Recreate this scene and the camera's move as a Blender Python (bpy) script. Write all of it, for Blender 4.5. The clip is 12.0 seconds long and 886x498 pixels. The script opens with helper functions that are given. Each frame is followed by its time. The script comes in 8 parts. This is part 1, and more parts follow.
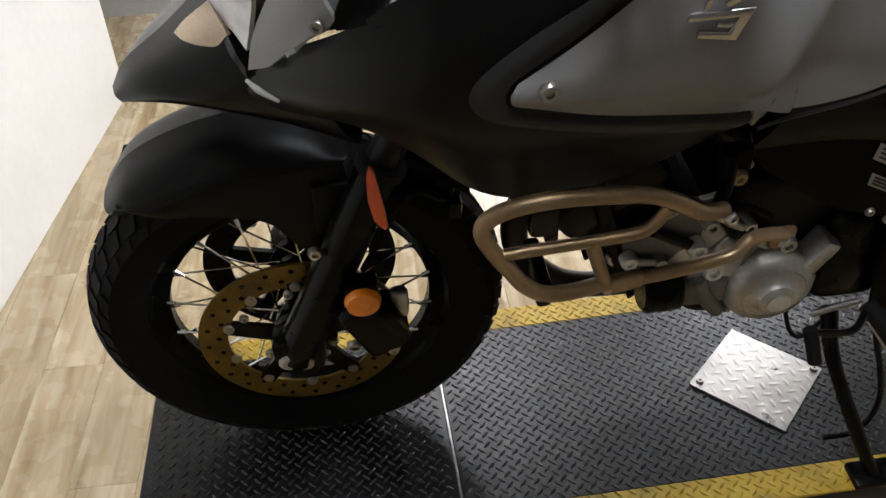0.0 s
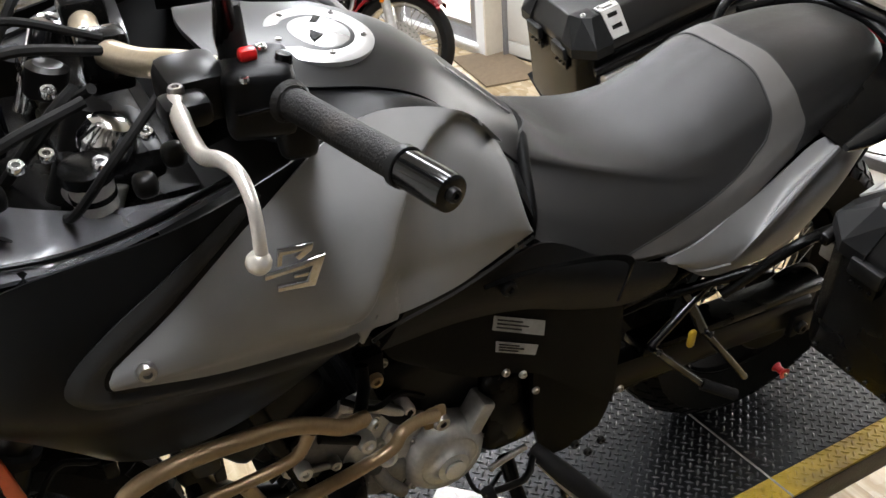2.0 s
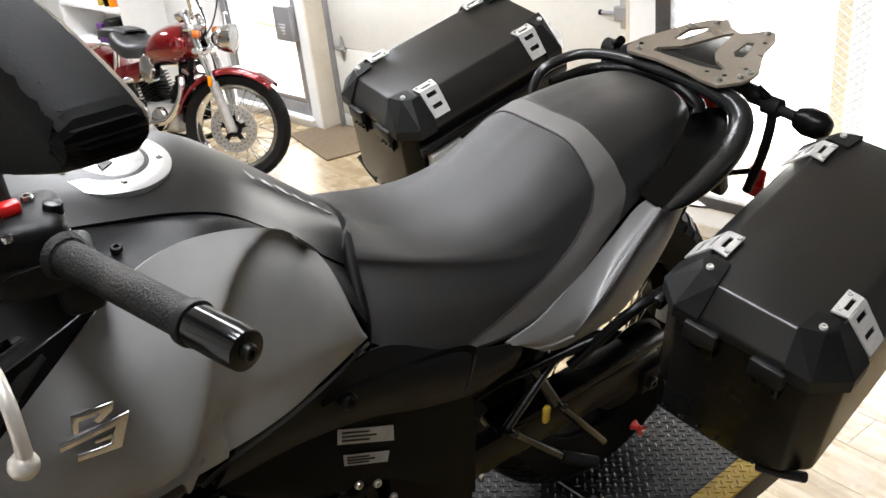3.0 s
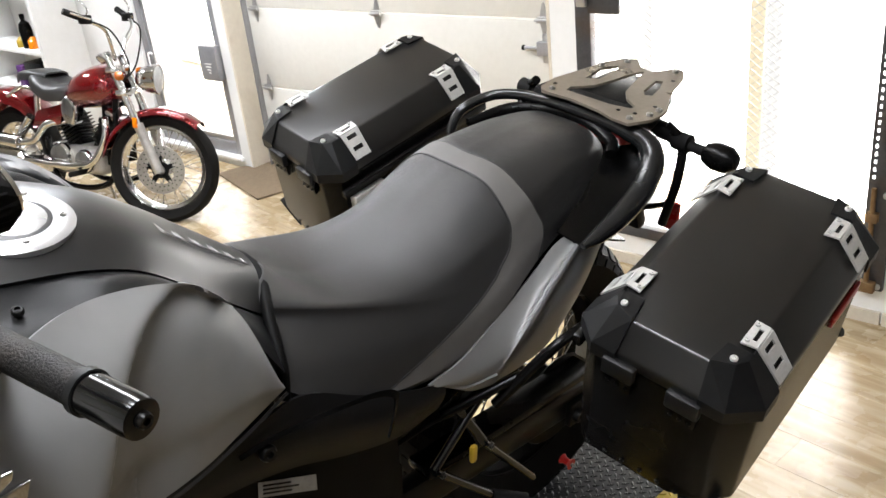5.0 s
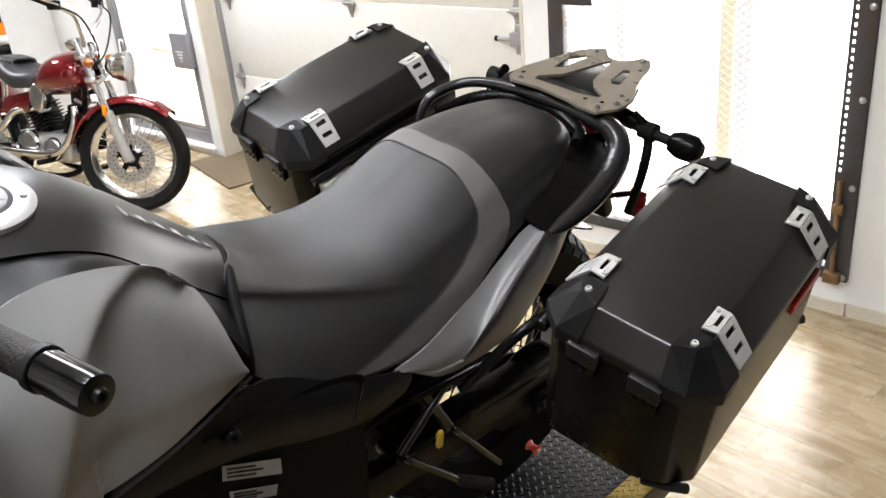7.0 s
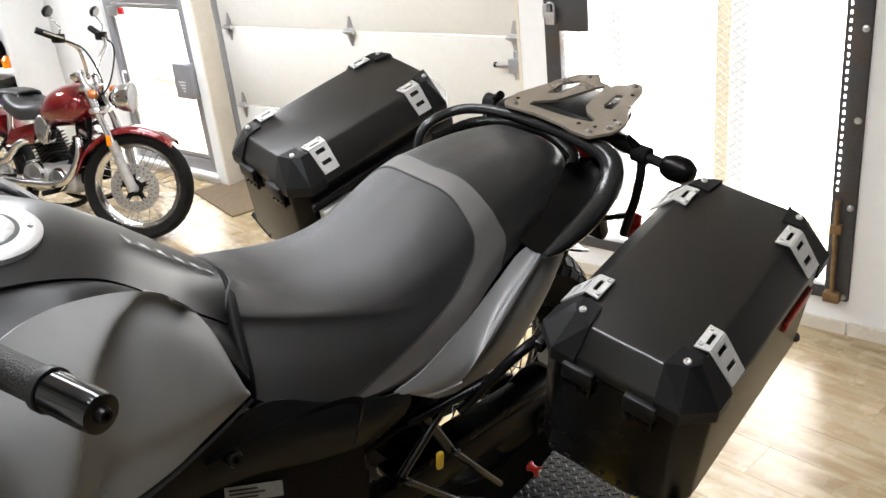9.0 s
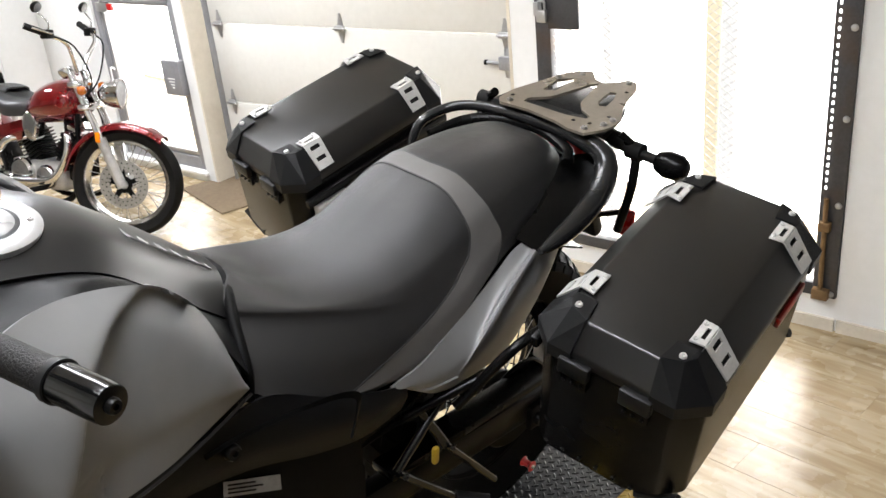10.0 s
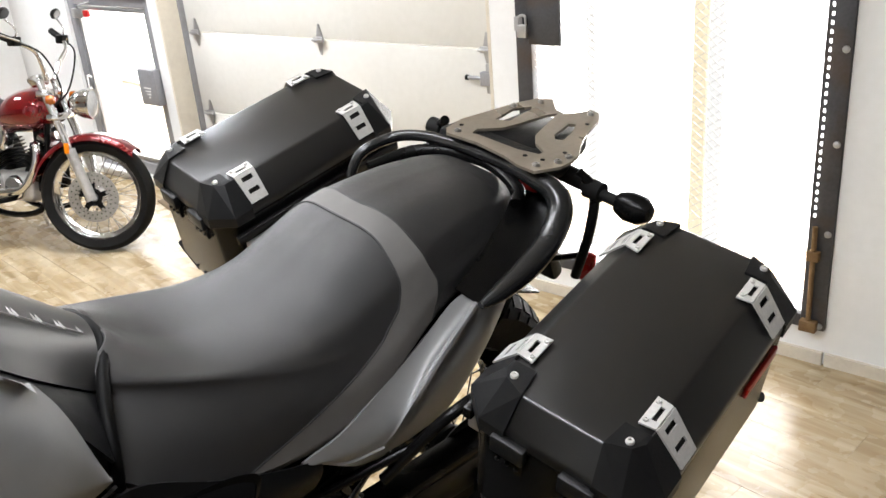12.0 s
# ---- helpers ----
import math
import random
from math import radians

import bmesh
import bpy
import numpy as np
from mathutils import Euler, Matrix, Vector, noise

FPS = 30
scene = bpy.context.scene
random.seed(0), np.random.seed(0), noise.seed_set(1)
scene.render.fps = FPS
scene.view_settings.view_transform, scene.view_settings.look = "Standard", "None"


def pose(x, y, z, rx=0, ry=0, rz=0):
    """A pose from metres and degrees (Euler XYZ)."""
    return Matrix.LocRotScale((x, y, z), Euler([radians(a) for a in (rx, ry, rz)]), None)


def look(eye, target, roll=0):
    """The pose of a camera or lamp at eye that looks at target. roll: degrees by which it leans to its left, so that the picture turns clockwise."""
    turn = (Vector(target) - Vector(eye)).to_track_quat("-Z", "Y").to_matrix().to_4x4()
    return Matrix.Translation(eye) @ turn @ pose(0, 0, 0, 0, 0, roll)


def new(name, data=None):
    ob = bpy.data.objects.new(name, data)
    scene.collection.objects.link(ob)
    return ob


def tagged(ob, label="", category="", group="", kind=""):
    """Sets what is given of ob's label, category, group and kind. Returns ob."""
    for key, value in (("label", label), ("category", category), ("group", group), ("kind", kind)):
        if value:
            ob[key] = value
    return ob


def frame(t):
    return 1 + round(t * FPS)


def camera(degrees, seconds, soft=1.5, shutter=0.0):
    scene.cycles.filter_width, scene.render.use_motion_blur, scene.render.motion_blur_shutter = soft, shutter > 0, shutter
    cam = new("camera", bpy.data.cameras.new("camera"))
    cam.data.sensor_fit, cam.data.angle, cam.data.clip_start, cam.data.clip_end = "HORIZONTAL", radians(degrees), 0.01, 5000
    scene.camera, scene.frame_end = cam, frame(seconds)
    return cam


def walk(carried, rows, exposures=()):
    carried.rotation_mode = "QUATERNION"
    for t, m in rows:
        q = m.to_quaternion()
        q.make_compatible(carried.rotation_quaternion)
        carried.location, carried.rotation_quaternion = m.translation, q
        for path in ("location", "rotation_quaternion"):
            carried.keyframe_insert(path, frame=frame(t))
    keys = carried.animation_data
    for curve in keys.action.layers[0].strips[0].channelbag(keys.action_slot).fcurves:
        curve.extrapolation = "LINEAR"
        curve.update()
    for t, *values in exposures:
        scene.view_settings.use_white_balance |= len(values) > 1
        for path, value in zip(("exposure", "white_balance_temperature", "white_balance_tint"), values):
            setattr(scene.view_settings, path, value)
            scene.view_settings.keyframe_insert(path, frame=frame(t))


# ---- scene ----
cam = camera(52.1, 12.0)
PATH = [
    (0, (0.059, -1.131, 1.224), (0.17, 0.462, 0.019), -3.1),
    (0.5, (0.046, -1.13, 1.248), (0.132, 0.499, 0.091), -4.2),
    (1, (0.086, -1.131, 1.283), (0.348, 0.513, 0.173), -5.4),
    (1.2, (0.108, -1.129, 1.296), (0.517, 0.528, 0.254), -5.4),
    (1.5, (0.15, -1.131, 1.305), (0.695, 0.493, 0.273), -4.3),
    (2, (0.183, -1.123, 1.314), (0.906, 0.461, 0.331), -4.6),
    (2.5, (0.218, -1.108, 1.326), (1.105, 0.422, 0.392), -5.6),
    (3, (0.253, -1.089, 1.336), (1.274, 0.383, 0.446), -6.5),
    (3.5, (0.271, -1.093, 1.342), (1.395, 0.324, 0.489), -6.5),
    (3.7, (0.274, -1.091, 1.34), (1.412, 0.312, 0.481), -6.0),
    (5.5, (0.276, -1.112, 1.353), (1.433, 0.288, 0.516), -6.6),
    (6, (0.274, -1.115, 1.351), (1.443, 0.273, 0.509), -6.4),
    (6.5, (0.275, -1.118, 1.346), (1.451, 0.252, 0.486), -5.1),
    (7, (0.278, -1.12, 1.344), (1.463, 0.241, 0.482), -5.4),
    (7.2, (0.274, -1.124, 1.352), (1.474, 0.248, 0.53), -5.2),
    (8.8, (0.266, -1.143, 1.351), (1.453, 0.246, 0.537), -6.0),
    (9, (0.269, -1.146, 1.352), (1.467, 0.235, 0.541), -6.2),
    (9.5, (0.262, -1.147, 1.356), (1.463, 0.238, 0.558), -6.6),
    (10, (0.255, -1.142, 1.352), (1.47, 0.219, 0.535), -5.8),
    (10.5, (0.227, -1.119, 1.358), (1.476, 0.224, 0.56), -4.8),
    (11, (0.2, -1.1, 1.367), (1.452, 0.264, 0.609), -5.7),
    (11.5, (0.224, -1.096, 1.355), (1.595, 0.11, 0.539), -2.0),
    (12, (0.448, -1.082, 1.335), (1.675, 0.279, 0.533), -4.9),
]
# the clip's camera opens up as it turns towards the seat
EXPOSURES = [(0.0, -0.3), (0.5, -0.35), (1.0, -0.3), (1.5, -0.15), (2.5, 0.1), (3.5, 0.0), (12.0, 0.0)]
walk(cam, [(t, look(eye, target, roll)) for t, eye, target, roll in PATH], EXPOSURES)

# ceiling lamps out of view, added to light the room: x, y, watts
ADDED_LAMPS = [(0.4, 2.6, 42), (2.2, 3.4, 90), (1.2, 6.6, 110), (0.42, -0.60, 38), (1.0, 0.7, 28)]

# ------------------------------------------------------------------ light
FLOOR = -0.65          # the shop floor; z = 0 is the top of the lift
CEIL = 2.35
world = bpy.data.worlds.new("world")
scene.world = world
world.use_nodes = True
wn = world.node_tree
sky = wn.nodes.new("ShaderNodeTexSky")
sky.sky_type, sky.sun_disc = "NISHITA", False
sky.sun_elevation, sky.sun_rotation = radians(48), radians(200)
wn.links.new(sky.outputs[0], wn.nodes["Background"].inputs[0])
wn.nodes["Background"].inputs[1].default_value = 0.12
sun_data = bpy.data.lights.new("sun", "SUN")
sun_data.energy, sun_data.angle, sun_data.color = 3.0, radians(0.5), (1, 0.95, 0.88)
new("sun", sun_data).matrix_world = look((-4, -12, 14), (4, 2, 0))

WALL = pose(3.09, 4.35, 0, 0, 0, -83)      # the outer wall: x along it, y outwards


def area(name, m, w, h, watts, colour=(1, 1, 1)):
    """A daylight or tube lamp of w by h metres; it shines along its own -z."""
    d = bpy.data.lights.new(name, "AREA")
    d.shape, d.size, d.size_y, d.energy, d.color = "RECTANGLE", w, h, watts, colour
    o = new(name, d)
    o.matrix_world = m
    return o


# skylight in the two glazed openings of the outer wall
area("gate_daylight", WALL @ pose(3.45, 0.60, 0.45, 90, 0, 180) @ pose(0, 0, 0, 0, 180, 0), 1.9, 2.2, 400, (1, 1, 1))
area("door_daylight", WALL @ pose(-0.54, 0.12, 0.03, 90, 0, 180) @ pose(0, 0, 0, 0, 180, 0), 0.8, 1.1, 60, (1, 1, 1))

# ------------------------------------------------------------------ materials


def mat(name, c1, c2=None, rough=0.5, metal=0.0, scale=8.0, bump=0.0, bscale=60.0, dirt=None, dscale=2.5, damount=0.5,
        coat=0.0, spec=0.5, rvar=0.1):
    """A surface with a coarse and a fine variation of colour and gloss, optional dirt patches and fine relief."""
    m = bpy.data.materials.new(name)
    m.use_nodes = True
    nt = m.node_tree
    b = nt.nodes["Principled BSDF"]
    co = nt.nodes.new("ShaderNodeTexCoord")
    n1 = nt.nodes.new("ShaderNodeTexNoise")
    n1.inputs["Scale"].default_value, n1.inputs["Detail"].default_value = scale, 6
    n2 = nt.nodes.new("ShaderNodeTexNoise")
    n2.inputs["Scale"].default_value, n2.inputs["Detail"].default_value = scale * 9, 3
    for n in (n1, n2):
        nt.links.new(co.outputs["Object"], n.inputs["Vector"])
    add = nt.nodes.new("ShaderNodeMath")
    add.operation = "ADD"
    nt.links.new(n1.outputs[0], add.inputs[0])
    nt.links.new(n2.outputs[0], add.inputs[1])
    ramp = nt.nodes.new("ShaderNodeMapRange")
    ramp.inputs[1].default_value, ramp.inputs[2].default_value = 0.7, 1.3
    nt.links.new(add.outputs[0], ramp.inputs[0])
    mix = nt.nodes.new("ShaderNodeMix")
    mix.data_type = "RGBA"
    c2 = c2 or tuple(x * 0.8 for x in c1)
    mix.inputs[6].default_value, mix.inputs[7].default_value = (*c1, 1), (*c2, 1)
    nt.links.new(ramp.outputs[0], mix.inputs[0])
    out = mix.outputs[2]
    if dirt:
        n3 = nt.nodes.new("ShaderNodeTexNoise")
        n3.inputs["Scale"].default_value, n3.inputs["Detail"].default_value = dscale, 8
        nt.links.new(co.outputs["Object"], n3.inputs["Vector"])
        r3 = nt.nodes.new("ShaderNodeMapRange")
        r3.inputs[1].default_value, r3.inputs[2].default_value, r3.inputs[4].default_value = 0.52, 0.72, damount
        nt.links.new(n3.outputs[0], r3.inputs[0])
        mx = nt.nodes.new("ShaderNodeMix")
        mx.data_type = "RGBA"
        mx.inputs[7].default_value = (*dirt, 1)
        nt.links.new(r3.outputs[0], mx.inputs[0])
        nt.links.new(out, mx.inputs[6])
        out = mx.outputs[2]
    nt.links.new(out, b.inputs["Base Color"])
    rr = nt.nodes.new("ShaderNodeMapRange")
    rr.inputs[3].default_value, rr.inputs[4].default_value = max(0.02, rough - rvar), min(1, rough + rvar)
    nt.links.new(n1.outputs[0], rr.inputs[0])
    nt.links.new(rr.outputs[0], b.inputs["Roughness"])
    b.inputs["Metallic"].default_value = metal
    b.inputs["Coat Weight"].default_value = coat
    b.inputs["Specular IOR Level"].default_value = spec
    if bump:
        n4 = nt.nodes.new("ShaderNodeTexNoise")
        n4.inputs["Scale"].default_value, n4.inputs["Detail"].default_value = bscale, 4
        nt.links.new(co.outputs["Object"], n4.inputs["Vector"])
        bp = nt.nodes.new("ShaderNodeBump")
        bp.inputs["Strength"].default_value, bp.inputs["Distance"].default_value = bump, 0.002
        nt.links.new(n4.outputs[0], bp.inputs["Height"])
        nt.links.new(bp.outputs[0], b.inputs["Normal"])
    return m


def glow(name, colour, strength, base=None):
    m = bpy.data.materials.new(name)
    m.use_nodes = True
    b = m.node_tree.nodes["Principled BSDF"]
    b.inputs["Base Color"].default_value = (*(base or colour), 1)
    b.inputs["Emission Color"].default_value, b.inputs["Emission Strength"].default_value = (*colour, 1), strength
    return m


def glass(name, colour=(1, 1, 1), rough=0.02):
    m = bpy.data.materials.new(name)
    m.use_nodes = True
    b = m.node_tree.nodes["Principled BSDF"]
    b.inputs["Base Color"].default_value, b.inputs["Roughness"].default_value = (*colour, 1), rough
    b.inputs["Transmission Weight"].default_value, b.inputs["IOR"].default_value = 1.0, 1.45
    return m


RUBBER = mat("tyre_rubber", (0.005, 0.0048, 0.0046), (0.008, 0.0075, 0.007), 0.7, bump=0.3, bscale=120, dirt=(0.022, 0.019, 0.016), damount=0.2, spec=0.15)
GRIPM = mat("worn_grip_rubber", (0.006, 0.0057, 0.0054), (0.011, 0.010, 0.0092), 0.6, scale=30, bump=0.7, bscale=420, dirt=(0.035, 0.028, 0.022), dscale=40, damount=0.5, spec=0.25)
SATIN = mat("black_satin_plastic", (0.0022, 0.0022, 0.0022), (0.003, 0.003, 0.0029), 0.25, scale=4, bump=0.03, bscale=300, spec=0.15)
FLANK = mat("black_fairing_plastic", (0.0038, 0.0038, 0.0038), (0.003, 0.003, 0.003), 0.32, scale=4, bump=0.05, bscale=500, spec=0.18)
MATTE = mat("black_grained_plastic", (0.0036, 0.0036, 0.004), (0.005, 0.005, 0.0052), 0.36, scale=6, bump=0.2, bscale=900, spec=0.14)
BLACK = mat("black_paint", (0.0022, 0.0022, 0.0022), (0.0038, 0.0036, 0.0033), 0.26, scale=10, dirt=(0.007, 0.006, 0.005), damount=0.4, spec=0.12)
GLOSSB = mat("gloss_black_rod", (0.004, 0.004, 0.004), (0.006, 0.006, 0.006), 0.14, 0.2, scale=20, spec=0.7)
FRAMEB = mat("black_frame_coating", (0.0022, 0.0022, 0.0022), (0.0036, 0.0034, 0.0032), 0.55, scale=10, bump=0.1, bscale=400, spec=0.06)
DARK = mat("dark_metal", (0.004, 0.004, 0.004), (0.007, 0.0065, 0.006), 0.34, 0.3, scale=20, dirt=(0.012, 0.0105, 0.009), spec=0.22)
GREY = mat("matte_grey_paint", (0.228, 0.225, 0.225), (0.206, 0.203, 0.203), 0.5, 0.3, scale=3, bump=0.02, bscale=1500, rvar=0.05)
GREYDK = mat("dark_matte_grey_paint", (0.015, 0.0146, 0.0143), (0.012, 0.0116, 0.0113), 0.35, 0.1, spec=0.3, scale=3, bump=0.02, bscale=1500, rvar=0.04)
VINYL = mat("seat_vinyl", (0.017, 0.0163, 0.016), (0.014, 0.0134, 0.0132), 0.42, scale=5, bump=0.4, bscale=1000, rvar=0.06)
VINYL2 = mat("pale_seat_vinyl", (0.105, 0.099, 0.094), (0.09, 0.084, 0.079), 0.6, scale=5, bump=0.28, bscale=1400)
CHROME = mat("chrome", (0.72, 0.72, 0.72), (0.6, 0.6, 0.6), 0.14, 1.0, scale=20)
STEEL = mat("bolt_steel", (0.45, 0.44, 0.42), (0.32, 0.31, 0.29), 0.34, 1.0, scale=60)
ALU = mat("engine_aluminium", (0.56, 0.55, 0.53), (0.42, 0.41, 0.395), 0.42, 0.65, scale=14, bump=0.15, bscale=500, dirt=(0.16, 0.14, 0.12), dscale=9)
POLISH = mat("lever_aluminium", (0.66, 0.62, 0.56), (0.56, 0.53, 0.48), 0.34, 0.6, scale=25)
BRONZE = mat("bronze_powder_coat", (0.32, 0.225, 0.125), (0.26, 0.18, 0.098), 0.34, 0.55, scale=16, bump=0.1, bscale=700)
CAST = mat("grey_engine_casting", (0.20, 0.195, 0.185), (0.14, 0.135, 0.128), 0.45, 0.5, scale=22, bump=0.2, bscale=450, dirt=(0.06, 0.053, 0.045), dscale=14, damount=0.6)
ROTOR = mat("brake_disc_steel", (0.22, 0.15, 0.035), (0.15, 0.10, 0.025), 0.42, 0.8, scale=30, dirt=(0.06, 0.05, 0.03), dscale=12)
ORANGE = mat("orange_reflector", (0.92, 0.27, 0.006), (0.80, 0.21, 0.006), 0.18, scale=80, coat=0.6)
DARKOR = mat("dark_amber_lens", (0.40, 0.10, 0.008), (0.30, 0.07, 0.006), 0.15, scale=60, coat=0.7)
REDOR = mat("red_orange_reflector", (0.75, 0.11, 0.03), (0.62, 0.08, 0.02), 0.2, scale=80, coat=0.6)
AMBER = mat("clear_amber_lens", (0.86, 0.68, 0.48), (0.74, 0.58, 0.41), 0.12, scale=40, coat=0.8)
REDPL = mat("red_plastic", (0.55, 0.012, 0.012), (0.42, 0.008, 0.008), 0.3, scale=30)
LENS = mat("headlamp_lens", (0.72, 0.74, 0.77), (0.55, 0.565, 0.59), 0.08, 0.2, scale=7, coat=1.0)
SIDELENS = mat("grey_side_lens", (0.30, 0.30, 0.31), (0.24, 0.24, 0.25), 0.14, 0.2, scale=9, coat=0.8)
LETTER = mat("pale_grey_print", (0.26, 0.25, 0.24), (0.20, 0.19, 0.18), 0.5, scale=40)
STICKER = mat("label_print", (0.30, 0.30, 0.29), (0.20, 0.20, 0.195), 0.5, scale=90)
CASE = mat("pannier_lid_black_powder", (0.0045, 0.0041, 0.0038), (0.006, 0.0055, 0.0051), 0.33, 0.0, scale=8, bump=0.06, bscale=1600, spec=0.6, rvar=0.05)
CASEB = mat("pannier_black_powder", (0.0028, 0.0026, 0.0025), (0.0038, 0.0036, 0.0034), 0.26, 0.0, scale=8, bump=0.08, bscale=1600, spec=0.22, rvar=0.04)
CASEPL = mat("pannier_corner_plastic", (0.0045, 0.0045, 0.0048), (0.007, 0.007, 0.007), 0.4, scale=10, bump=0.2, bscale=900, spec=0.25)
BRACKET = mat("bracket_aluminium", (0.68, 0.67, 0.65), (0.58, 0.57, 0.55), 0.4, 0.55, scale=25)
RACKM = mat("rack_titanium_paint", (0.27, 0.232, 0.185), (0.225, 0.19, 0.15), 0.3, 0.6, scale=12, dirt=(0.16, 0.135, 0.105), dscale=14, damount=0.4)
DECKM = mat("lift_deck_paint", (0.008, 0.0082, 0.0091), (0.006, 0.006, 0.0067), 0.34, 0.05, scale=9, bump=0.2, bscale=240, dirt=(0.018, 0.0172, 0.0165), dscale=5, damount=0.35, spec=0.42)
LUGM = mat("worn_tread_lug", (0.010, 0.0102, 0.011), (0.022, 0.022, 0.023), 0.34, 0.15, scale=14)
YELLOW = mat("yellow_safety_paint", (0.50, 0.335, 0.022), (0.42, 0.275, 0.02), 0.5, scale=8, dirt=(0.11, 0.08, 0.03), dscale=8, damount=0.6, bump=0.1)
DIAMOND = mat("aluminium_tread_plate", (0.42, 0.405, 0.385), (0.34, 0.325, 0.305), 0.30, 0.85, scale=12, dirt=(0.15, 0.14, 0.12), dscale=9, damount=0.5)
WHITE = mat("white_wall_paint", (0.80, 0.80, 0.79), (0.76, 0.76, 0.745), 0.6, scale=3, bump=0.08, bscale=150, dirt=(0.66, 0.645, 0.61), dscale=1.4, damount=0.35)
GREYW = mat("grey_wall_paint", (0.52, 0.52, 0.51), (0.46, 0.455, 0.44), 0.6, scale=3, bump=0.08, bscale=150, dirt=(0.36, 0.33, 0.29), dscale=1.8, damount=0.5)
CREAM = mat("cream_reveal_paint", (0.70, 0.64, 0.53), (0.64, 0.58, 0.48), 0.6, scale=4, dirt=(0.46, 0.38, 0.28), dscale=2.4, damount=0.5)
GARAGE = mat("garage_door_paint", (0.66, 0.645, 0.60), (0.62, 0.605, 0.56), 0.5, scale=3, dirt=(0.62, 0.59, 0.53), dscale=2, damount=0.3)
GATEM = mat("dark_gate_steel", (0.075, 0.075, 0.08), (0.055, 0.055, 0.058), 0.5, 0.4, scale=10, dirt=(0.10, 0.055, 0.025), dscale=5, damount=0.5)
DOORM = mat("grey_door_frame", (0.33, 0.33, 0.345), (0.28, 0.28, 0.29), 0.45, 0.4, scale=8)
GALV = mat("galvanised_steel", (0.50, 0.50, 0.50), (0.40, 0.40, 0.40), 0.4, 0.8, scale=30)
MESHW = mat("expanded_mesh_wire", (0.62, 0.60, 0.56), (0.50, 0.47, 0.43), 0.5, 0.3, scale=20)
WOODTR = mat("baseboard_wood", (0.66, 0.60, 0.50), (0.58, 0.52, 0.43), 0.5, scale=6)
RUST = mat("rusty_bolt_rod", (0.23, 0.14, 0.06), (0.15, 0.085, 0.035), 0.7, 0.3, scale=30)
MATM = mat("brown_coir_mat", (0.20, 0.145, 0.09), (0.14, 0.10, 0.06), 0.95, scale=40, bump=0.8, bscale=300)
CANDY = mat("candy_red_paint", (0.20, 0.003, 0.006), (0.13, 0.002, 0.004), 0.12, 0.45, scale=5, coat=1.0)
LEATHER = mat("black_saddle", (0.022, 0.022, 0.022), (0.03, 0.03, 0.03), 0.42, scale=6, bump=0.2, bscale=500)
CEILM = mat("ceiling_board", (0.62, 0.615, 0.60), (0.57, 0.565, 0.55), 0.8, scale=3)
OUTSIDE = glow("yard_glow", (1.0, 0.99, 0.98), 5.0)
# near-black post paints; their emission stands in for sunlight
POSTM = glow("glowing_post", (1.0, 0.87, 0.62), 0.93, (0.02, 0.018, 0.012))
POSTW = glow("glowing_pale_post", (1.0, 1.0, 0.99), 0.93, (0.02, 0.02, 0.02))
TUBE = glow("added_diffuser_glow", (1.0, 0.97, 0.92), 6.0)
MIRROR = mat("mirror_glass", (0.8, 0.8, 0.8), (0.78, 0.78, 0.78), 0.03, 1.0)
GLASSM = glass("clear_glass")

# ------------------------------------------------------------------ mesh helpers


def link(name, bm, material, parent=None, label="", smooth=True, m=None):
    """One mesh object out of a bmesh, under a parent if given."""
    me = bpy.data.meshes.new(name)
    bmesh.ops.recalc_face_normals(bm, faces=bm.faces)
    if m is not None:
        bm.transform(m)
    for f in bm.faces:
        f.smooth = smooth
    bm.to_mesh(me)
    bm.free()
    me.materials.append(material)
    if smooth:
        me.set_sharp_from_angle(angle=radians(38))
    ob = new(name, me)
    if parent is not None:
        ob.parent = parent
    if label:
        tagged(ob, label)
    return ob


part = link


def thing(name, label, category, m=None, group="", kind=""):
    ob = new(name)
    ob.empty_display_size = 0.1
    if m is not None:
        ob.matrix_world = m
    return tagged(ob, label, category, group, kind)


def crom(pts, n):
    """n + 1 points of a smooth curve through the given ones."""
    p = np.array(pts, float)
    k = len(p)
    if k == 2:
        return [p[0] + (p[1] - p[0]) * i / n for i in range(n + 1)]
    ext = np.vstack([2 * p[0] - p[1], p, 2 * p[-1] - p[-2]])
    out = []
    for i in range(n + 1):
        t = i / n * (k - 1)
        j = min(int(t), k - 2)
        t -= j
        a, b, c, d = ext[j:j + 4]
        out.append(0.5 * (2 * b + (c - a) * t + (2 * a - 5 * b + 4 * c - d) * t * t + (3 * b - a - 3 * c + d) * t ** 3))
    return out


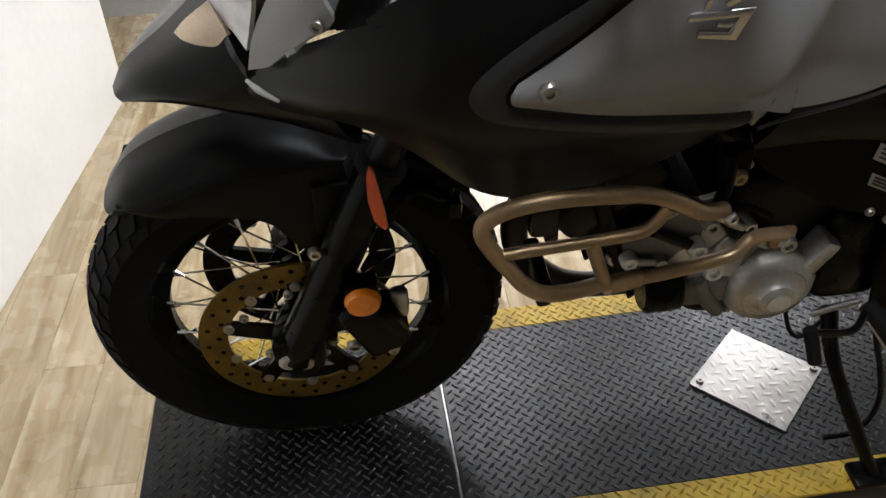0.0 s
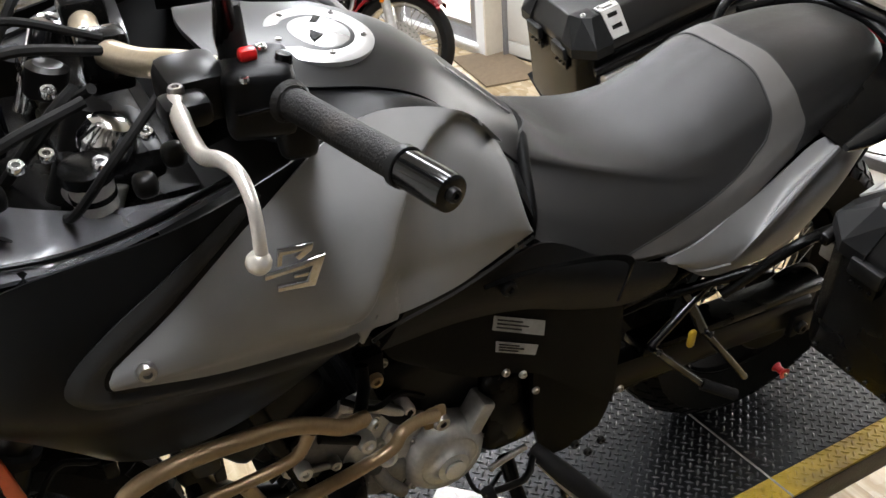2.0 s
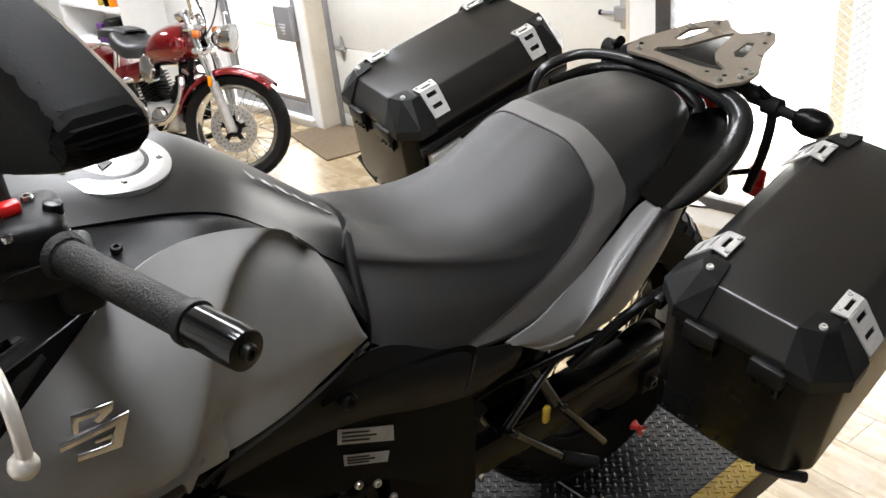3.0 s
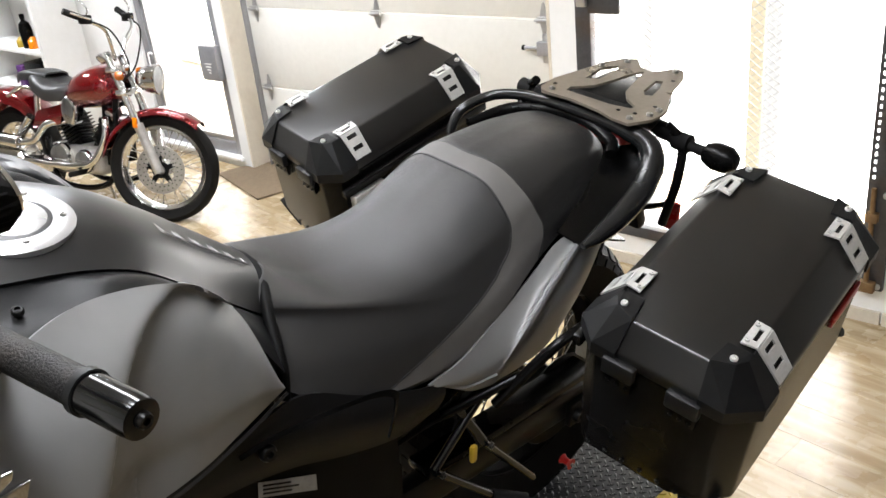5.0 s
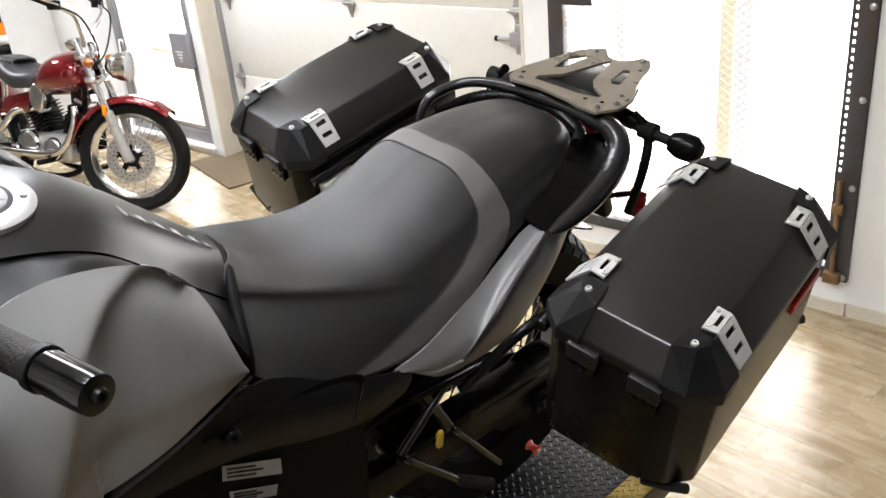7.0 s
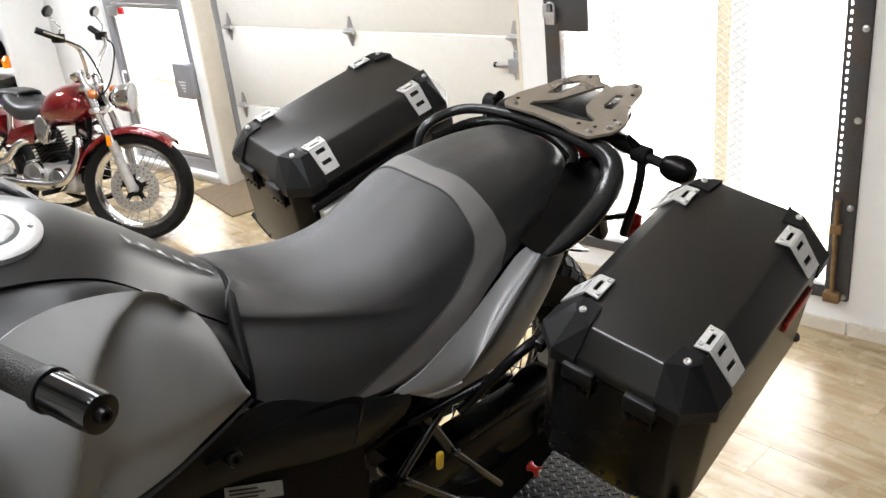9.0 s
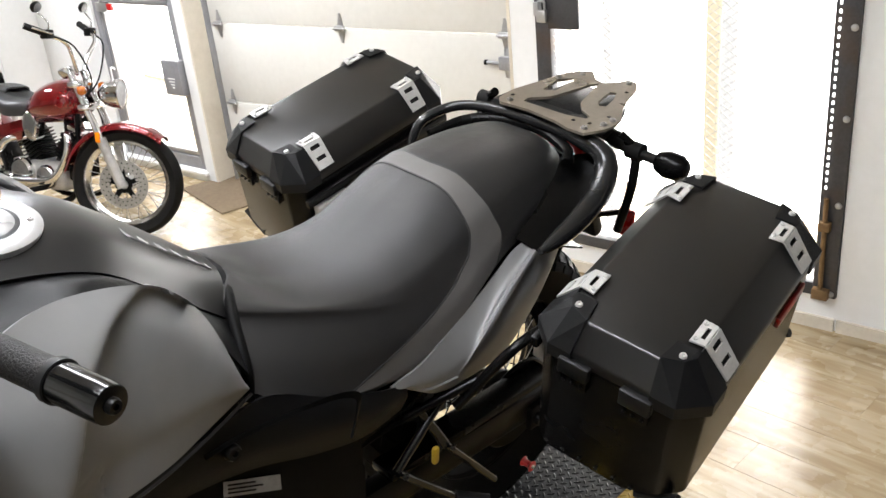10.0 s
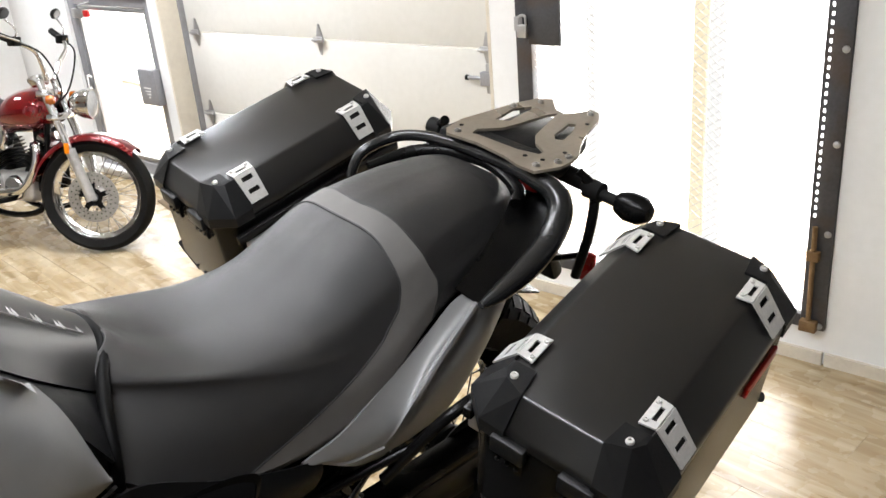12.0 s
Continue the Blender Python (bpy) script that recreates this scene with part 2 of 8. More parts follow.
def patch(rows, nu=24, nv=10, thick=0.006, mirror=False):
    """A curved panel through rows of points, with a thickness towards the machine's middle."""
    s = 1 if not mirror else -1
    across = [crom(r, nu) for r in rows]
    grid = [[None] * (nu + 1) for _ in range(nv + 1)]
    for i in range(nu + 1):
        col = crom([a[i] for a in across], nv)
        for j in range(nv + 1):
            grid[j][i] = Vector((col[j][0], col[j][1] * s, col[j][2]))
    bm = bmesh.new()
    vs = [[bm.verts.new(c) for c in r] for r in grid]
    for j in range(nv):
        for i in range(nu):
            bm.faces.new((vs[j][i], vs[j][i + 1], vs[j + 1][i + 1], vs[j + 1][i]))
    bmesh.ops.remove_doubles(bm, verts=bm.verts, dist=1e-5)
    bm.normal_update()
    if thick:
        inner = bmesh.ops.duplicate(bm, geom=bm.verts[:] + bm.edges[:] + bm.faces[:])["geom"]
        iv = [g for g in inner if isinstance(g, bmesh.types.BMVert)]
        mid = sum((v.co for v in iv), Vector()) / len(iv)
        flip = sum((v.normal.dot(v.co - Vector((mid.x, 0, mid.z - 0.15))) for v in iv)) > 0
        for v in iv:
            v.co -= v.normal * (thick if flip else -thick)
        be = [e for e in bm.edges if len(e.link_faces) == 1]
        bmesh.ops.bridge_loops(bm, edges=be)
    return bm


def tube(pts, r, n=None, seg=10, smooth=True, caps=True):
    """A round bar along a smooth curve; r may be a list of radii along it."""
    n = n or max(1, 5 * (len(pts) - 1)) if smooth else len(pts) - 1
    c = crom(pts, n) if smooth else [np.array(p, float) for p in pts]
    bm = bmesh.new()
    rings, up = [], None
    for i, p in enumerate(c):
        d = Vector(c[min(i + 1, len(c) - 1)] - c[max(i - 1, 0)]).normalized()
        if up is None:
            up = d.orthogonal().normalized()
        up = (up - d * up.dot(d)).normalized()
        side = d.cross(up)
        rad = r if not isinstance(r, (list, tuple)) else float(np.interp(i / n, np.linspace(0, 1, len(r)), r))
        rings.append([bm.verts.new(Vector(p) + rad * (math.cos(a) * up + math.sin(a) * side)) for a in np.linspace(0, 2 * math.pi, seg, endpoint=False)])
    for a, b in zip(rings, rings[1:]):
        for k in range(seg):
            bm.faces.new((a[k], a[(k + 1) % seg], b[(k + 1) % seg], b[k]))
    if caps:
        bm.faces.new(rings[0][::-1])
        bm.faces.new(rings[-1])
    return bm


def lathe(profile, seg=32, m=None, closed=False):
    """A body turned about z from (radius, height) pairs."""
    bm = bmesh.new()
    rings = []
    for r, h in profile:
        if r < 1e-5:
            rings.append([bm.verts.new((0, 0, h))])
        else:
            rings.append([bm.verts.new((r * math.cos(a), r * math.sin(a), h)) for a in np.linspace(0, 2 * math.pi, seg, endpoint=False)])
    pairs = list(zip(rings, rings[1:])) + ([(rings[-1], rings[0])] if closed else [])
    for a, b in pairs:
        for k in range(seg):
            q = [a[k % len(a)], a[(k + 1) % len(a)], b[(k + 1) % len(b)], b[k % len(b)]]
            q = list(dict.fromkeys(q))
            if len(q) > 2:
                bm.faces.new(q)
    if not closed:
        for ring in (rings[0], rings[-1]):
            if len(ring) > 2:
                bm.faces.new(ring)
    if m is not None:
        bm.transform(m)
    return bm


def rbox(lo, hi, bevel=0.004, seg=2, m=None):
    """A box between two corners with rounded edges."""
    bm = bmesh.new()
    bmesh.ops.create_cube(bm, size=1)
    for v in bm.verts:
        v.co = Vector([lo[i] if v.co[i] < 0 else hi[i] for i in range(3)])
    if bevel:
        bmesh.ops.bevel(bm, geom=bm.edges[:], offset=bevel, segments=seg, affect="EDGES", profile=0.5)
    if m is not None:
        bm.transform(m)
    return bm


def prism(outline, z0, z1, bevel=0.0, m=None):
    """A plate of any outline in x and y, between two heights."""
    bm = bmesh.new()
    f = bm.faces.new([bm.verts.new((x, y, z0)) for x, y in outline])
    top = bmesh.ops.extrude_face_region(bm, geom=[f])["geom"]
    bmesh.ops.translate(bm, verts=[g for g in top if isinstance(g, bmesh.types.BMVert)], vec=(0, 0, z1 - z0))
    if bevel:
        bmesh.ops.bevel(bm, geom=bm.edges[:], offset=bevel, segments=2, affect="EDGES", profile=0.5)
    if m is not None:
        bm.transform(m)
    return bm


def holed(outline, holes, z0, z1, m=None):
    """A plate with holes through it."""
    bm = bmesh.new()
    edges = []
    for loop in [outline] + list(holes):
        vs = [bm.verts.new((x, y, z0)) for x, y in loop]
        edges += [bm.edges.new((vs[i], vs[(i + 1) % len(vs)])) for i in range(len(vs))]
    bmesh.ops.triangle_fill(bm, use_beauty=True, edges=edges)
    top = bmesh.ops.extrude_face_region(bm, geom=bm.faces[:])["geom"]
    bmesh.ops.translate(bm, verts=[g for g in top if isinstance(g, bmesh.types.BMVert)], vec=(0, 0, z1 - z0))
    if m is not None:
        bm.transform(m)
    return bm


def merge(*bms):
    """Several bmeshes as one."""
    out = bms[0]
    for b in bms[1:]:
        me = bpy.data.meshes.new("tmp")
        b.to_mesh(me)
        b.free()
        out.from_mesh(me)
        bpy.data.meshes.remove(me)
    return out


def axis_m(p, d, roll=0.0):
    """A pose at p whose z runs along d."""
    return Matrix.Translation(p) @ Vector(d).to_track_quat("Z", "Y").to_matrix().to_4x4() @ pose(0, 0, 0, 0, 0, roll)


def bolt(name, p, d, r, parent, material=None, h=None):
    """A domed hexagon-socket screw head."""
    h = h or r * 0.8
    prof = [(0, 0), (r, 0), (r, h * 0.55), (r * 0.82, h), (r * 0.45, h), (r * 0.4, h * 0.45), (0, h * 0.45)]
    return part(name, lathe(prof, 12, axis_m(p, d)), material or STEEL, parent)


def wood_material():
    """Washed oak vinyl: long grain along the plank, a tone of its own for each."""
    m = mat("washed_oak_vinyl", (0.40, 0.315, 0.20), (0.30, 0.225, 0.13), 0.27, rvar=0.07)
    nt = m.node_tree
    b = nt.nodes["Principled BSDF"]
    info = nt.nodes.new("ShaderNodeObjectInfo")
    geo = nt.nodes.new("ShaderNodeNewGeometry")
    co = nt.nodes.new("ShaderNodeTexCoord")
    shift = nt.nodes.new("ShaderNodeVectorMath")
    shift.operation = "MULTIPLY_ADD"
    shift.inputs[1].default_value = (22, 2.2, 10)
    com = nt.nodes.new("ShaderNodeCombineXYZ")
    isl = nt.nodes.new("ShaderNodeMath")
    isl.operation = "ADD"
    nt.links.new(info.outputs["Random"], isl.inputs[0])
    nt.links.new(geo.outputs["Random Per Island"], isl.inputs[1])
    big = nt.nodes.new("ShaderNodeMath")
    big.operation = "MULTIPLY"
    big.inputs[1].default_value = 40
    nt.links.new(isl.outputs[0], big.inputs[0])
    nt.links.new(big.outputs[0], com.inputs[0])
    nt.links.new(big.outputs[0], com.inputs[1])
    nt.links.new(co.outputs["Object"], shift.inputs[0])
    nt.links.new(com.outputs[0], shift.inputs[2])
    grain = nt.nodes.new("ShaderNodeTexNoise")
    grain.inputs["Scale"].default_value, grain.inputs["Detail"].default_value, grain.inputs["Distortion"].default_value = 1.0, 7, 0.6
    nt.links.new(shift.outputs[0], grain.inputs["Vector"])
    ramp = nt.nodes.new("ShaderNodeValToRGB")
    e = ramp.color_ramp.elements
    e[0].position, e[0].color = 0.32, (0.245, 0.170, 0.086, 1)
    e[1].position, e[1].color = 0.70, (0.51, 0.42, 0.285, 1)
    mid = ramp.color_ramp.elements.new(0.49)
    mid.color = (0.375, 0.288, 0.168, 1)
    nt.links.new(grain.outputs[0], ramp.inputs[0])
    tone = nt.nodes.new("ShaderNodeMapRange")
    tone.inputs[3].default_value, tone.inputs[4].default_value = 0.97, 1.04
    nt.links.new(info.outputs["Random"], tone.inputs[0])
    mul = nt.nodes.new("ShaderNodeVectorMath")
    mul.operation = "SCALE"
    nt.links.new(ramp.outputs[0], mul.inputs[0])
    nt.links.new(tone.outputs[0], mul.inputs["Scale"])
    nt.links.new(mul.outputs[0], b.inputs["Base Color"])
    bp = nt.nodes.new("ShaderNodeBump")
    bp.inputs["Strength"].default_value, bp.inputs["Distance"].default_value = 0.15, 0.001
    nt.links.new(grain.outputs[0], bp.inputs["Height"])
    nt.links.new(bp.outputs[0], b.inputs["Normal"])
    return m


OAK = wood_material()
SUBFLOOR = mat("oak_edge", (0.22, 0.165, 0.10), (0.18, 0.135, 0.08), 0.8)

floor = tagged(link("floor", rbox((-6, -4.2, FLOOR - 0.12), (4.6, 10.2, FLOOR - 0.003), 0), SUBFLOOR, smooth=False), "washed oak vinyl plank floor with worn pale patches", "floor", kind="structure")
PLANK_W, PLANK_L = 0.178, 1.22


def plank_bm(x0, y0):
    g = 0.0002
    bm = bmesh.new()
    lo, hi = (x0 + g, y0 + g, FLOOR - 0.003), (x0 + PLANK_W - g, y0 + PLANK_L - g, FLOOR)
    a = [bm.verts.new((x, y, lo[2])) for x, y in ((lo[0], lo[1]), (hi[0], lo[1]), (hi[0], hi[1]), (lo[0], hi[1]))]
    k = 0.0003
    b = [bm.verts.new((x, y, hi[2])) for x, y in ((lo[0] + k, lo[1] + k), (hi[0] - k, lo[1] + k), (hi[0] - k, hi[1] - k), (lo[0] + k, hi[1] - k))]
    bm.faces.new(b)
    for i in range(4):
        bm.faces.new((a[i], a[(i + 1) % 4], b[(i + 1) % 4], b[i]))
    return bm


def wall(name, boxes, material, label, m=None):
    """A wall out of butted blocks."""
    bm = merge(*[rbox(lo, hi, 0) for lo, hi in boxes])
    ob = link(name, bm, material, smooth=False)
    if m is not None:
        ob.matrix_world = m
    return tagged(ob, label, "wall", kind="structure")


T = 0.30   # thickness of the outer wall
wall("wall_east", [((-6.2, 0, FLOOR), (-1.03, T, CEIL)), ((-1.03, 0, FLOOR), (-0.04, T, -0.575)), ((-1.03, 0, 0.64), (-0.04, T, CEIL)),
                   ((-0.04, 0, FLOOR), (0.06, T, CEIL)), ((0.06, 0, 1.95), (2.605, T, CEIL)), ((2.605, 0, FLOOR), (2.75, T, CEIL)),
                   ((2.75, 0, FLOOR), (4.16, T, -0.50)), ((2.75, 0, 1.62), (4.16, T, CEIL)), ((4.16, 0, FLOOR), (9.0, T, CEIL))],
     WHITE, "white painted outer wall with a door, a garage door and a gate", WALL)
# cream-painted reveals of the garage opening
wall("wall_reveal", [((0.058, -0.002, FLOOR), (0.075, T - 0.06, 1.95)), ((2.59, -0.002, FLOOR), (2.607, T - 0.06, 1.95))], CREAM, "cream painted side of the garage opening", WALL)
wall("baseboard", [((4.17, -0.016, FLOOR), (8.8, -0.001, FLOOR + 0.055)), ((2.61, -0.016, FLOOR), (4.16, -0.001, FLOOR + 0.055))], WOODTR, "pale wooden baseboard strip along the white wall", WALL)
wall("wall_north", [((-6, 10.0, FLOOR), (4.6, 10.2, CEIL))], WHITE, "white wall at the far end of the showroom")
# wall out of view, darkened so the bike's black side reflects little
wall("wall_south", [((-6, -4.2, FLOOR), (4.6, -4.0, CEIL))], mat("dark_unseen_wall", (0.16, 0.15, 0.14), rough=0.7), "unseen wall behind the lift, made dark to keep reflections low")
wall("wall_west", [((-6.2, -4.2, FLOOR), (-6.0, 10.2, CEIL))], WHITE, "white side wall of the showroom")
PART = pose(-1.345, 0, 0, 0, 0, -5.5)
wall("wall_partition", [((-0.14, -3.9, FLOOR), (0, 2.74, CEIL))], WHITE, "white painted partition beside the lift", PART)
wall("wall_grey", [((-3.4, 3.72, FLOOR), (-0.80, 3.86, CEIL))], GREYW, "grey painted wall behind the partition")
wall("trim", [((-0.80, 3.695, FLOOR + 0.34), (-0.755, 3.86, CEIL))], WHITE, "white corner trim board on the grey wall")
wall("wall_skirting", [((-3.4, 3.70, FLOOR), (-0.80, 3.72, FLOOR + 0.10))], GREYW, "scuffed grey skirting of the wall")
tagged(link("ceiling", rbox((-6.2, -4.2, CEIL), (4.9, 10.2, CEIL + 0.1), 0), CEILM, smooth=False), "plain pale ceiling", "ceiling", kind="structure")
# glowing sheet for the daylit yard outside the openings, far too bright to expose
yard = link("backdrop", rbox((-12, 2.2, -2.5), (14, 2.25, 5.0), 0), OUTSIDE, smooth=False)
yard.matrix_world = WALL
tagged(yard, "glowing sheet for the overexposed bright yard outside the openings", "backdrop", kind="structure")


def added_tube_light(x, y, watts):
    """A surface-mounted fluorescent fitting added out of view; its fill lamp shines down."""
    root = thing("ceiling_light", "unseen white twin-tube fitting added on the ceiling to light the room", "ceiling light", pose(x, y, CEIL), "ceiling lights")
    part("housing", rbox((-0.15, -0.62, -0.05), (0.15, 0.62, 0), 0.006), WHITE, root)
    part("diffuser", rbox((-0.125, -0.6, -0.075), (0.125, 0.6, -0.05), 0.008), TUBE, root, "glowing diffuser of the added fitting")
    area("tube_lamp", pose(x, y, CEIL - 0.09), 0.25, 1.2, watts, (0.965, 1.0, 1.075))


for lx, ly, lw in ADDED_LAMPS:
    added_tube_light(lx, ly, lw)


# ------------------------------------------------------------------ door, garage door and gate
def glazed_door():
    root = thing("door_1", "glazed metal door with a dark grey frame in the white wall", "door", WALL, kind="structure")
    for lo, hi in (((-1.03, 0.02, -0.575), (-0.955, 0.10, 0.64)), ((-0.115, 0.02, -0.575), (-0.04, 0.10, 0.64)),
                   ((-0.955, 0.02, 0.575), (-0.115, 0.10, 0.64)), ((-0.955, 0.02, -0.575), (-0.115, 0.10, -0.49))):
        part("door_frame", rbox(lo, hi, 0.005), DOORM, root)
    for lo, hi in (((-0.945, 0.03, -0.48), (-0.925, 0.085, 0.565)), ((-0.145, 0.03, -0.48), (-0.125, 0.085, 0.565)),
                   ((-0.925, 0.03, 0.54), (-0.145, 0.085, 0.565)), ((-0.925, 0.03, -0.48), (-0.145, 0.085, -0.455))):
        part("glazing_bead", rbox(lo, hi, 0.003), GALV, root)
    pane = part("pane", rbox((-0.93, 0.055, -0.475), (-0.14, 0.061, 0.56), 0), GLASSM, root, smooth=False)
    pane.visible_shadow = False
    part("sill", rbox((-1.05, -0.03, -0.60), (-0.02, 0.02, -0.578), 0.004), WHITE, root)
    closer = part("door_closer", rbox((-0.93, -0.02, 0.49), (-0.80, 0.018, 0.555), 0.008), GALV, root, "grey door closer with a red tag")
    part("closer_arm", tube([(-0.86, -0.015, 0.555), (-0.80, -0.03, 0.58), (-0.72, 0.01, 0.60)], 0.006), GALV, closer)
    part("tag", rbox((-0.80, -0.012, 0.50), (-0.745, 0.012, 0.545), 0.004), REDPL, closer, "red tag")
    box = part("lock_box", rbox((-0.245, -0.045, -0.035), (-0.055, 0.018, 0.20), 0.008), DOORM, root, "grey sheet-metal lock cover")
    for k in range(4):
        part("lettering", rbox((-0.19 + 0.012 * k, -0.049, 0.075 - 0.02 * k), (-0.115 - 0.006 * k, -0.0455, 0.083 - 0.02 * k), 0), WHITE, box, smooth=False)
    part("push_bar", tube([(-0.90, 0.0, 0.08), (-0.90, -0.035, 0.08), (-0.90, -0.035, -0.14), (-0.90, 0.0, -0.14)], 0.009), GALV, root)


glazed_door()


def garage_door():
    root = thing("door_2", "closed white sectional garage door with steel hinges", "garage door", WALL @ pose(0.22, 0.143, 0, 0, 0, 4) @ pose(-0.22, -0.213, 0), kind="structure")
    lines = [FLOOR + 0.006, -0.547, -0.09, 0.425, 0.885, 1.345, 1.94]
    for a, b in zip(lines, lines[1:]):
        part("section", rbox((0.082, 0.215, a + 0.003), (2.62, 0.26, b - 0.003), 0.007), GARAGE, root)
    hinge_bm = merge(prism([(-0.022, -0.02), (-0.006, -0.085), (0.006, -0.085), (0.022, -0.02), (0.022, 0.02), (0.006, 0.085), (-0.006, 0.085), (-0.022, 0.02)], 0, 0.004),
                     rbox((-0.035, -0.016, 0.003), (0.035, 0.016, 0.022), 0.004), lathe([(0, -0.04), (0.008, -0.04), (0.008, 0.04), (0, 0.04)], 10, pose(0, 0, 0.024, 0, 90, 0)))
    first = None
    for zz in (-0.09, 0.425, 0.885, 1.345):
        for ss in (0.225, 1.258, 2.370):
            m = pose(ss, 0.213, zz, 90, 0, 0)
            if first is None:
                first = part("hinge", hinge_bm, GALV, root)
                first.matrix_basis = m
            else:
                o = new("hinge", first.data)
                o.parent, o.matrix_basis = root, m
    latch = part("slide_latch", rbox((2.335, 0.180, 0.248), (2.415, 0.213, 0.318), 0.004), DOORM, root)
    part("latch_rod", tube([(2.250, 0.195, 0.283), (2.335, 0.195, 0.283)], 0.010), DOORM, latch)
    part("latch_tip", lathe([(0, -0.012), (0.014, -0.006), (0.014, 0.006), (0, 0.012)], 10, pose(2.250, 0.195, 0.283, 0, 90, 0)), BLACK, latch)
    part("latch_plate", rbox((2.360, 0.200, 0.206), (2.397, 0.214, 0.356), 0.003), GALV, latch)
    for s0 in (0.130, 2.580):
        part("track", rbox((s0, 0.175, FLOOR + 0.01), (s0 + 0.014, 0.214, 1.93), 0.002), DOORM, root)
    part("bottom_seal", rbox((0.082, 0.205, FLOOR), (2.62, 0.262, FLOOR + 0.012), 0.003), RUBBER, root)


garage_door()


def mesh_gate():
    root = thing("door_3", "dark steel security gate with pale expanded mesh", "gate", WALL, kind="structure")
    z0, z1 = -0.50, 1.60
    for lo, hi, n in (((2.755, -0.015, z0), (2.835, 0.03, z1), "gate_post"), ((4.065, -0.015, z0), (4.158, 0.03, z1), "gate_post"),
                      ((2.835, -0.014, z0), (4.065, 0.029, z0 + 0.055), "gate_rail"), ((2.835, -0.014, z1 - 0.08), (4.065, 0.029, z1), "gate_rail")):
        part(n, rbox(lo, hi, 0.004), GATEM, root)
    # expanded mesh: crossing thin strands
    x0, x1, y, w = 2.835, 4.065, 0.012, 0.0011
    bm = bmesh.new()
    slope, step = 0.72, 0.034
    for sgn in (1, -1):
        c = -((x1 - x0) * slope) if sgn > 0 else 0
        while True:
            base = z0 + 0.05 + c
            if base > z1:
                break
            pts = []
            for xx in (x0, x1):
                pts.append((xx, base + slope * (xx - x0) if sgn > 0 else base + slope * (x1 - xx)))
            (xa, za), (xb, zb) = pts
            lo_z, hi_z = z0 + 0.05, z1 - 0.08
            ta, tb = 0.0, 1.0
            if abs(zb - za) > 1e-6:
                t_lo, t_hi = (lo_z - za) / (zb - za), (hi_z - za) / (zb - za)
                ta, tb = max(0, min(t_lo, t_hi)), min(1, max(t_lo, t_hi))
            if tb > ta:
                p, q = [(xa + (xb - xa) * t, za + (zb - za) * t) for t in (ta, tb)]
                v = [bm.verts.new((p[0], y + d, p[1] + e)) for d, e in ((-w, -w), (w, -w), (w, w), (-w, w))]
                u = [bm.verts.new((q[0], y + d, q[1] + e)) for d, e in ((-w, -w), (w, -w), (w, w), (-w, w))]
                for i in range(4):
                    bm.faces.new((v[i], v[(i + 1) % 4], u[(i + 1) % 4], u[i]))
            c += step
    tagged(part("expanded_mesh", bm, MESHW, root, "pale expanded metal mesh", smooth=False), kind="stuff")
    # a row of glowing blocks stands in for daylit square holes along the hinge side
    for k in range(52):
        zz = -0.02 + 0.031 * k
        if k == 0:
            hole = part("perforation", rbox((-0.0034, -0.0185, -0.0066), (0.0034, -0.0155, 0.0066), 0), OUTSIDE, root, "glowing block for daylight through a square hole", smooth=False)
            hole.matrix_basis = Matrix.Translation((4.085, 0, zz))
        else:
            o = new("perforation", hole.data)
            o.parent, o.matrix_basis = root, Matrix.Translation((4.085, 0, zz))
    for zz in (-0.48, -0.09, 0.262, 0.604, 0.95, 1.3):
        part("carriage_bolt", lathe([(0.014, 0), (0.012, 0.006), (0.006, 0.009), (0, 0.01)], 12, axis_m((4.138, -0.015, zz), (0, -1, 0))), GALV, root)
        part("carriage_bolt", lathe([(0.014, 0), (0.012, 0.006), (0.006, 0.009), (0, 0.01)], 12, axis_m((2.775, -0.015, zz), (0, -1, 0))), GALV, root)
    part("drop_rod", tube([(4.095, -0.03, -0.06), (4.10, -0.03, -0.47)], 0.010), RUST, root, "rusty drop bolt rod")
    part("rod_guide", rbox((4.075, -0.045, -0.20), (4.12, -0.015, -0.16), 0.004), RUST, root)
    part("rod_socket", rbox((4.07, -0.05, -0.50), (4.135, -0.015, -0.455), 0.004), RUST, root)
    plate = part("lock_plate", rbox((2.835, -0.035, 0.545), (2.995, -0.02, 0.80), 0.003), GATEM, root, "black steel lock cover plate")
    part("padlock", rbox((2.79, -0.06, 0.575), (2.84, -0.036, 0.63), 0.006), GALV, plate)
    part("shackle", tube([(2.797, -0.048, 0.63), (2.80, -0.048, 0.665), (2.83, -0.048, 0.665), (2.833, -0.048, 0.63)], 0.006), GALV, plate)
    part("hasp", rbox((2.765, -0.04, 0.60), (2.80, -0.02, 0.66), 0.003), GALV, plate)


mesh_gate()
# yard posts that glow in place of being lit by the sun
for lo, hi, paint, text in ((3.388, 3.452, POSTM, "yellow post in the yard behind the gate, its sunlight put in as glow"), (3.462, 3.535, POSTW, "white post beside the yellow one, its sunlight put in as glow"), (2.86, 2.905, POSTW, "white post behind the gate's lock, its sunlight put in as glow")):
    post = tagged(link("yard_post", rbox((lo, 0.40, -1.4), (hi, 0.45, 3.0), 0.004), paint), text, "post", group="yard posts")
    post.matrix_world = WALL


def door_mat():
    bm = rbox((-0.20, -0.34, 0), (0.20, 0.34, 0.014), 0.006)
    tagged(link("door_mat", bm, MATM, m=pose(3.04, 4.05, FLOOR, 0, 0, -8)), "worn brown coir mat in front of the garage door", "mat")


door_mat()


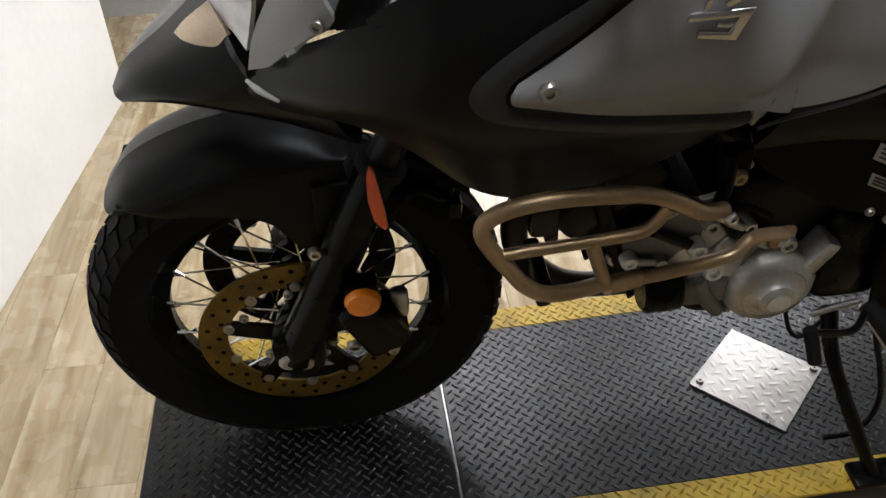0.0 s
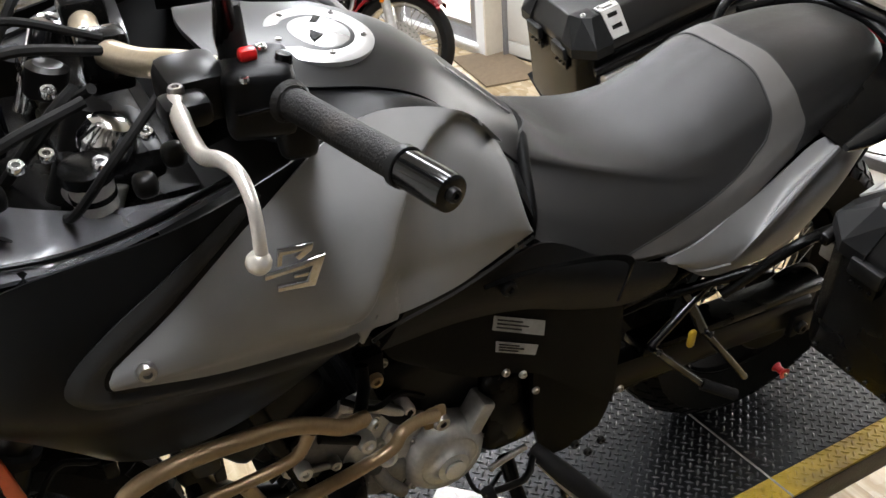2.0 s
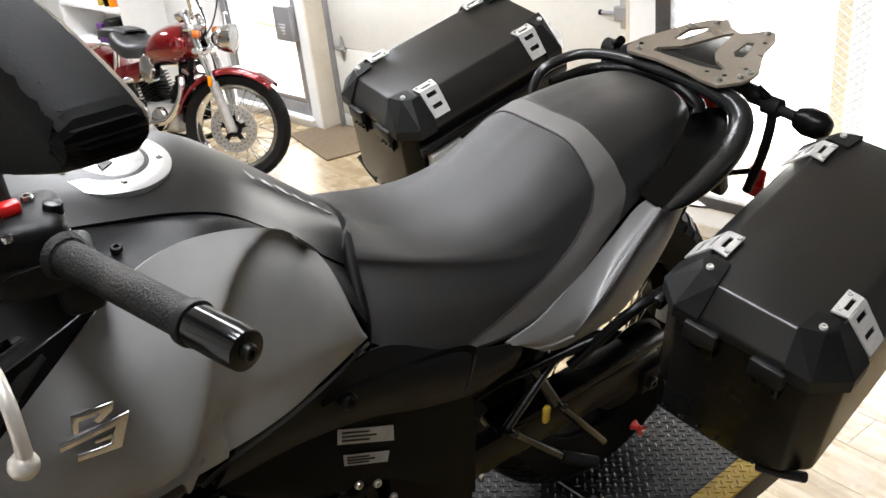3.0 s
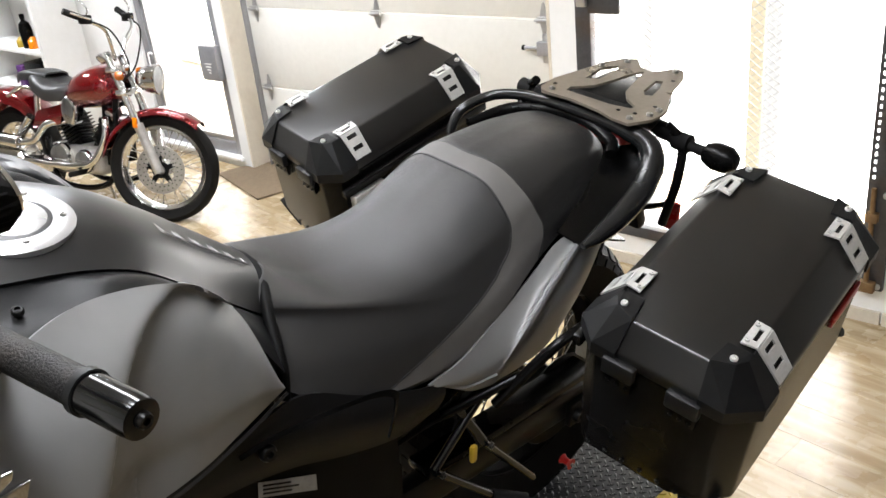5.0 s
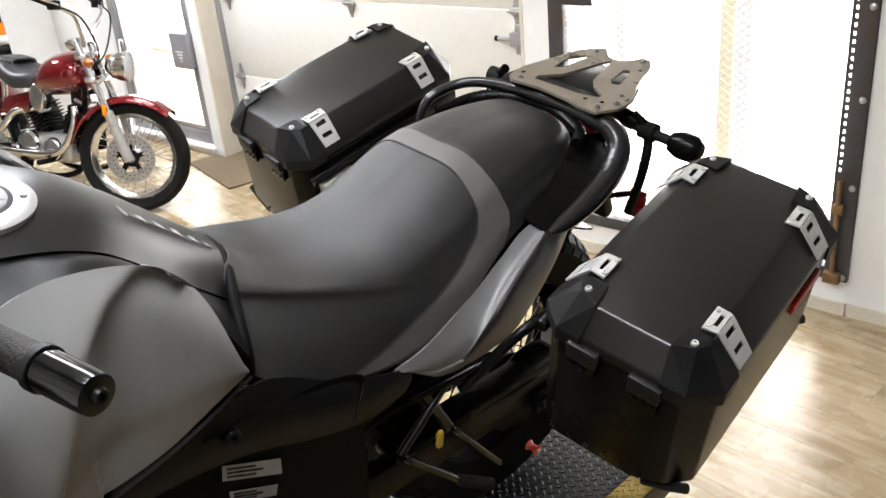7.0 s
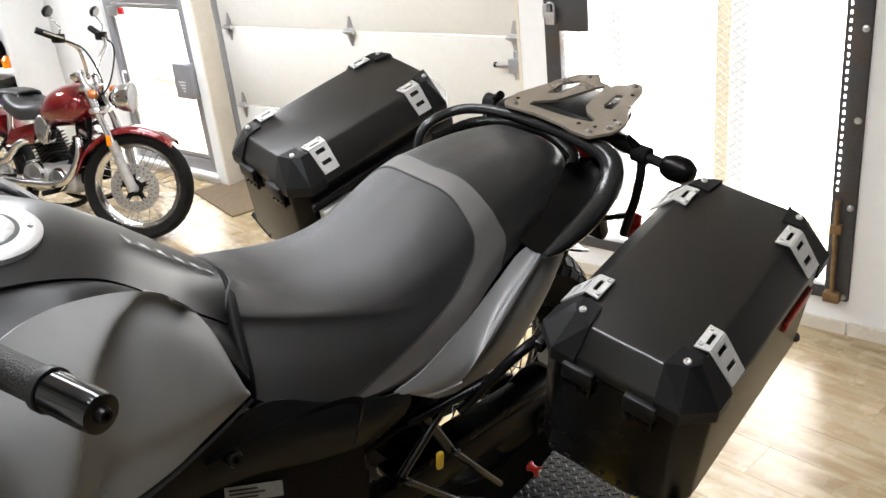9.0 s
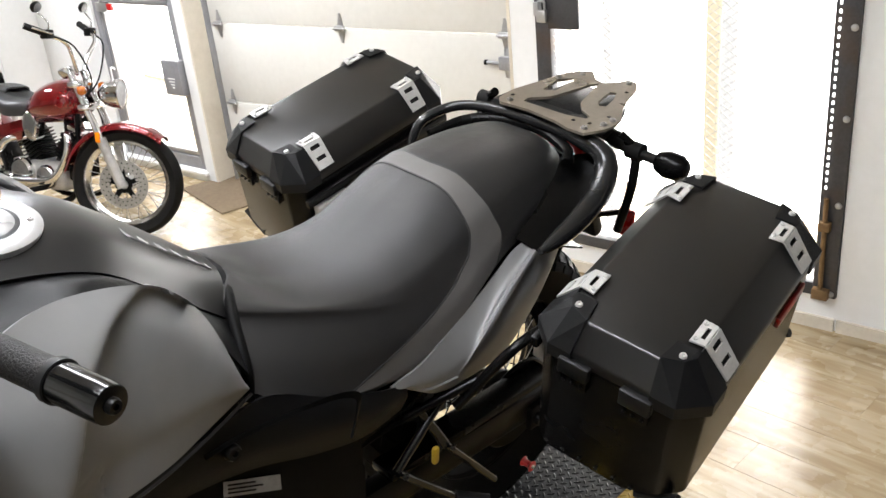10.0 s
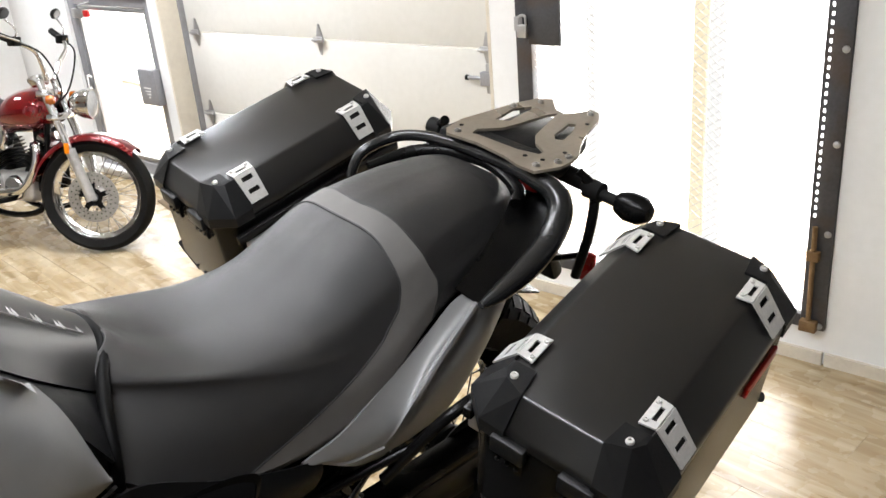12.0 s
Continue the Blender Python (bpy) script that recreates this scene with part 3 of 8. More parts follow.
def outlet_things():
    b = thing("junction_box", "small black junction box with loose wires on the grey wall", "electrical box", pose(-1.145, 3.72, -0.27, 0, -18, 0))
    part("box_body", rbox((-0.03, -0.05, -0.055), (0.035, 0, 0.06), 0.005), BLACK, b)
    part("box_lid", rbox((-0.026, -0.056, -0.05), (0.031, -0.05, 0.055), 0.003), MATTE, b)
    for name, mt, pts in (("red_wire", mat("red_wire_insulation", (0.45, 0.03, 0.05), rough=0.5), [(0.0, -0.03, 0.05), (-0.01, -0.035, 0.14), (0.05, -0.02, 0.30), (0.02, -0.01, 0.50)]),
                          ("black_wire", BLACK, [(-0.02, -0.03, 0.05), (-0.06, -0.03, 0.10), (-0.16, -0.01, 0.22), (-0.2, -0.01, 0.45)]),
                          ("green_wire", mat("green_wire_insulation", (0.30, 0.42, 0.04), rough=0.5), [(0.01, -0.03, 0.03), (0.05, -0.04, 0.0), (0.14, -0.03, 0.02), (0.19, -0.02, 0.10), (0.20, -0.01, 0.35)])):
        part(name, tube(pts, 0.0035, seg=6), mt, b)
    tagged(link("cover_plate", rbox((-0.945, 3.708, -0.255), (-0.845, 3.72, -0.13), 0.004), CREAM), "cream blank cover plate on the grey wall", "cover plate")


outlet_things()


def shelf_unit():
    root = thing("shelf_unit", "white open wall shelf with workshop bottles", "shelf", WALL)
    x0, x1, d = -3.05, -1.83, 0.36
    part("side_panel", rbox((x1 - 0.05, -d, FLOOR), (x1, -0.002, 1.7), 0.003), WHITE, root)
    part("side_panel", rbox((x0, -d, FLOOR), (x0 + 0.05, -0.002, 1.7), 0.003), WHITE, root)
    for z in (-0.22, 0.10, 0.52, 1.2):
        part("shelf_board", rbox((x0 + 0.05, -d + 0.005, z - 0.03), (x1 - 0.05, -0.004, z), 0.003), WHITE, root)
    part("kick_board", rbox((x0 + 0.05, -d + 0.05, FLOOR), (x1 - 0.05, -d + 0.07, -0.25), 0.003), WHITE, root)
    for n, s, z, prof, mt, lab in (("spray_bottle", -2.22, 0.101, [(0, 0), (0.046, 0), (0.050, 0.14), (0.040, 0.19), (0.016, 0.21), (0.020, 0.26), (0, 0.265)], BLACK, "dark spray bottle standing on the shelf"),
                                   ("oil_bottle", -2.13, 0.101, [(0, 0), (0.045, 0), (0.045, 0.06), (0.02, 0.09), (0, 0.092)], ORANGE, "low orange bottle standing on the shelf"),
                                   ("oil_bottle", -2.33, 0.101, [(0, 0), (0.045, 0), (0.045, 0.05), (0.02, 0.08), (0, 0.082)], YELLOW, "low yellow bottle standing on the shelf")):
        o = link(n, lathe(prof, 16), mt)
        o.matrix_world = WALL @ pose(s, -0.27, z)
        tagged(o, lab, "bottle")
    for n, lo, hi, mt, lab in (("tool_case", (-2.30, -0.33, -0.219), (-2.03, -0.05, -0.01), MATTE, "black plastic tool case on the lower shelf"),
                               ("carton", (-2.46, -0.33, -0.219), (-2.36, -0.08, -0.05), mat("purple_carton", (0.10, 0.03, 0.16), rough=0.6), "purple carton standing on the lower shelf")):
        o = link(n, rbox(lo, hi, 0.006), mt)
        o.matrix_world = WALL
        tagged(o, lab, "box")


shelf_unit()

# ------------------------------------------------------------------ the lift
LIFT = pose(0, 0, 0, 0, 0, 1.9)


def lugs(x0, x1, y0, y1, pitch, length, width, height, z):
    """The raised bars of a tread plate: a grid laid cornerwise, its bars lying along it and across it by turns."""
    verts, faces = [], []
    half_l, half_w, top = length / 2, width / 2, length * 0.30
    shape = ((-half_l, 0, 0), (-top * 0.6, -half_w, 0), (top * 0.6, -half_w, 0), (half_l, 0, 0), (top * 0.6, half_w, 0), (-top * 0.6, half_w, 0), (-top, 0, height), (top, 0, height))
    quads = ((0, 1, 6), (1, 2, 7, 6), (2, 3, 7), (3, 4, 7), (4, 5, 6, 7), (5, 0, 6))
    d = pitch / math.sqrt(2)
    n = int((x1 - x0 + y1 - y0) / d) + 2
    for i in range(-n, n):
        for j in range(-n, n):
            cx, cy = (x0 + x1) / 2 + (i + j) * d, (y0 + y1) / 2 + (i - j) * d
            if not (x0 + 0.004 < cx < x1 - 0.004 and y0 + 0.004 < cy < y1 - 0.004):
                continue
            a = radians(45 if (i + j) % 2 else -45)
            ca, sa, k = math.cos(a), math.sin(a), len(verts)
            verts += [(cx + px * ca - py * sa, cy + px * sa + py * ca, z + pz) for px, py, pz in shape]
            faces += [tuple(k + v for v in q) for q in quads]
    me = bpy.data.meshes.new("bars")
    me.from_pydata(verts, [], faces)
    bm = bmesh.new()
    bm.from_mesh(me)
    bpy.data.meshes.remove(me)
    return bm


def lift():
    root = thing("motorcycle_lift", "black tread-plate motorcycle lift with yellow edges, raised off the floor", "lift table", LIFT)
    y0, y1, e = -0.285, 0.257, 0.059
    for a, b in ((-0.408, 0.127), (0.127, 1.271), (1.271, 1.76)):
        deck = part("deck_plate", rbox((a + 0.002, y0 + e, -0.006), (b - 0.002, y1 - e, 0), 0.0012, 1), DECKM, root, smooth=False)
        tagged(part("tread", lugs(a + 0.005, b - 0.005, y0 + e, y1 - e, 0.0161, 0.0185, 0.0060, 0.0022, 0), LUGM, deck), kind="stuff")
        for yy, yb in ((y0, y0 + e), (y1 - e, y1)):
            edge = part("edge_strip", rbox((a + 0.002, yy, -0.006), (b - 0.002, yb, 0.0002), 0.0012, 1), YELLOW, root, "yellow painted edge", smooth=False)
            tagged(part("tread", lugs(a + 0.005, b - 0.005, yy, yb, 0.0161, 0.0185, 0.0060, 0.0022, 0.0002), YELLOW, edge), kind="stuff")
    for x in (0.127, 1.271):
        part("seam_strip", rbox((x - 0.002, y0, -0.006), (x + 0.002, y1, 0.0012), 0.0008, 1), STEEL, root)
    for yy in (y0, y1 - 0.01):
        side = part("side_skirt", rbox((-0.408, yy - 0.001, -0.062), (1.76, yy + 0.011, -0.0062), 0.002), DECKM, root)
    part("frame_rail", rbox((-0.40, y0 + 0.02, -0.06), (1.75, y0 + 0.08, -0.008), 0.003), BLACK, root)
    part("frame_rail", rbox((-0.40, y1 - 0.08, -0.06), (1.75, y1 - 0.02, -0.008), 0.003), BLACK, root)
    for x in (-0.38, 0.45, 1.25, 1.69):
        part("cross_member", rbox((x, y0 + 0.08, -0.058), (x + 0.05, y1 - 0.08, -0.008), 0.003), BLACK, root)
    for yy in (-0.16, 0.12):
        part("scissor_arm", tube([(0.25, yy, -0.05), (1.45, yy, FLOOR + 0.07)], 0.022, smooth=False), BLACK, root)
        part("scissor_arm", tube([(1.45, yy + 0.05, -0.05), (0.25, yy + 0.05, FLOOR + 0.07)], 0.022, smooth=False), BLACK, root)
        part("base_rail", rbox((0.05, yy - 0.03, FLOOR), (1.65, yy + 0.08, FLOOR + 0.06), 0.004), BLACK, root)


lift()


def tread_plate():
    root = thing("tread_plate", "loose aluminium tread-plate offcut with two screws on the lift", "metal plate", pose(0.705, 0.0, 0.0022, 0, 0, 1.0))
    out = [(-0.128, 0.004), (-0.004, -0.132), (0.124, 0.001), (0.002, 0.132)]
    sheet = part("sheet", prism(out, 0, 0.0025), DIAMOND, root, smooth=False)
    # bars that lie inside the sheet, along its own edges
    bm = lugs(-0.094, 0.094, -0.094, 0.094, 0.0225, 0.026, 0.0075, 0.0007, 0.0025)
    bm.transform(pose(0, 0, 0, 0, 0, 46))
    tagged(part("tread", bm, DIAMOND, sheet), kind="stuff")
    bolt("screw", (-0.108, 0.004, 0.0025), (0, 0, 1), 0.007, root)
    bolt("screw", (0.108, 0.001, 0.0025), (0, 0, 1), 0.007, root)


tread_plate()

# ------------------------------------------------------------------ the adventure motorcycle on the lift
# In its own axes u runs rearwards from the front axle, v to its right side and w up; it leans on its side stand.
BIKE = Matrix.Translation((-0.09, 0.03, 0)) @ Matrix.Rotation(radians(2.0), 4, "Z") @ Matrix.Rotation(radians(8.8), 4, "X")
bike = thing("motorcycle", "black and matte grey adventure motorcycle with panniers on its side stand", "motorcycle", BIKE)


def both(name, rows, material, label="", **k):
    """A panel on the left side and its twin on the right."""
    a = part(name, patch(rows, **k), material, bike, label)
    part(name, patch(rows, mirror=True, **k), material, bike, label)
    return a


def wheel(root, centre, r_tyre, half, r_rim, n_spoke, rim_mat, hub_r, spin=0.0, spoke_mat=None, r_spoke=0.0016, turn=0.0, tread=True):
    """A spoked wheel about the v axis: rim with its tyre, hub, spokes and tread blocks."""
    m = Matrix.Translation(centre) @ Matrix.Rotation(radians(turn), 4, "Z") @ Matrix.Rotation(radians(90), 4, "X")
    ri, h = r_rim, half * 0.62
    prof = [(ri + 0.030, -h), (ri + 0.036, -h + 0.004), (ri + 0.030, -h + 0.010), (ri + 0.012, -h * 0.55), (ri, -h * 0.3), (ri, h * 0.3), (ri + 0.012, h * 0.55), (ri + 0.030, h - 0.010), (ri + 0.036, h - 0.004), (ri + 0.030, h), (ri + 0.02, h * 0.5), (ri + 0.012, 0), (ri + 0.02, -h * 0.5)]
    rim = part("wheel_rim", lathe(prof, 72, m, closed=True), rim_mat, root)
    t0 = ri + 0.028
    tp = [(t0, -h * 0.95), (t0 + 0.012, -h * 1.12)]
    for a in np.linspace(-70, 70, 11):
        tp.append((r_tyre - half * 0.92 + half * 0.92 * math.cos(radians(a)) if abs(a) < 71 else 0, half * math.sin(radians(a)) / math.sin(radians(70))))
    tp += [(t0 + 0.012, h * 1.12), (t0, h * 0.95), (t0 + 0.004, 0)]
    part("tyre", lathe(tp, 96, m, closed=True), RUBBER, rim)
    if tread:
        bm = bmesh.new()
        n = 46
        for k in range(n):
            for sgn in (1, -1):
                for a0, a1, sh in ((4, 26, 0.0), (30, 52, 0.45), (56, 70, 0.2)):
                    vs = []
                    for lift_h in (0.0, 0.0035):
                        for aa, dt in ((a0, 0.0), (a1, 0.28), (a1, 0.92), (a0, 0.64)):
                            th = 2 * math.pi * (k + dt + sh + (0.5 if sgn < 0 else 0)) / n
                            rr = r_tyre - half * 0.92 + (half * 0.92 + lift_h) * math.cos(radians(aa))
                            vv = sgn * (half + lift_h) * math.sin(radians(aa)) / math.sin(radians(70))
                            vs.append(bm.verts.new((rr * math.cos(th), rr * math.sin(th), vv)))
                    bm.faces.new(vs[4:8])
                    for i in range(4):
                        bm.faces.new((vs[i], vs[(i + 1) % 4], vs[4 + (i + 1) % 4], vs[4 + i]))
        bm.transform(m)
        tagged(part("tread_block", bm, RUBBER, rim, smooth=False), kind="stuff")
    part("hub", lathe([(0, -0.062), (hub_r * 0.6, -0.062), (hub_r, -0.055), (hub_r, -0.045), (hub_r * 0.7, -0.035), (hub_r * 0.62, 0), (hub_r * 0.7, 0.035), (hub_r, 0.045), (hub_r, 0.055), (hub_r * 0.6, 0.062), (0, 0.062)], 28, m), BLACK if rim_mat is BLACK else ALU, rim)
    for k in range(n_spoke):
        side = 1 if k % 2 else -1
        th = 2 * math.pi * k / n_spoke + spin
        off = (0.62 if (k // 2) % 2 else -0.62)
        p = m @ Vector((hub_r * 0.9 * math.cos(th + off), hub_r * 0.9 * math.sin(th + off), side * 0.05))
        q = m @ Vector(((ri + 0.004) * math.cos(th), (ri + 0.004) * math.sin(th), side * 0.012))
        part("spoke", tube([p, q], r_spoke, n=1, seg=6, smooth=False), spoke_mat or CHROME, rim)
        q2 = p + (q - p) * 0.93
        part("nipple", tube([q2, q], r_spoke * 2.1, n=1, seg=6, smooth=False), spoke_mat or CHROME, rim)
    return rim, m


def disc(root, centre, v, r0, r1, material, turn=0.0, holes=24):
    """A drilled brake disc with its carrier arms and buttons."""
    m = Matrix.Translation(centre) @ Matrix.Rotation(radians(turn), 4, "Z") @ Matrix.Rotation(radians(90), 4, "X")
    d = lathe([(r0, -v - 0.0025), (r1, -v - 0.0025), (r1, -v + 0.0025), (r0, -v + 0.0025)], 72, m, closed=True)
    o = part("brake_disc", d, material, root)
    hb = bmesh.new()
    for k in range(holes * 2):
        rr = r0 + (r1 - r0) * (0.3 if k % 2 else 0.7)
        a = 2 * math.pi * k / (holes * 2)
        for sg in (-1, 1):
            b = lathe([(0, 0), (0.0042, 0), (0.0042, 0.0006), (0, 0.0006)], 8, Matrix.Translation((rr * math.cos(a), rr * math.sin(a), -v + sg * 0.0026 - 0.0003)))
            hb = merge(hb, b)
    hb.transform(m)
    tagged(part("drilling", hb, BLACK, o), kind="stuff")
    arms = []
    for k in range(5):
        a = 2 * math.pi * k / 5 + 0.3
        arms.append(prism([(0.03, -0.016), (r0 + 0.006, -0.012), (r0 + 0.006, 0.012), (0.03, 0.016)], -v - 0.004, -v + 0.004, m=Matrix.Rotation(a, 4, "Z")))
    arms.append(lathe([(0.028, -v - 0.006), (0.05, -v - 0.006), (0.05, -v + 0.006), (0.028, -v + 0.006)], 32, closed=True))
    part("disc_carrier", merge(*[b for b in arms]), BLACK, o).data.transform(m)
    for k in range(10):
        a = 2 * math.pi * k / 10 + 0.3
        s = 1 if v < 0 else -1
        b = part("disc_button", lathe([(0, 0), (0.0085, 0), (0.0075, 0.004), (0, 0.004)], 12), STEEL, o)
        b.data.transform(m @ Matrix.Translation((r0 * math.cos(a), r0 * math.sin(a), -v + s * 0.0027)) @ (Matrix.Identity(4) if s > 0 else Matrix.Rotation(math.pi, 4, "X")))
    return o


def front_end():
    c = Vector((0, 0, 0.321))
    rim, m = wheel(bike, c, 0.315, 0.055, 0.199, 36, BLACK, 0.042)
    disc(bike, c, -0.078, 0.112, 0.155, ROTOR)
    disc(bike, c, 0.078, 0.112, 0.155, DARK)
    part("axle", tube([(0, -0.135, 0.321), (0, 0.135, 0.321)], 0.013, smooth=False), STEEL, bike)
    for s in (-1, 1):
        a, b, e = Vector((-0.02, s * 0.105, 0.30)), Vector((0.135, s * 0.105, 0.655)), Vector((0.315, s * 0.105, 1.06))
        leg = part("fork_leg", tube([a, a + (b - a) * 0.15, b], [0.024, 0.034, 0.031, 0.029], n=6, seg=18), BLACK, bike)
        part("fork_tube", tube([b, e], 0.0215, smooth=False, seg=16), DARK if s < 0 else CHROME, bike)
        part("dust_seal", tube([b, b + (e - b) * 0.03], 0.033, smooth=False, seg=18), RUBBER, leg)
        part("axle_clamp", rbox((-0.045, s * 0.105 - 0.026, 0.295), (0.03, s * 0.105 + 0.026, 0.362), 0.012), BLACK, leg)
        cal = part("brake_caliper", merge(rbox((-0.032, s * 0.1 - 0.03, -0.055), (0.032, s * 0.1 + 0.024, 0.055), 0.014, 3), rbox((0.02, s * 0.1 - 0.036, -0.03), (0.045, s * 0.1 + 0.018, 0.035), 0.010)), BLACK, bike)
        cal.data.transform(Matrix.Translation((0.105, s * 0.03, 0.40)) @ Matrix.Rotation(radians(-24), 4, "Y"))
        for du, dw in ((0.02, 0.045), (0.055, -0.045)):
            bolt("caliper_bolt", (0.075 + du, s * 0.152, 0.40 + dw), (0, s, 0), 0.0085, cal)
        # fork cap and clamps in the cockpit
        cap = part("fork_cap", lathe([(0, 0.0), (0.027, 0), (0.029, 0.012), (0.022, 0.03), (0.014, 0.034), (0, 0.034)], 24, axis_m(e + Vector((0, s * 0.03, -0.035)), e - b)), CHROME, bike)
        part("fork_band", lathe([(0.028, -0.055), (0.030, -0.053), (0.030, -0.028), (0.028, -0.026)], 24, axis_m(e + Vector((0, s * 0.03, -0.035)), e - b)), ALU, cap)
        part("fork_sleeve", lathe([(0.025, -0.13), (0.027, -0.12), (0.027, -0.056), (0.0, -0.056)], 24, axis_m(e + Vector((0, s * 0.03, -0.035)), e - b)), BLACK, cap)
    part("triple_clamp", rbox((0.27, -0.155, 0.985), (0.37, 0.155, 1.025), 0.014), BLACK, bike)
    # side reflector along the fork and the round one on the caliper
    pts = [(0.122, 0.688), (0.117, 0.672), (0.116, 0.637), (0.121, 0.603), (0.134, 0.584), (0.139, 0.589), (0.137, 0.615), (0.133, 0.646), (0.128, 0.682)]
    part("fork_reflector", prism(pts, 0, 0.012, 0.003, Matrix.Translation((0, -0.134, 0)) @ Matrix.Rotation(radians(90), 4, "X")), REDOR, bike, "long red-orange side reflector")
    o = lathe([(0, 0.013), (0.026, 0.011), (0.030, 0.004), (0.030, 0), (0, 0)], 32)
    o.transform(Matrix.Diagonal((0.84, 0.78, 1, 1)))
    o.transform(Matrix.Translation((0.095, -0.158, 0.473)) @ Matrix.Rotation(radians(90), 4, "X"))
    part("round_reflector", o, ORANGE, bike, "oval orange reflector")
    part("reflector_bracket", rbox((0.072, -0.156, 0.440), (0.118, -0.125, 0.495), 0.006), BLACK, bike)
    for u, w, r in ((-0.076, 0.401, 0.007), (-0.101, 0.383, 0.006), (-0.051, 0.317, 0.008), (-0.017, 0.307, 0.009), (0.007, 0.290, 0.008), (0.068, 0.382, 0.009), (-0.008, 0.440, 0.007), (0.044, 0.325, 0.007), (0.098, 0.337, 0.006), (-0.060, 0.440, 0.005), (0.030, 0.300, 0.006)):
        bolt("hub_bolt", (u, -0.100, w), (0, -1, 0), r, bike)
    part("axle_cap", lathe([(0, 0), (0.017, 0), (0.017, 0.006), (0.012, 0.010), (0, 0.010)], 24, axis_m((-0.022, -0.125, 0.424 - 0.10), (0, -1, 0))), ALU, bike)
    part("caliper_pin", rbox((0.132, -0.142, 0.405), (0.158, -0.118, 0.455), 0.008), STEEL, bike)
    bolt("fender_bolt", (0.040, -0.118, 0.535), (0, -1, 0), 0.010, bike)
    bolt("brake_bolt", (0.075, -0.15, 0.372), (0, -1, 0), 0.010, bike)
    # fender with its side skirts and the flap behind the fork
    rows = [[(-0.232, 0, 0.578), (-0.188, 0, 0.634), (-0.11, 0, 0.672), (-0.02, 0, 0.690), (0.05, 0, 0.682), (0.105, 0, 0.657)],
            [(-0.228, -0.036, 0.578), (-0.180, -0.048, 0.630), (-0.10, -0.052, 0.666), (-0.02, -0.055, 0.682), (0.05, -0.057, 0.675), (0.10, -0.057, 0.652)],
            [(-0.216, -0.058, 0.586), (-0.170, -0.072, 0.616), (-0.10, -0.078, 0.644), (-0.03, -0.082, 0.662), (0.04, -0.082, 0.662), (0.096, -0.079, 0.655)],
            [(-0.207, -0.066, 0.600), (-0.165, -0.078, 0.600), (-0.105, -0.086, 0.626), (-0.033, -0.089, 0.646), (0.03, -0.089, 0.648), (0.090, -0.084, 0.650)]]
    both("front_fender", rows, MATTE, "grained black plastic", nu=34, nv=18, thick=0.004)
    # recessed side of the fender, drawn down to the fork
    rows = [[(-0.205, -0.061, 0.602), (-0.165, -0.071, 0.604), (-0.105, -0.077, 0.630), (-0.033, -0.079, 0.649), (0.03, -0.079, 0.650), (0.090, -0.077, 0.652)],
            [(-0.202, -0.062, 0.596), (-0.158, -0.073, 0.592), (-0.087, -0.078, 0.600), (-0.025, -0.080, 0.604), (0.033, -0.081, 0.58), (0.094, -0.080, 0.63)],
            [(-0.198, -0.062, 0.590), (-0.150, -0.072, 0.582), (-0.069, -0.076, 0.573), (-0.015, -0.078, 0.556), (0.037, -0.080, 0.50), (0.097, -0.080, 0.60)]]
    both("fender_side", rows, MATTE, nu=34, nv=10, thick=0.004)
    for s in (-1, 1):
        part("fender_stay", rbox((0.045, s * 0.083 - 0.006, 0.535), (0.10, s * 0.083 + 0.006, 0.62), 0.005), MATTE, bike)
    ang = np.linspace(64, 44, 6)
    rows = [[(0.355 * math.cos(radians(a)), v, 0.329 + 0.355 * math.sin(radians(a)) - k) for a in ang] for v, k in ((-0.068, 0.02), (-0.05, 0.0), (0.05, 0.0), (0.068, 0.02))]
    part("rear_flap", patch(rows, 20, 10, 0.004), MATTE, bike)
    part("brake_hose", tube([(0.10, -0.09, 0.46), (0.17, -0.10, 0.60), (0.225, -0.085, 0.58), (0.24, -0.05, 0.70), (0.24, -0.02, 0.85)], 0.005, seg=8), RUBBER, bike)
    part("brake_hose", tube([(0.10, 0.09, 0.46), (0.18, 0.09, 0.58), (0.23, 0.07, 0.62), (0.24, 0.02, 0.80)], 0.005, seg=8), RUBBER, bike)
    part("hose_clip", rbox((0.222, -0.10, 0.545), (0.24, -0.082, 0.575), 0.004), BLACK, bike)


front_end()


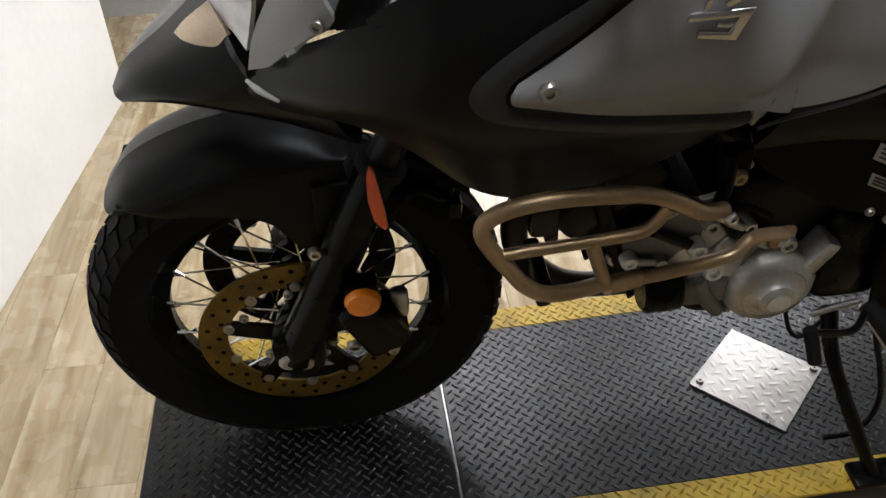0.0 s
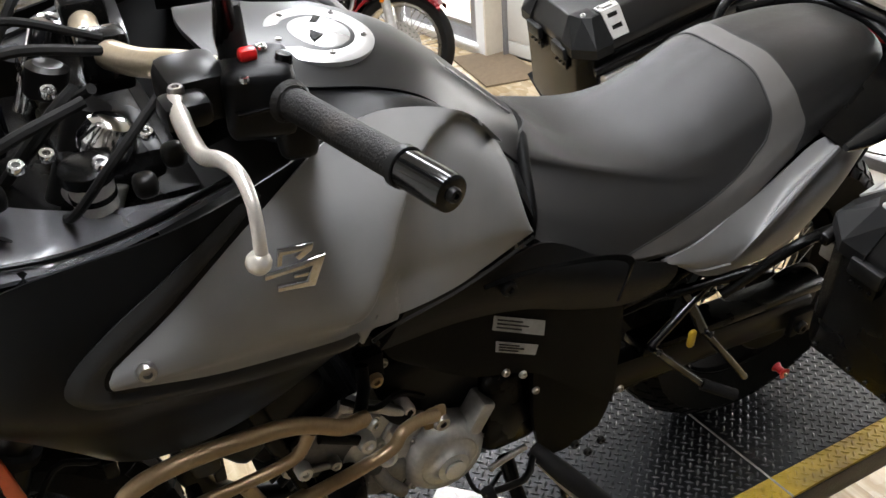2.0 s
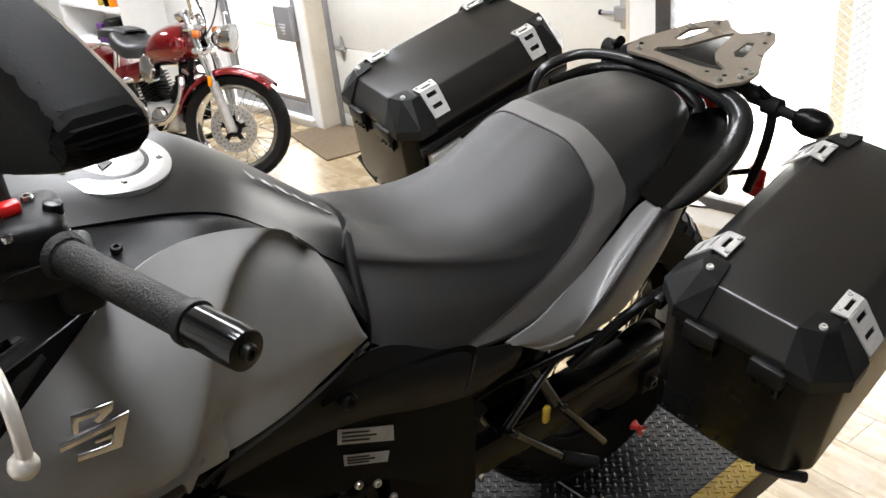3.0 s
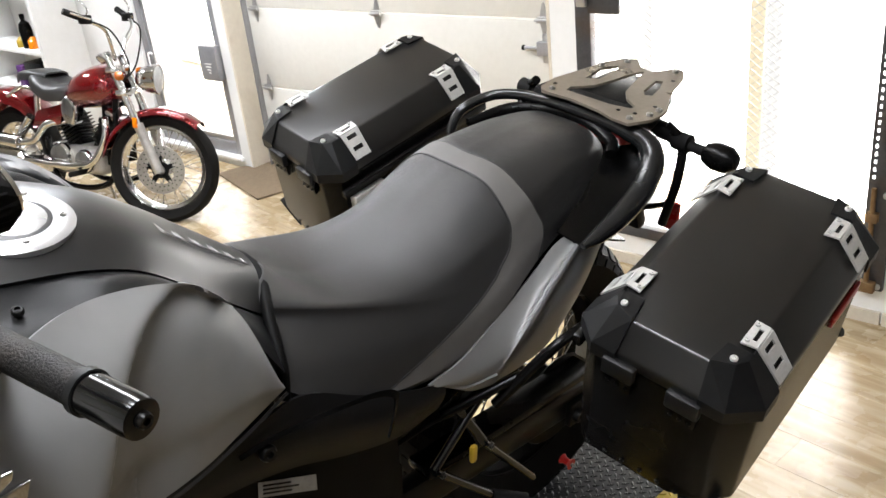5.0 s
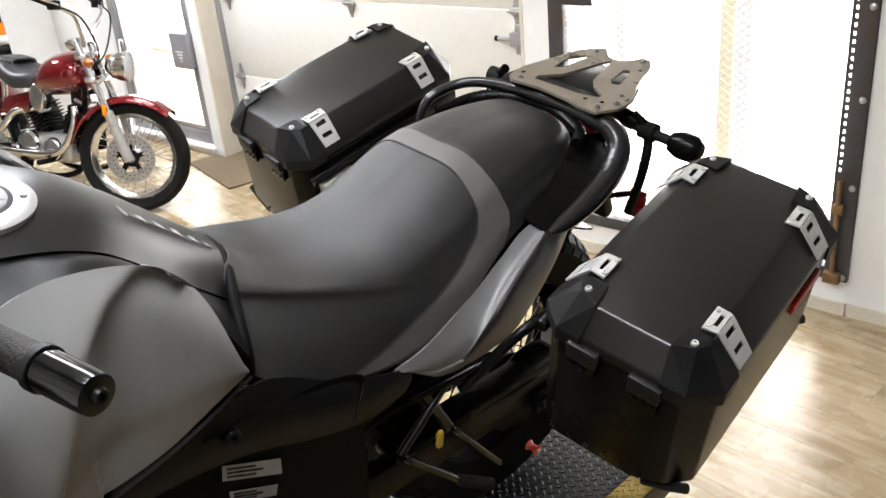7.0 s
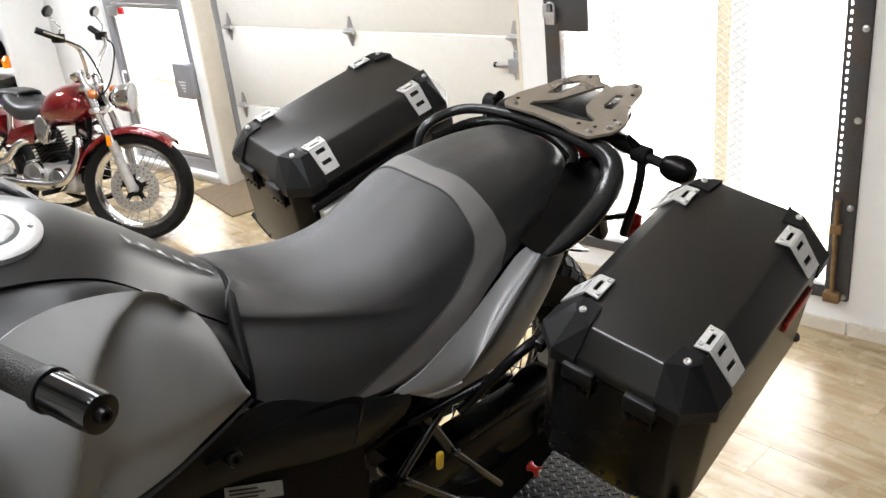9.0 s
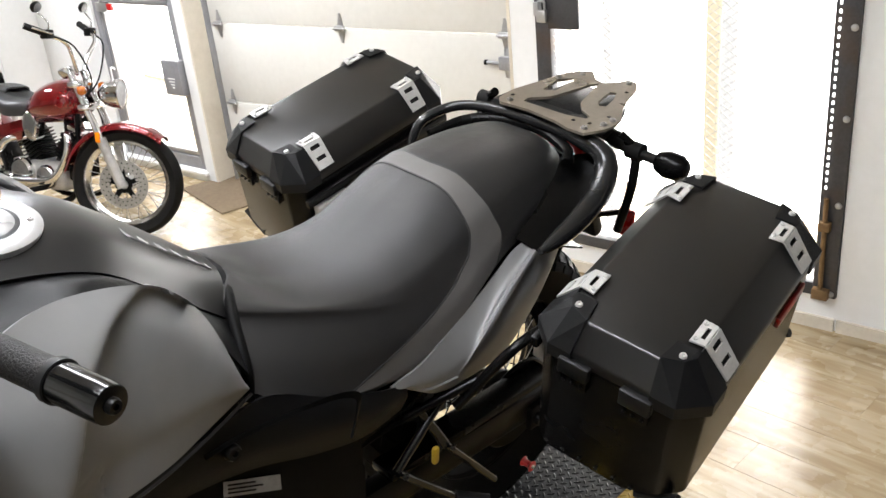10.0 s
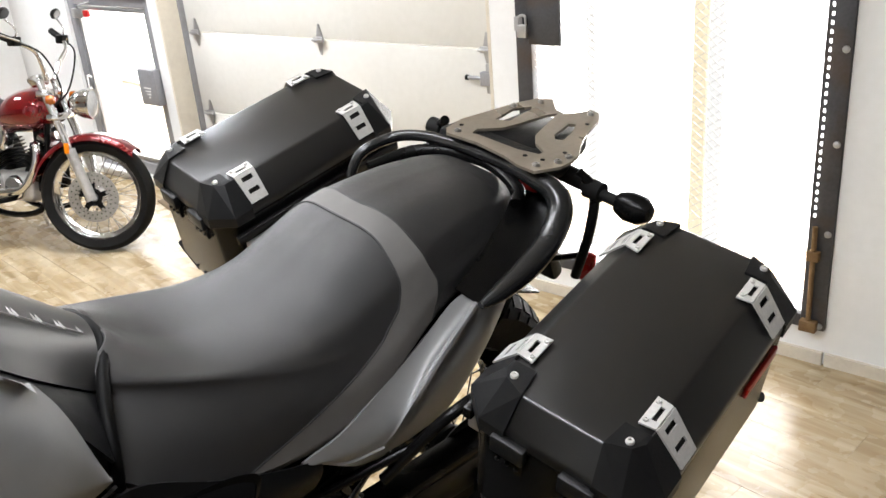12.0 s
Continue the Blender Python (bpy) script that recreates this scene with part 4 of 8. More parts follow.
def fairing():
    both("beak", [[(-0.176, 0, 0.742), (-0.152, 0, 0.778), (-0.10, 0, 0.817), (-0.045, 0, 0.863), (0.0, 0, 0.90)],
                  [(-0.171, -0.02, 0.742), (-0.135, -0.045, 0.782), (-0.08, -0.07, 0.82), (-0.03, -0.085, 0.862), (0.005, -0.10, 0.893)],
                  [(-0.165, -0.026, 0.738), (-0.115, -0.072, 0.775), (-0.06, -0.105, 0.80), (0.0, -0.135, 0.835), (0.05, -0.165, 0.855)],
                  [(-0.163, -0.022, 0.733), (-0.10, -0.07, 0.758), (-0.04, -0.105, 0.766), (0.04, -0.135, 0.758), (0.11, -0.17, 0.75)],
                  [(-0.16, 0, 0.730), (-0.08, -0.03, 0.748), (0.0, -0.06, 0.745), (0.06, -0.085, 0.735), (0.12, -0.10, 0.73)]], SATIN, nu=24, nv=16, thick=0.004)
    part("turn_lens", patch([[(-0.066, -0.104, 0.870), (-0.051, -0.109, 0.887), (-0.021, -0.118, 0.912)],
                       [(-0.056, -0.118, 0.868), (-0.037, -0.128, 0.880), (-0.013, -0.134, 0.900)],
                       [(-0.042, -0.126, 0.866), (-0.022, -0.135, 0.868), (-0.007, -0.144, 0.885)]], nu=12, nv=8, thick=0.006), AMBER, bike, "pale amber lens")
    both("headlamp", [[(-0.022, -0.04, 0.885), (-0.030, -0.04, 0.92), (-0.030, -0.04, 0.95), (-0.022, -0.04, 0.98), (-0.006, -0.04, 1.0)],
                      [(-0.020, -0.105, 0.885), (-0.026, -0.108, 0.92), (-0.026, -0.108, 0.95), (-0.018, -0.105, 0.98), (-0.002, -0.10, 1.0)],
                      [(0.000, -0.150, 0.893), (-0.006, -0.142, 0.920), (-0.008, -0.140, 0.945), (-0.001, -0.140, 0.980), (0.011, -0.146, 1.002)],
                      [(0.013, -0.174, 0.884), (0.020, -0.178, 0.910), (0.028, -0.178, 0.945), (0.024, -0.167, 0.983), (0.019, -0.158, 1.003)]], LENS, "clear headlamp lens", nu=18, nv=18, thick=0.006)
    both("position_lamp", [[(0.026, -0.172, 0.992), (0.045, -0.190, 0.991), (0.064, -0.204, 0.989)], [(0.030, -0.180, 0.972), (0.042, -0.191, 0.971), (0.052, -0.199, 0.970)], [(0.031, -0.182, 0.950), (0.035, -0.188, 0.949), (0.039, -0.192, 0.948)]], SIDELENS, "clear side lamp lens", nu=8, nv=8, thick=0.004)
    for s in (-1, 1):
        part("marker_lens", tube([(0.008, s * 0.186, 0.858), (0.020, s * 0.194, 0.849), (0.038, s * 0.199, 0.837)], [0.002, 0.0040, 0.002], n=8, seg=10), LENS, bike, "small clear marker lens")
    both("lamp_bezel", [[(-0.016, -0.03, 0.870), (-0.016, -0.11, 0.862), (-0.002, -0.152, 0.852), (0.008, -0.172, 0.850)],
                        [(-0.010, -0.03, 0.890), (-0.012, -0.108, 0.880), (-0.001, -0.150, 0.868), (0.008, -0.172, 0.864)]], BLACK, nu=20, nv=3, thick=0.01)
    both("lamp_bucket", [[(0.02, -0.01, 0.885), (0.02, -0.01, 0.93), (0.03, -0.01, 0.985)], [(0.02, -0.10, 0.885), (0.02, -0.10, 0.93), (0.035, -0.10, 0.985)], [(0.035, -0.15, 0.885), (0.04, -0.16, 0.93), (0.055, -0.165, 0.975)]], BLACK, nu=8, nv=8, thick=0.004)
    both("lower_cowl", [[(0.012, -0.184, 0.868), (0.017, -0.184, 0.889), (0.026, -0.187, 0.915), (0.042, -0.196, 0.949), (0.067, -0.208, 0.994)],
                        [(0.036, -0.214, 0.890), (0.048, -0.222, 0.916), (0.058, -0.226, 0.940), (0.068, -0.227, 0.965), (0.083, -0.229, 0.996)],
                        [(0.058, -0.232, 0.917), (0.085, -0.249, 0.942), (0.102, -0.254, 0.957), (0.096, -0.251, 0.976), (0.099, -0.248, 0.997)]], GREY, nu=22, nv=12, thick=0.005)
    both("upper_cowl", [[(0.013, -0.150, 1.003), (0.026, -0.176, 0.998), (0.067, -0.208, 0.994), (0.099, -0.248, 0.997)],
                        [(0.040, -0.152, 1.038), (0.060, -0.180, 1.032), (0.090, -0.213, 1.027), (0.115, -0.240, 1.024)],
                        [(0.076, -0.163, 1.073), (0.095, -0.187, 1.066), (0.115, -0.211, 1.060), (0.138, -0.225, 1.052)],
                        [(0.104, -0.172, 1.092), (0.118, -0.187, 1.088), (0.132, -0.199, 1.085), (0.147, -0.207, 1.078)]], GREY, nu=22, nv=14, thick=0.005)
    both("cowl_top", [[(-0.004, 0, 1.002), (0.03, 0, 1.045), (0.07, 0, 1.09)],
                      [(0.000, -0.10, 1.002), (0.032, -0.105, 1.042), (0.072, -0.115, 1.082)],
                      [(0.013, -0.149, 1.003), (0.040, -0.151, 1.037), (0.076, -0.162, 1.072)]], GREY, nu=10, nv=10, thick=0.005)
    for s in (-1, 1):
        bolt("cowl_screw", (0.088, s * 0.250, 0.951), (-0.25, s, 0.1), 0.0075, bike, STEEL)
    # wide black flank, tucked in below
    both("side_fairing", [[(0.03, -0.15, 0.862), (0.11, -0.245, 0.94), (0.19, -0.275, 0.995), (0.33, -0.292, 1.020), (0.43, -0.284, 1.043), (0.50, -0.245, 1.045)],
                          [(0.01, -0.14, 0.83), (0.11, -0.252, 0.90), (0.20, -0.30, 0.935), (0.33, -0.306, 0.96), (0.44, -0.30, 0.98), (0.54, -0.262, 0.97)],
                          [(0.0, -0.13, 0.80), (0.10, -0.245, 0.85), (0.21, -0.306, 0.862), (0.33, -0.308, 0.855), (0.44, -0.302, 0.845), (0.535, -0.268, 0.825)],
                          [(0.03, -0.12, 0.765), (0.11, -0.19, 0.79), (0.22, -0.262, 0.775), (0.33, -0.268, 0.765), (0.44, -0.258, 0.765), (0.54, -0.228, 0.77)],
                          [(0.06, -0.08, 0.74), (0.13, -0.13, 0.745), (0.235, -0.225, 0.71), (0.33, -0.235, 0.70), (0.43, -0.225, 0.715), (0.54, -0.19, 0.735)]], FLANK, nu=34, nv=24, thick=0.004)
    outer = [(0.413, -0.286, 1.038), (0.375, -0.298, 1.018), (0.32, -0.307, 0.985), (0.265, -0.311, 0.953), (0.226, -0.312, 0.922), (0.214, -0.312, 0.897), (0.229, -0.312, 0.875), (0.262, -0.312, 0.862), (0.33, -0.310, 0.845), (0.40, -0.307, 0.832), (0.47, -0.301, 0.823), (0.49, -0.298, 0.822)]
    inner = [(0.418, -0.287, 1.027), (0.380, -0.298, 0.999), (0.325, -0.305, 0.958), (0.278, -0.311, 0.929), (0.255, -0.314, 0.914), (0.2475, -0.315, 0.900), (0.250, -0.315, 0.889), (0.264, -0.312, 0.882), (0.335, -0.314, 0.868), (0.405, -0.311, 0.859), (0.475, -0.306, 0.848), (0.497, -0.302, 0.845)]
    middle = [((a[0] + b[0]) / 2, (a[1] + b[1]) / 2 - 0.005, (a[2] + b[2]) / 2) for a, b in zip(outer, inner)]
    both("panel_surround", [outer, middle, inner], mat("dark_grey_surround", (0.022, 0.0218, 0.022), (0.018, 0.0178, 0.018), 0.42, spec=0.25), nu=44, nv=8, thick=0.004)
    # inner panel of the cockpit and the black screen carrier
    both("inner_panel", [[(0.165, -0.262, 0.998), (0.25, -0.264, 0.996), (0.325, -0.270, 1.014), (0.41, -0.272, 1.042)],
                         [(0.178, -0.240, 1.002), (0.258, -0.242, 0.990), (0.33, -0.250, 1.006), (0.41, -0.257, 1.034)],
                         [(0.185, -0.225, 1.016), (0.25, -0.216, 0.996), (0.32, -0.217, 0.994), (0.41, -0.227, 1.018)],
                         [(0.195, -0.193, 1.036), (0.25, -0.185, 1.006), (0.31, -0.18, 0.985), (0.41, -0.19, 0.985)]], mat("satin_inner_panel", (0.085, 0.085, 0.09), (0.07, 0.07, 0.075), 0.2, coat=0.4), nu=22, nv=14, thick=0.004)
    for s in (-1, 1):
        hole = lathe([(0, 0), (0.010, 0), (0.010, 0.001), (0, 0.001)], 20)
        hole.transform(axis_m((0.203, s * 0.219, 1.0135), (0.45, s * -0.35, 1)) @ Matrix.Diagonal((1.7, 0.6, 1, 1)))
        part("panel_slot", hole, FRAMEB, bike)
        part("panel_rib", tube([(0.172, s * 0.247, 1.004), (0.25, s * 0.247, 0.996), (0.32, s * 0.254, 1.009), (0.40, s * 0.259, 1.036)], 0.0035, n=16, seg=8), SATIN, bike)
    both("screen_carrier", [[(0.152, -0.205, 1.13), (0.137, -0.238, 1.05), (0.115, -0.252, 0.985), (0.105, -0.252, 0.945), (0.20, -0.282, 0.985)],
                            [(0.175, -0.195, 1.13), (0.165, -0.225, 1.05), (0.15, -0.245, 0.99), (0.155, -0.262, 0.965), (0.21, -0.278, 0.992)],
                            [(0.185, -0.17, 1.13), (0.18, -0.195, 1.05), (0.175, -0.215, 1.0), (0.18, -0.23, 0.98), (0.215, -0.255, 0.998)]], SATIN, nu=20, nv=10, thick=0.006)
    screen = part("windscreen", patch([[(0.05, -0.155, 1.10), (0.055, 0, 1.12), (0.05, 0.155, 1.10)], [(0.115, -0.17, 1.20), (0.10, 0, 1.215), (0.115, 0.17, 1.20)], [(0.20, -0.15, 1.32), (0.18, 0, 1.335), (0.20, 0.15, 1.32)]], 16, 10, 0.003), glass("smoked_screen", (0.75, 0.75, 0.75)), bike, "clear windscreen")
    screen.visible_shadow = False
    # instruments and their clutter
    dash = part("dashboard", rbox((0.19, -0.11, 1.02), (0.235, 0.11, 1.13), 0.012), BLACK, bike)
    part("dial_glass", rbox((0.235, -0.085, 1.035), (0.240, 0.085, 1.115), 0.004), mat("dial_glass", (0.01, 0.01, 0.012), rough=0.05), dash)
    part("ignition_lock", lathe([(0, 0), (0.022, 0), (0.022, 0.03), (0.015, 0.034), (0, 0.03)], 20, axis_m((0.285, 0, 1.03), (0.3, 0, 1))), DARK, bike)
    for k, (p, q, r) in enumerate((((0.20, -0.13, 0.99), (0.30, -0.17, 1.11), 0.006), ((0.22, -0.06, 0.97), (0.31, -0.2, 1.12), 0.005), ((0.21, 0.10, 0.99), (0.33, 0.2, 1.12), 0.006))):
        part("cable", tube([p, tuple(np.array(p) * 0.5 + np.array(q) * 0.5 + (0.02, -0.03, 0.04)), q], r, seg=8), RUBBER, bike)
    part("fluid_reservoir", lathe([(0, 0), (0.02, 0), (0.021, 0.034), (0, 0.034)], 24, axis_m((0.292, -0.178, 0.993), (-0.05, -0.05, 1))), mat("milky_plastic", (0.42, 0.40, 0.36), (0.34, 0.32, 0.28), 0.4, scale=30), bike, "milky fluid reservoir with a black cap")
    part("reservoir_cap", lathe([(0.020, 0.012), (0.0215, 0.012), (0.0218, 0.018), (0.0202, 0.018), (0.021, 0.033), (0.025, 0.034), (0.025, 0.046), (0.018, 0.049), (0, 0.049)], 24, axis_m((0.292, -0.178, 0.993), (-0.05, -0.05, 1))), BLACK, bike)
    for p in ((0.235, -0.20, 1.062), (0.262, -0.17, 1.05), (0.30, -0.215, 1.055), (0.345, -0.20, 1.065), (0.28, -0.13, 1.09)):
        bolt("clamp_bolt", p, (0.1, -0.3, 1), 0.008, bike, CHROME)
    for p in ((0.21, -0.21, 1.045), (0.36, -0.235, 1.06), (0.33, -0.24, 1.04)):
        part("wire_plug", rbox(tuple(np.array(p) - 0.011), tuple(np.array(p) + 0.011), 0.008, 3), DARK, bike)
    for s in (-1, 1):
        # added dark sheet that closes the gap to the floor, standing in for shade
        part("cockpit_tray", patch([[(0.34, s * 0.262, 0.985), (0.43, s * 0.268, 1.010), (0.53, s * 0.245, 1.030)], [(0.34, s * 0.17, 0.945), (0.43, s * 0.17, 0.955), (0.53, s * 0.16, 0.99)], [(0.34, s * 0.05, 0.94), (0.43, s * 0.05, 0.95), (0.53, s * 0.05, 0.98)]], 10, 8, 0.004), FRAMEB, bike)
    for pts, r in (([(0.30, -0.21, 1.115), (0.22, -0.235, 1.10), (0.185, -0.19, 1.04), (0.20, -0.12, 0.985)], 0.0055), ([(0.33, -0.15, 1.13), (0.25, -0.19, 1.16), (0.20, -0.14, 1.11), (0.21, -0.06, 1.02)], 0.005),
                   ([(0.36, -0.22, 1.11), (0.31, -0.245, 1.075), (0.27, -0.225, 1.02), (0.26, -0.17, 0.985)], 0.0045), ([(0.34, -0.10, 1.12), (0.27, -0.10, 1.15), (0.23, -0.02, 1.12)], 0.0045)):
        part("control_cable", tube(pts, r, n=18, seg=8), RUBBER, bike)
    part("ecu_cover", rbox((0.20, -0.15, 0.93), (0.40, 0.15, 0.97), 0.01), BLACK, bike)


fairing()


def handlebar():
    CHAMP = mat("champagne_anodised", (0.60, 0.50, 0.36), (0.5, 0.42, 0.30), 0.32, 0.75, scale=20)
    part("handlebar", tube([(0.445, -0.30, 1.125), (0.405, -0.20, 1.118), (0.365, -0.12, 1.098), (0.345, -0.05, 1.085), (0.34, 0, 1.082), (0.345, 0.05, 1.085), (0.365, 0.12, 1.098), (0.405, 0.20, 1.118), (0.445, 0.30, 1.125)], [0.0125, 0.013, 0.0155, 0.0155, 0.0155, 0.013, 0.0125], n=40, seg=14), CHAMP, bike, "champagne coloured handlebar tube")
    for s in (-1, 1):
        part("bar_clamp", rbox((0.322, s * 0.05 - 0.018, 1.045), (0.37, s * 0.05 + 0.018, 1.108), 0.008), BLACK, bike)
        bolt("clamp_bolt", (0.332, s * 0.05, 1.108), (0, 0, 1), 0.006, bike)
        a, b = Vector((0.445, s * 0.31, 1.125)), Vector((0.478, s * 0.455, 1.131))
        grip = part("grip", tube([a, a.lerp(b, 0.05), a.lerp(b, 0.1), b], [0.019, 0.0148, 0.0138, 0.0138], n=8, seg=18), GRIPM, bike)
        e = b + (b - a).normalized() * 0.048
        part("bar_end", tube([b, b + (e - b) * 0.06, b + (e - b) * 0.92, e], [0.0150, 0.0148, 0.0148, 0.0118], n=8, seg=20), mat("bar_end_black", (0.003, 0.003, 0.003), rough=0.16, spec=0.4), grip, "gloss black bar end weight")
        part("bar_end_ring", tube([b - (b - a).normalized() * 0.006, b], 0.0166, smooth=False, seg=20), mat("grip_flange", (0.010, 0.010, 0.0095), rough=0.45, spec=0.2), grip)
        bolt("bar_end_screw", e, e - b, 0.006, grip, DARK)
        sw = part("switch_box", merge(rbox((-0.03, -0.032, -0.034), (0.03, 0.032, 0.03), 0.011, 3), rbox((0.01, -0.028, -0.06), (0.045, 0.03, -0.01), 0.010, 3)), MATTE, bike)
        sw.data.transform(Matrix.Translation((0.432, s * 0.272, 1.122)) @ Matrix.Rotation(radians(s * 14), 4, "Z"))
        part("switch_seam", rbox((0.403, s * 0.272 - 0.034, 1.118), (0.465, s * 0.272 + 0.034, 1.121), 0.001), BLACK, sw)
        part("switch_button", rbox((0.418, s * 0.274 - 0.006, 1.150), (0.434, s * 0.274 + 0.006, 1.162), 0.004), REDPL if s < 0 else BLACK, sw, "red switch" if s < 0 else "")
        part("switch_button", lathe([(0, 0), (0.008, 0), (0.007, 0.008), (0, 0.009)], 14, axis_m((0.452, s * 0.285, 1.148), (0.2, 0, 1))), BLACK, sw)
        bolt("switch_screw", (0.442, s * 0.262, 1.152), (0, 0, 1), 0.005, sw, CHROME)
        bolt("switch_screw", (0.414, s * 0.298, 1.145), (0, 0, 1), 0.005, sw, CHROME)
        perch = part("lever_perch", merge(rbox((0.355, s * 0.25 - 0.035, 1.105), (0.41, s * 0.25 + 0.03, 1.15), 0.012), rbox((0.345, s * 0.29 - 0.02, 1.118), (0.385, s * 0.29 + 0.015, 1.142), 0.008)), DARK, bike)
        part("lever", tube([(0.360, s * 0.287, 1.137), (0.356, s * 0.316, 1.134), (0.353, s * 0.352, 1.137), (0.352, s * 0.388, 1.142), (0.354, s * 0.430, 1.161), (0.356, s * 0.462, 1.168), (0.356, s * 0.483, 1.160), (0.355, s * 0.492, 1.144), (0.354, s * 0.495, 1.127)], [0.0080, 0.0078, 0.0070, 0.0066, 0.0056, 0.0048, 0.0044, 0.0044, 0.0046], n=48, seg=12), POLISH, bike, "polished aluminium lever")
        part("lever_ball", lathe([(0, -0.0088), (0.0048, -0.0074), (0.0078, -0.004), (0.0088, 0), (0.0078, 0.004), (0.0048, 0.0074), (0, 0.0088)], 18, Matrix.Translation((0.352, s * 0.494, 1.120))), POLISH, bike)
        bolt("pivot_bolt", (0.362, s * 0.285, 1.142), (0, 0, 1), 0.007, perch)
        part("mirror_stem", tube([(0.42, s * 0.255, 1.14), (0.418, s * 0.252, 1.165), (0.414, s * 0.265, 1.20), (0.402, s * 0.305, 1.25)], [0.010, 0.012, 0.008, 0.007], n=14, seg=12), BLACK, bike)
        part("stem_boot", tube([(0.42, s * 0.255, 1.148), (0.421, s * 0.251, 1.192)], [0.013, 0.011], smooth=False, seg=14), RUBBER, bike)
        out = [(0.275, 1.275), (0.30, 1.232), (0.36, 1.243), (0.43, 1.262), (0.515, 1.292), (0.541, 1.312), (0.522, 1.333), (0.44, 1.362), (0.34, 1.362), (0.285, 1.325)]
        out = [tuple(p) for p in crom([(s * x, z) for x, z in out + out[:1]], 40)[:-1]]
        slant = Matrix(((1, s * 0.17, 0, -0.17 * 0.45), (0, 1, 0, 0), (0, 0, 1, 0), (0, 0, 0, 1)))
        body = prism(out, -0.014, 0.030, 0.010, slant @ Matrix.Translation((0.416, 0, 0)) @ Matrix(((0, 0, -1, 0), (1, 0, 0, 0), (0, 1, 0, 0), (0, 0, 0, 1))))
        mir = part("mirror_housing", body, FRAMEB, bike)
        cx, cz = 0.41 * s, 1.297
        face = [(cx + (x - cx) * 0.92, cz + (z - cz) * 0.88) for x, z in out]
        part("mirror_glass", prism(face, 0, 0.002, 0, slant @ Matrix.Translation((0.4302, 0, 0)) @ Matrix(((0, 0, 1, 0), (1, 0, 0, 0), (0, 1, 0, 0), (0, 0, 0, 1)))), MIRROR, mir, smooth=False)


handlebar()


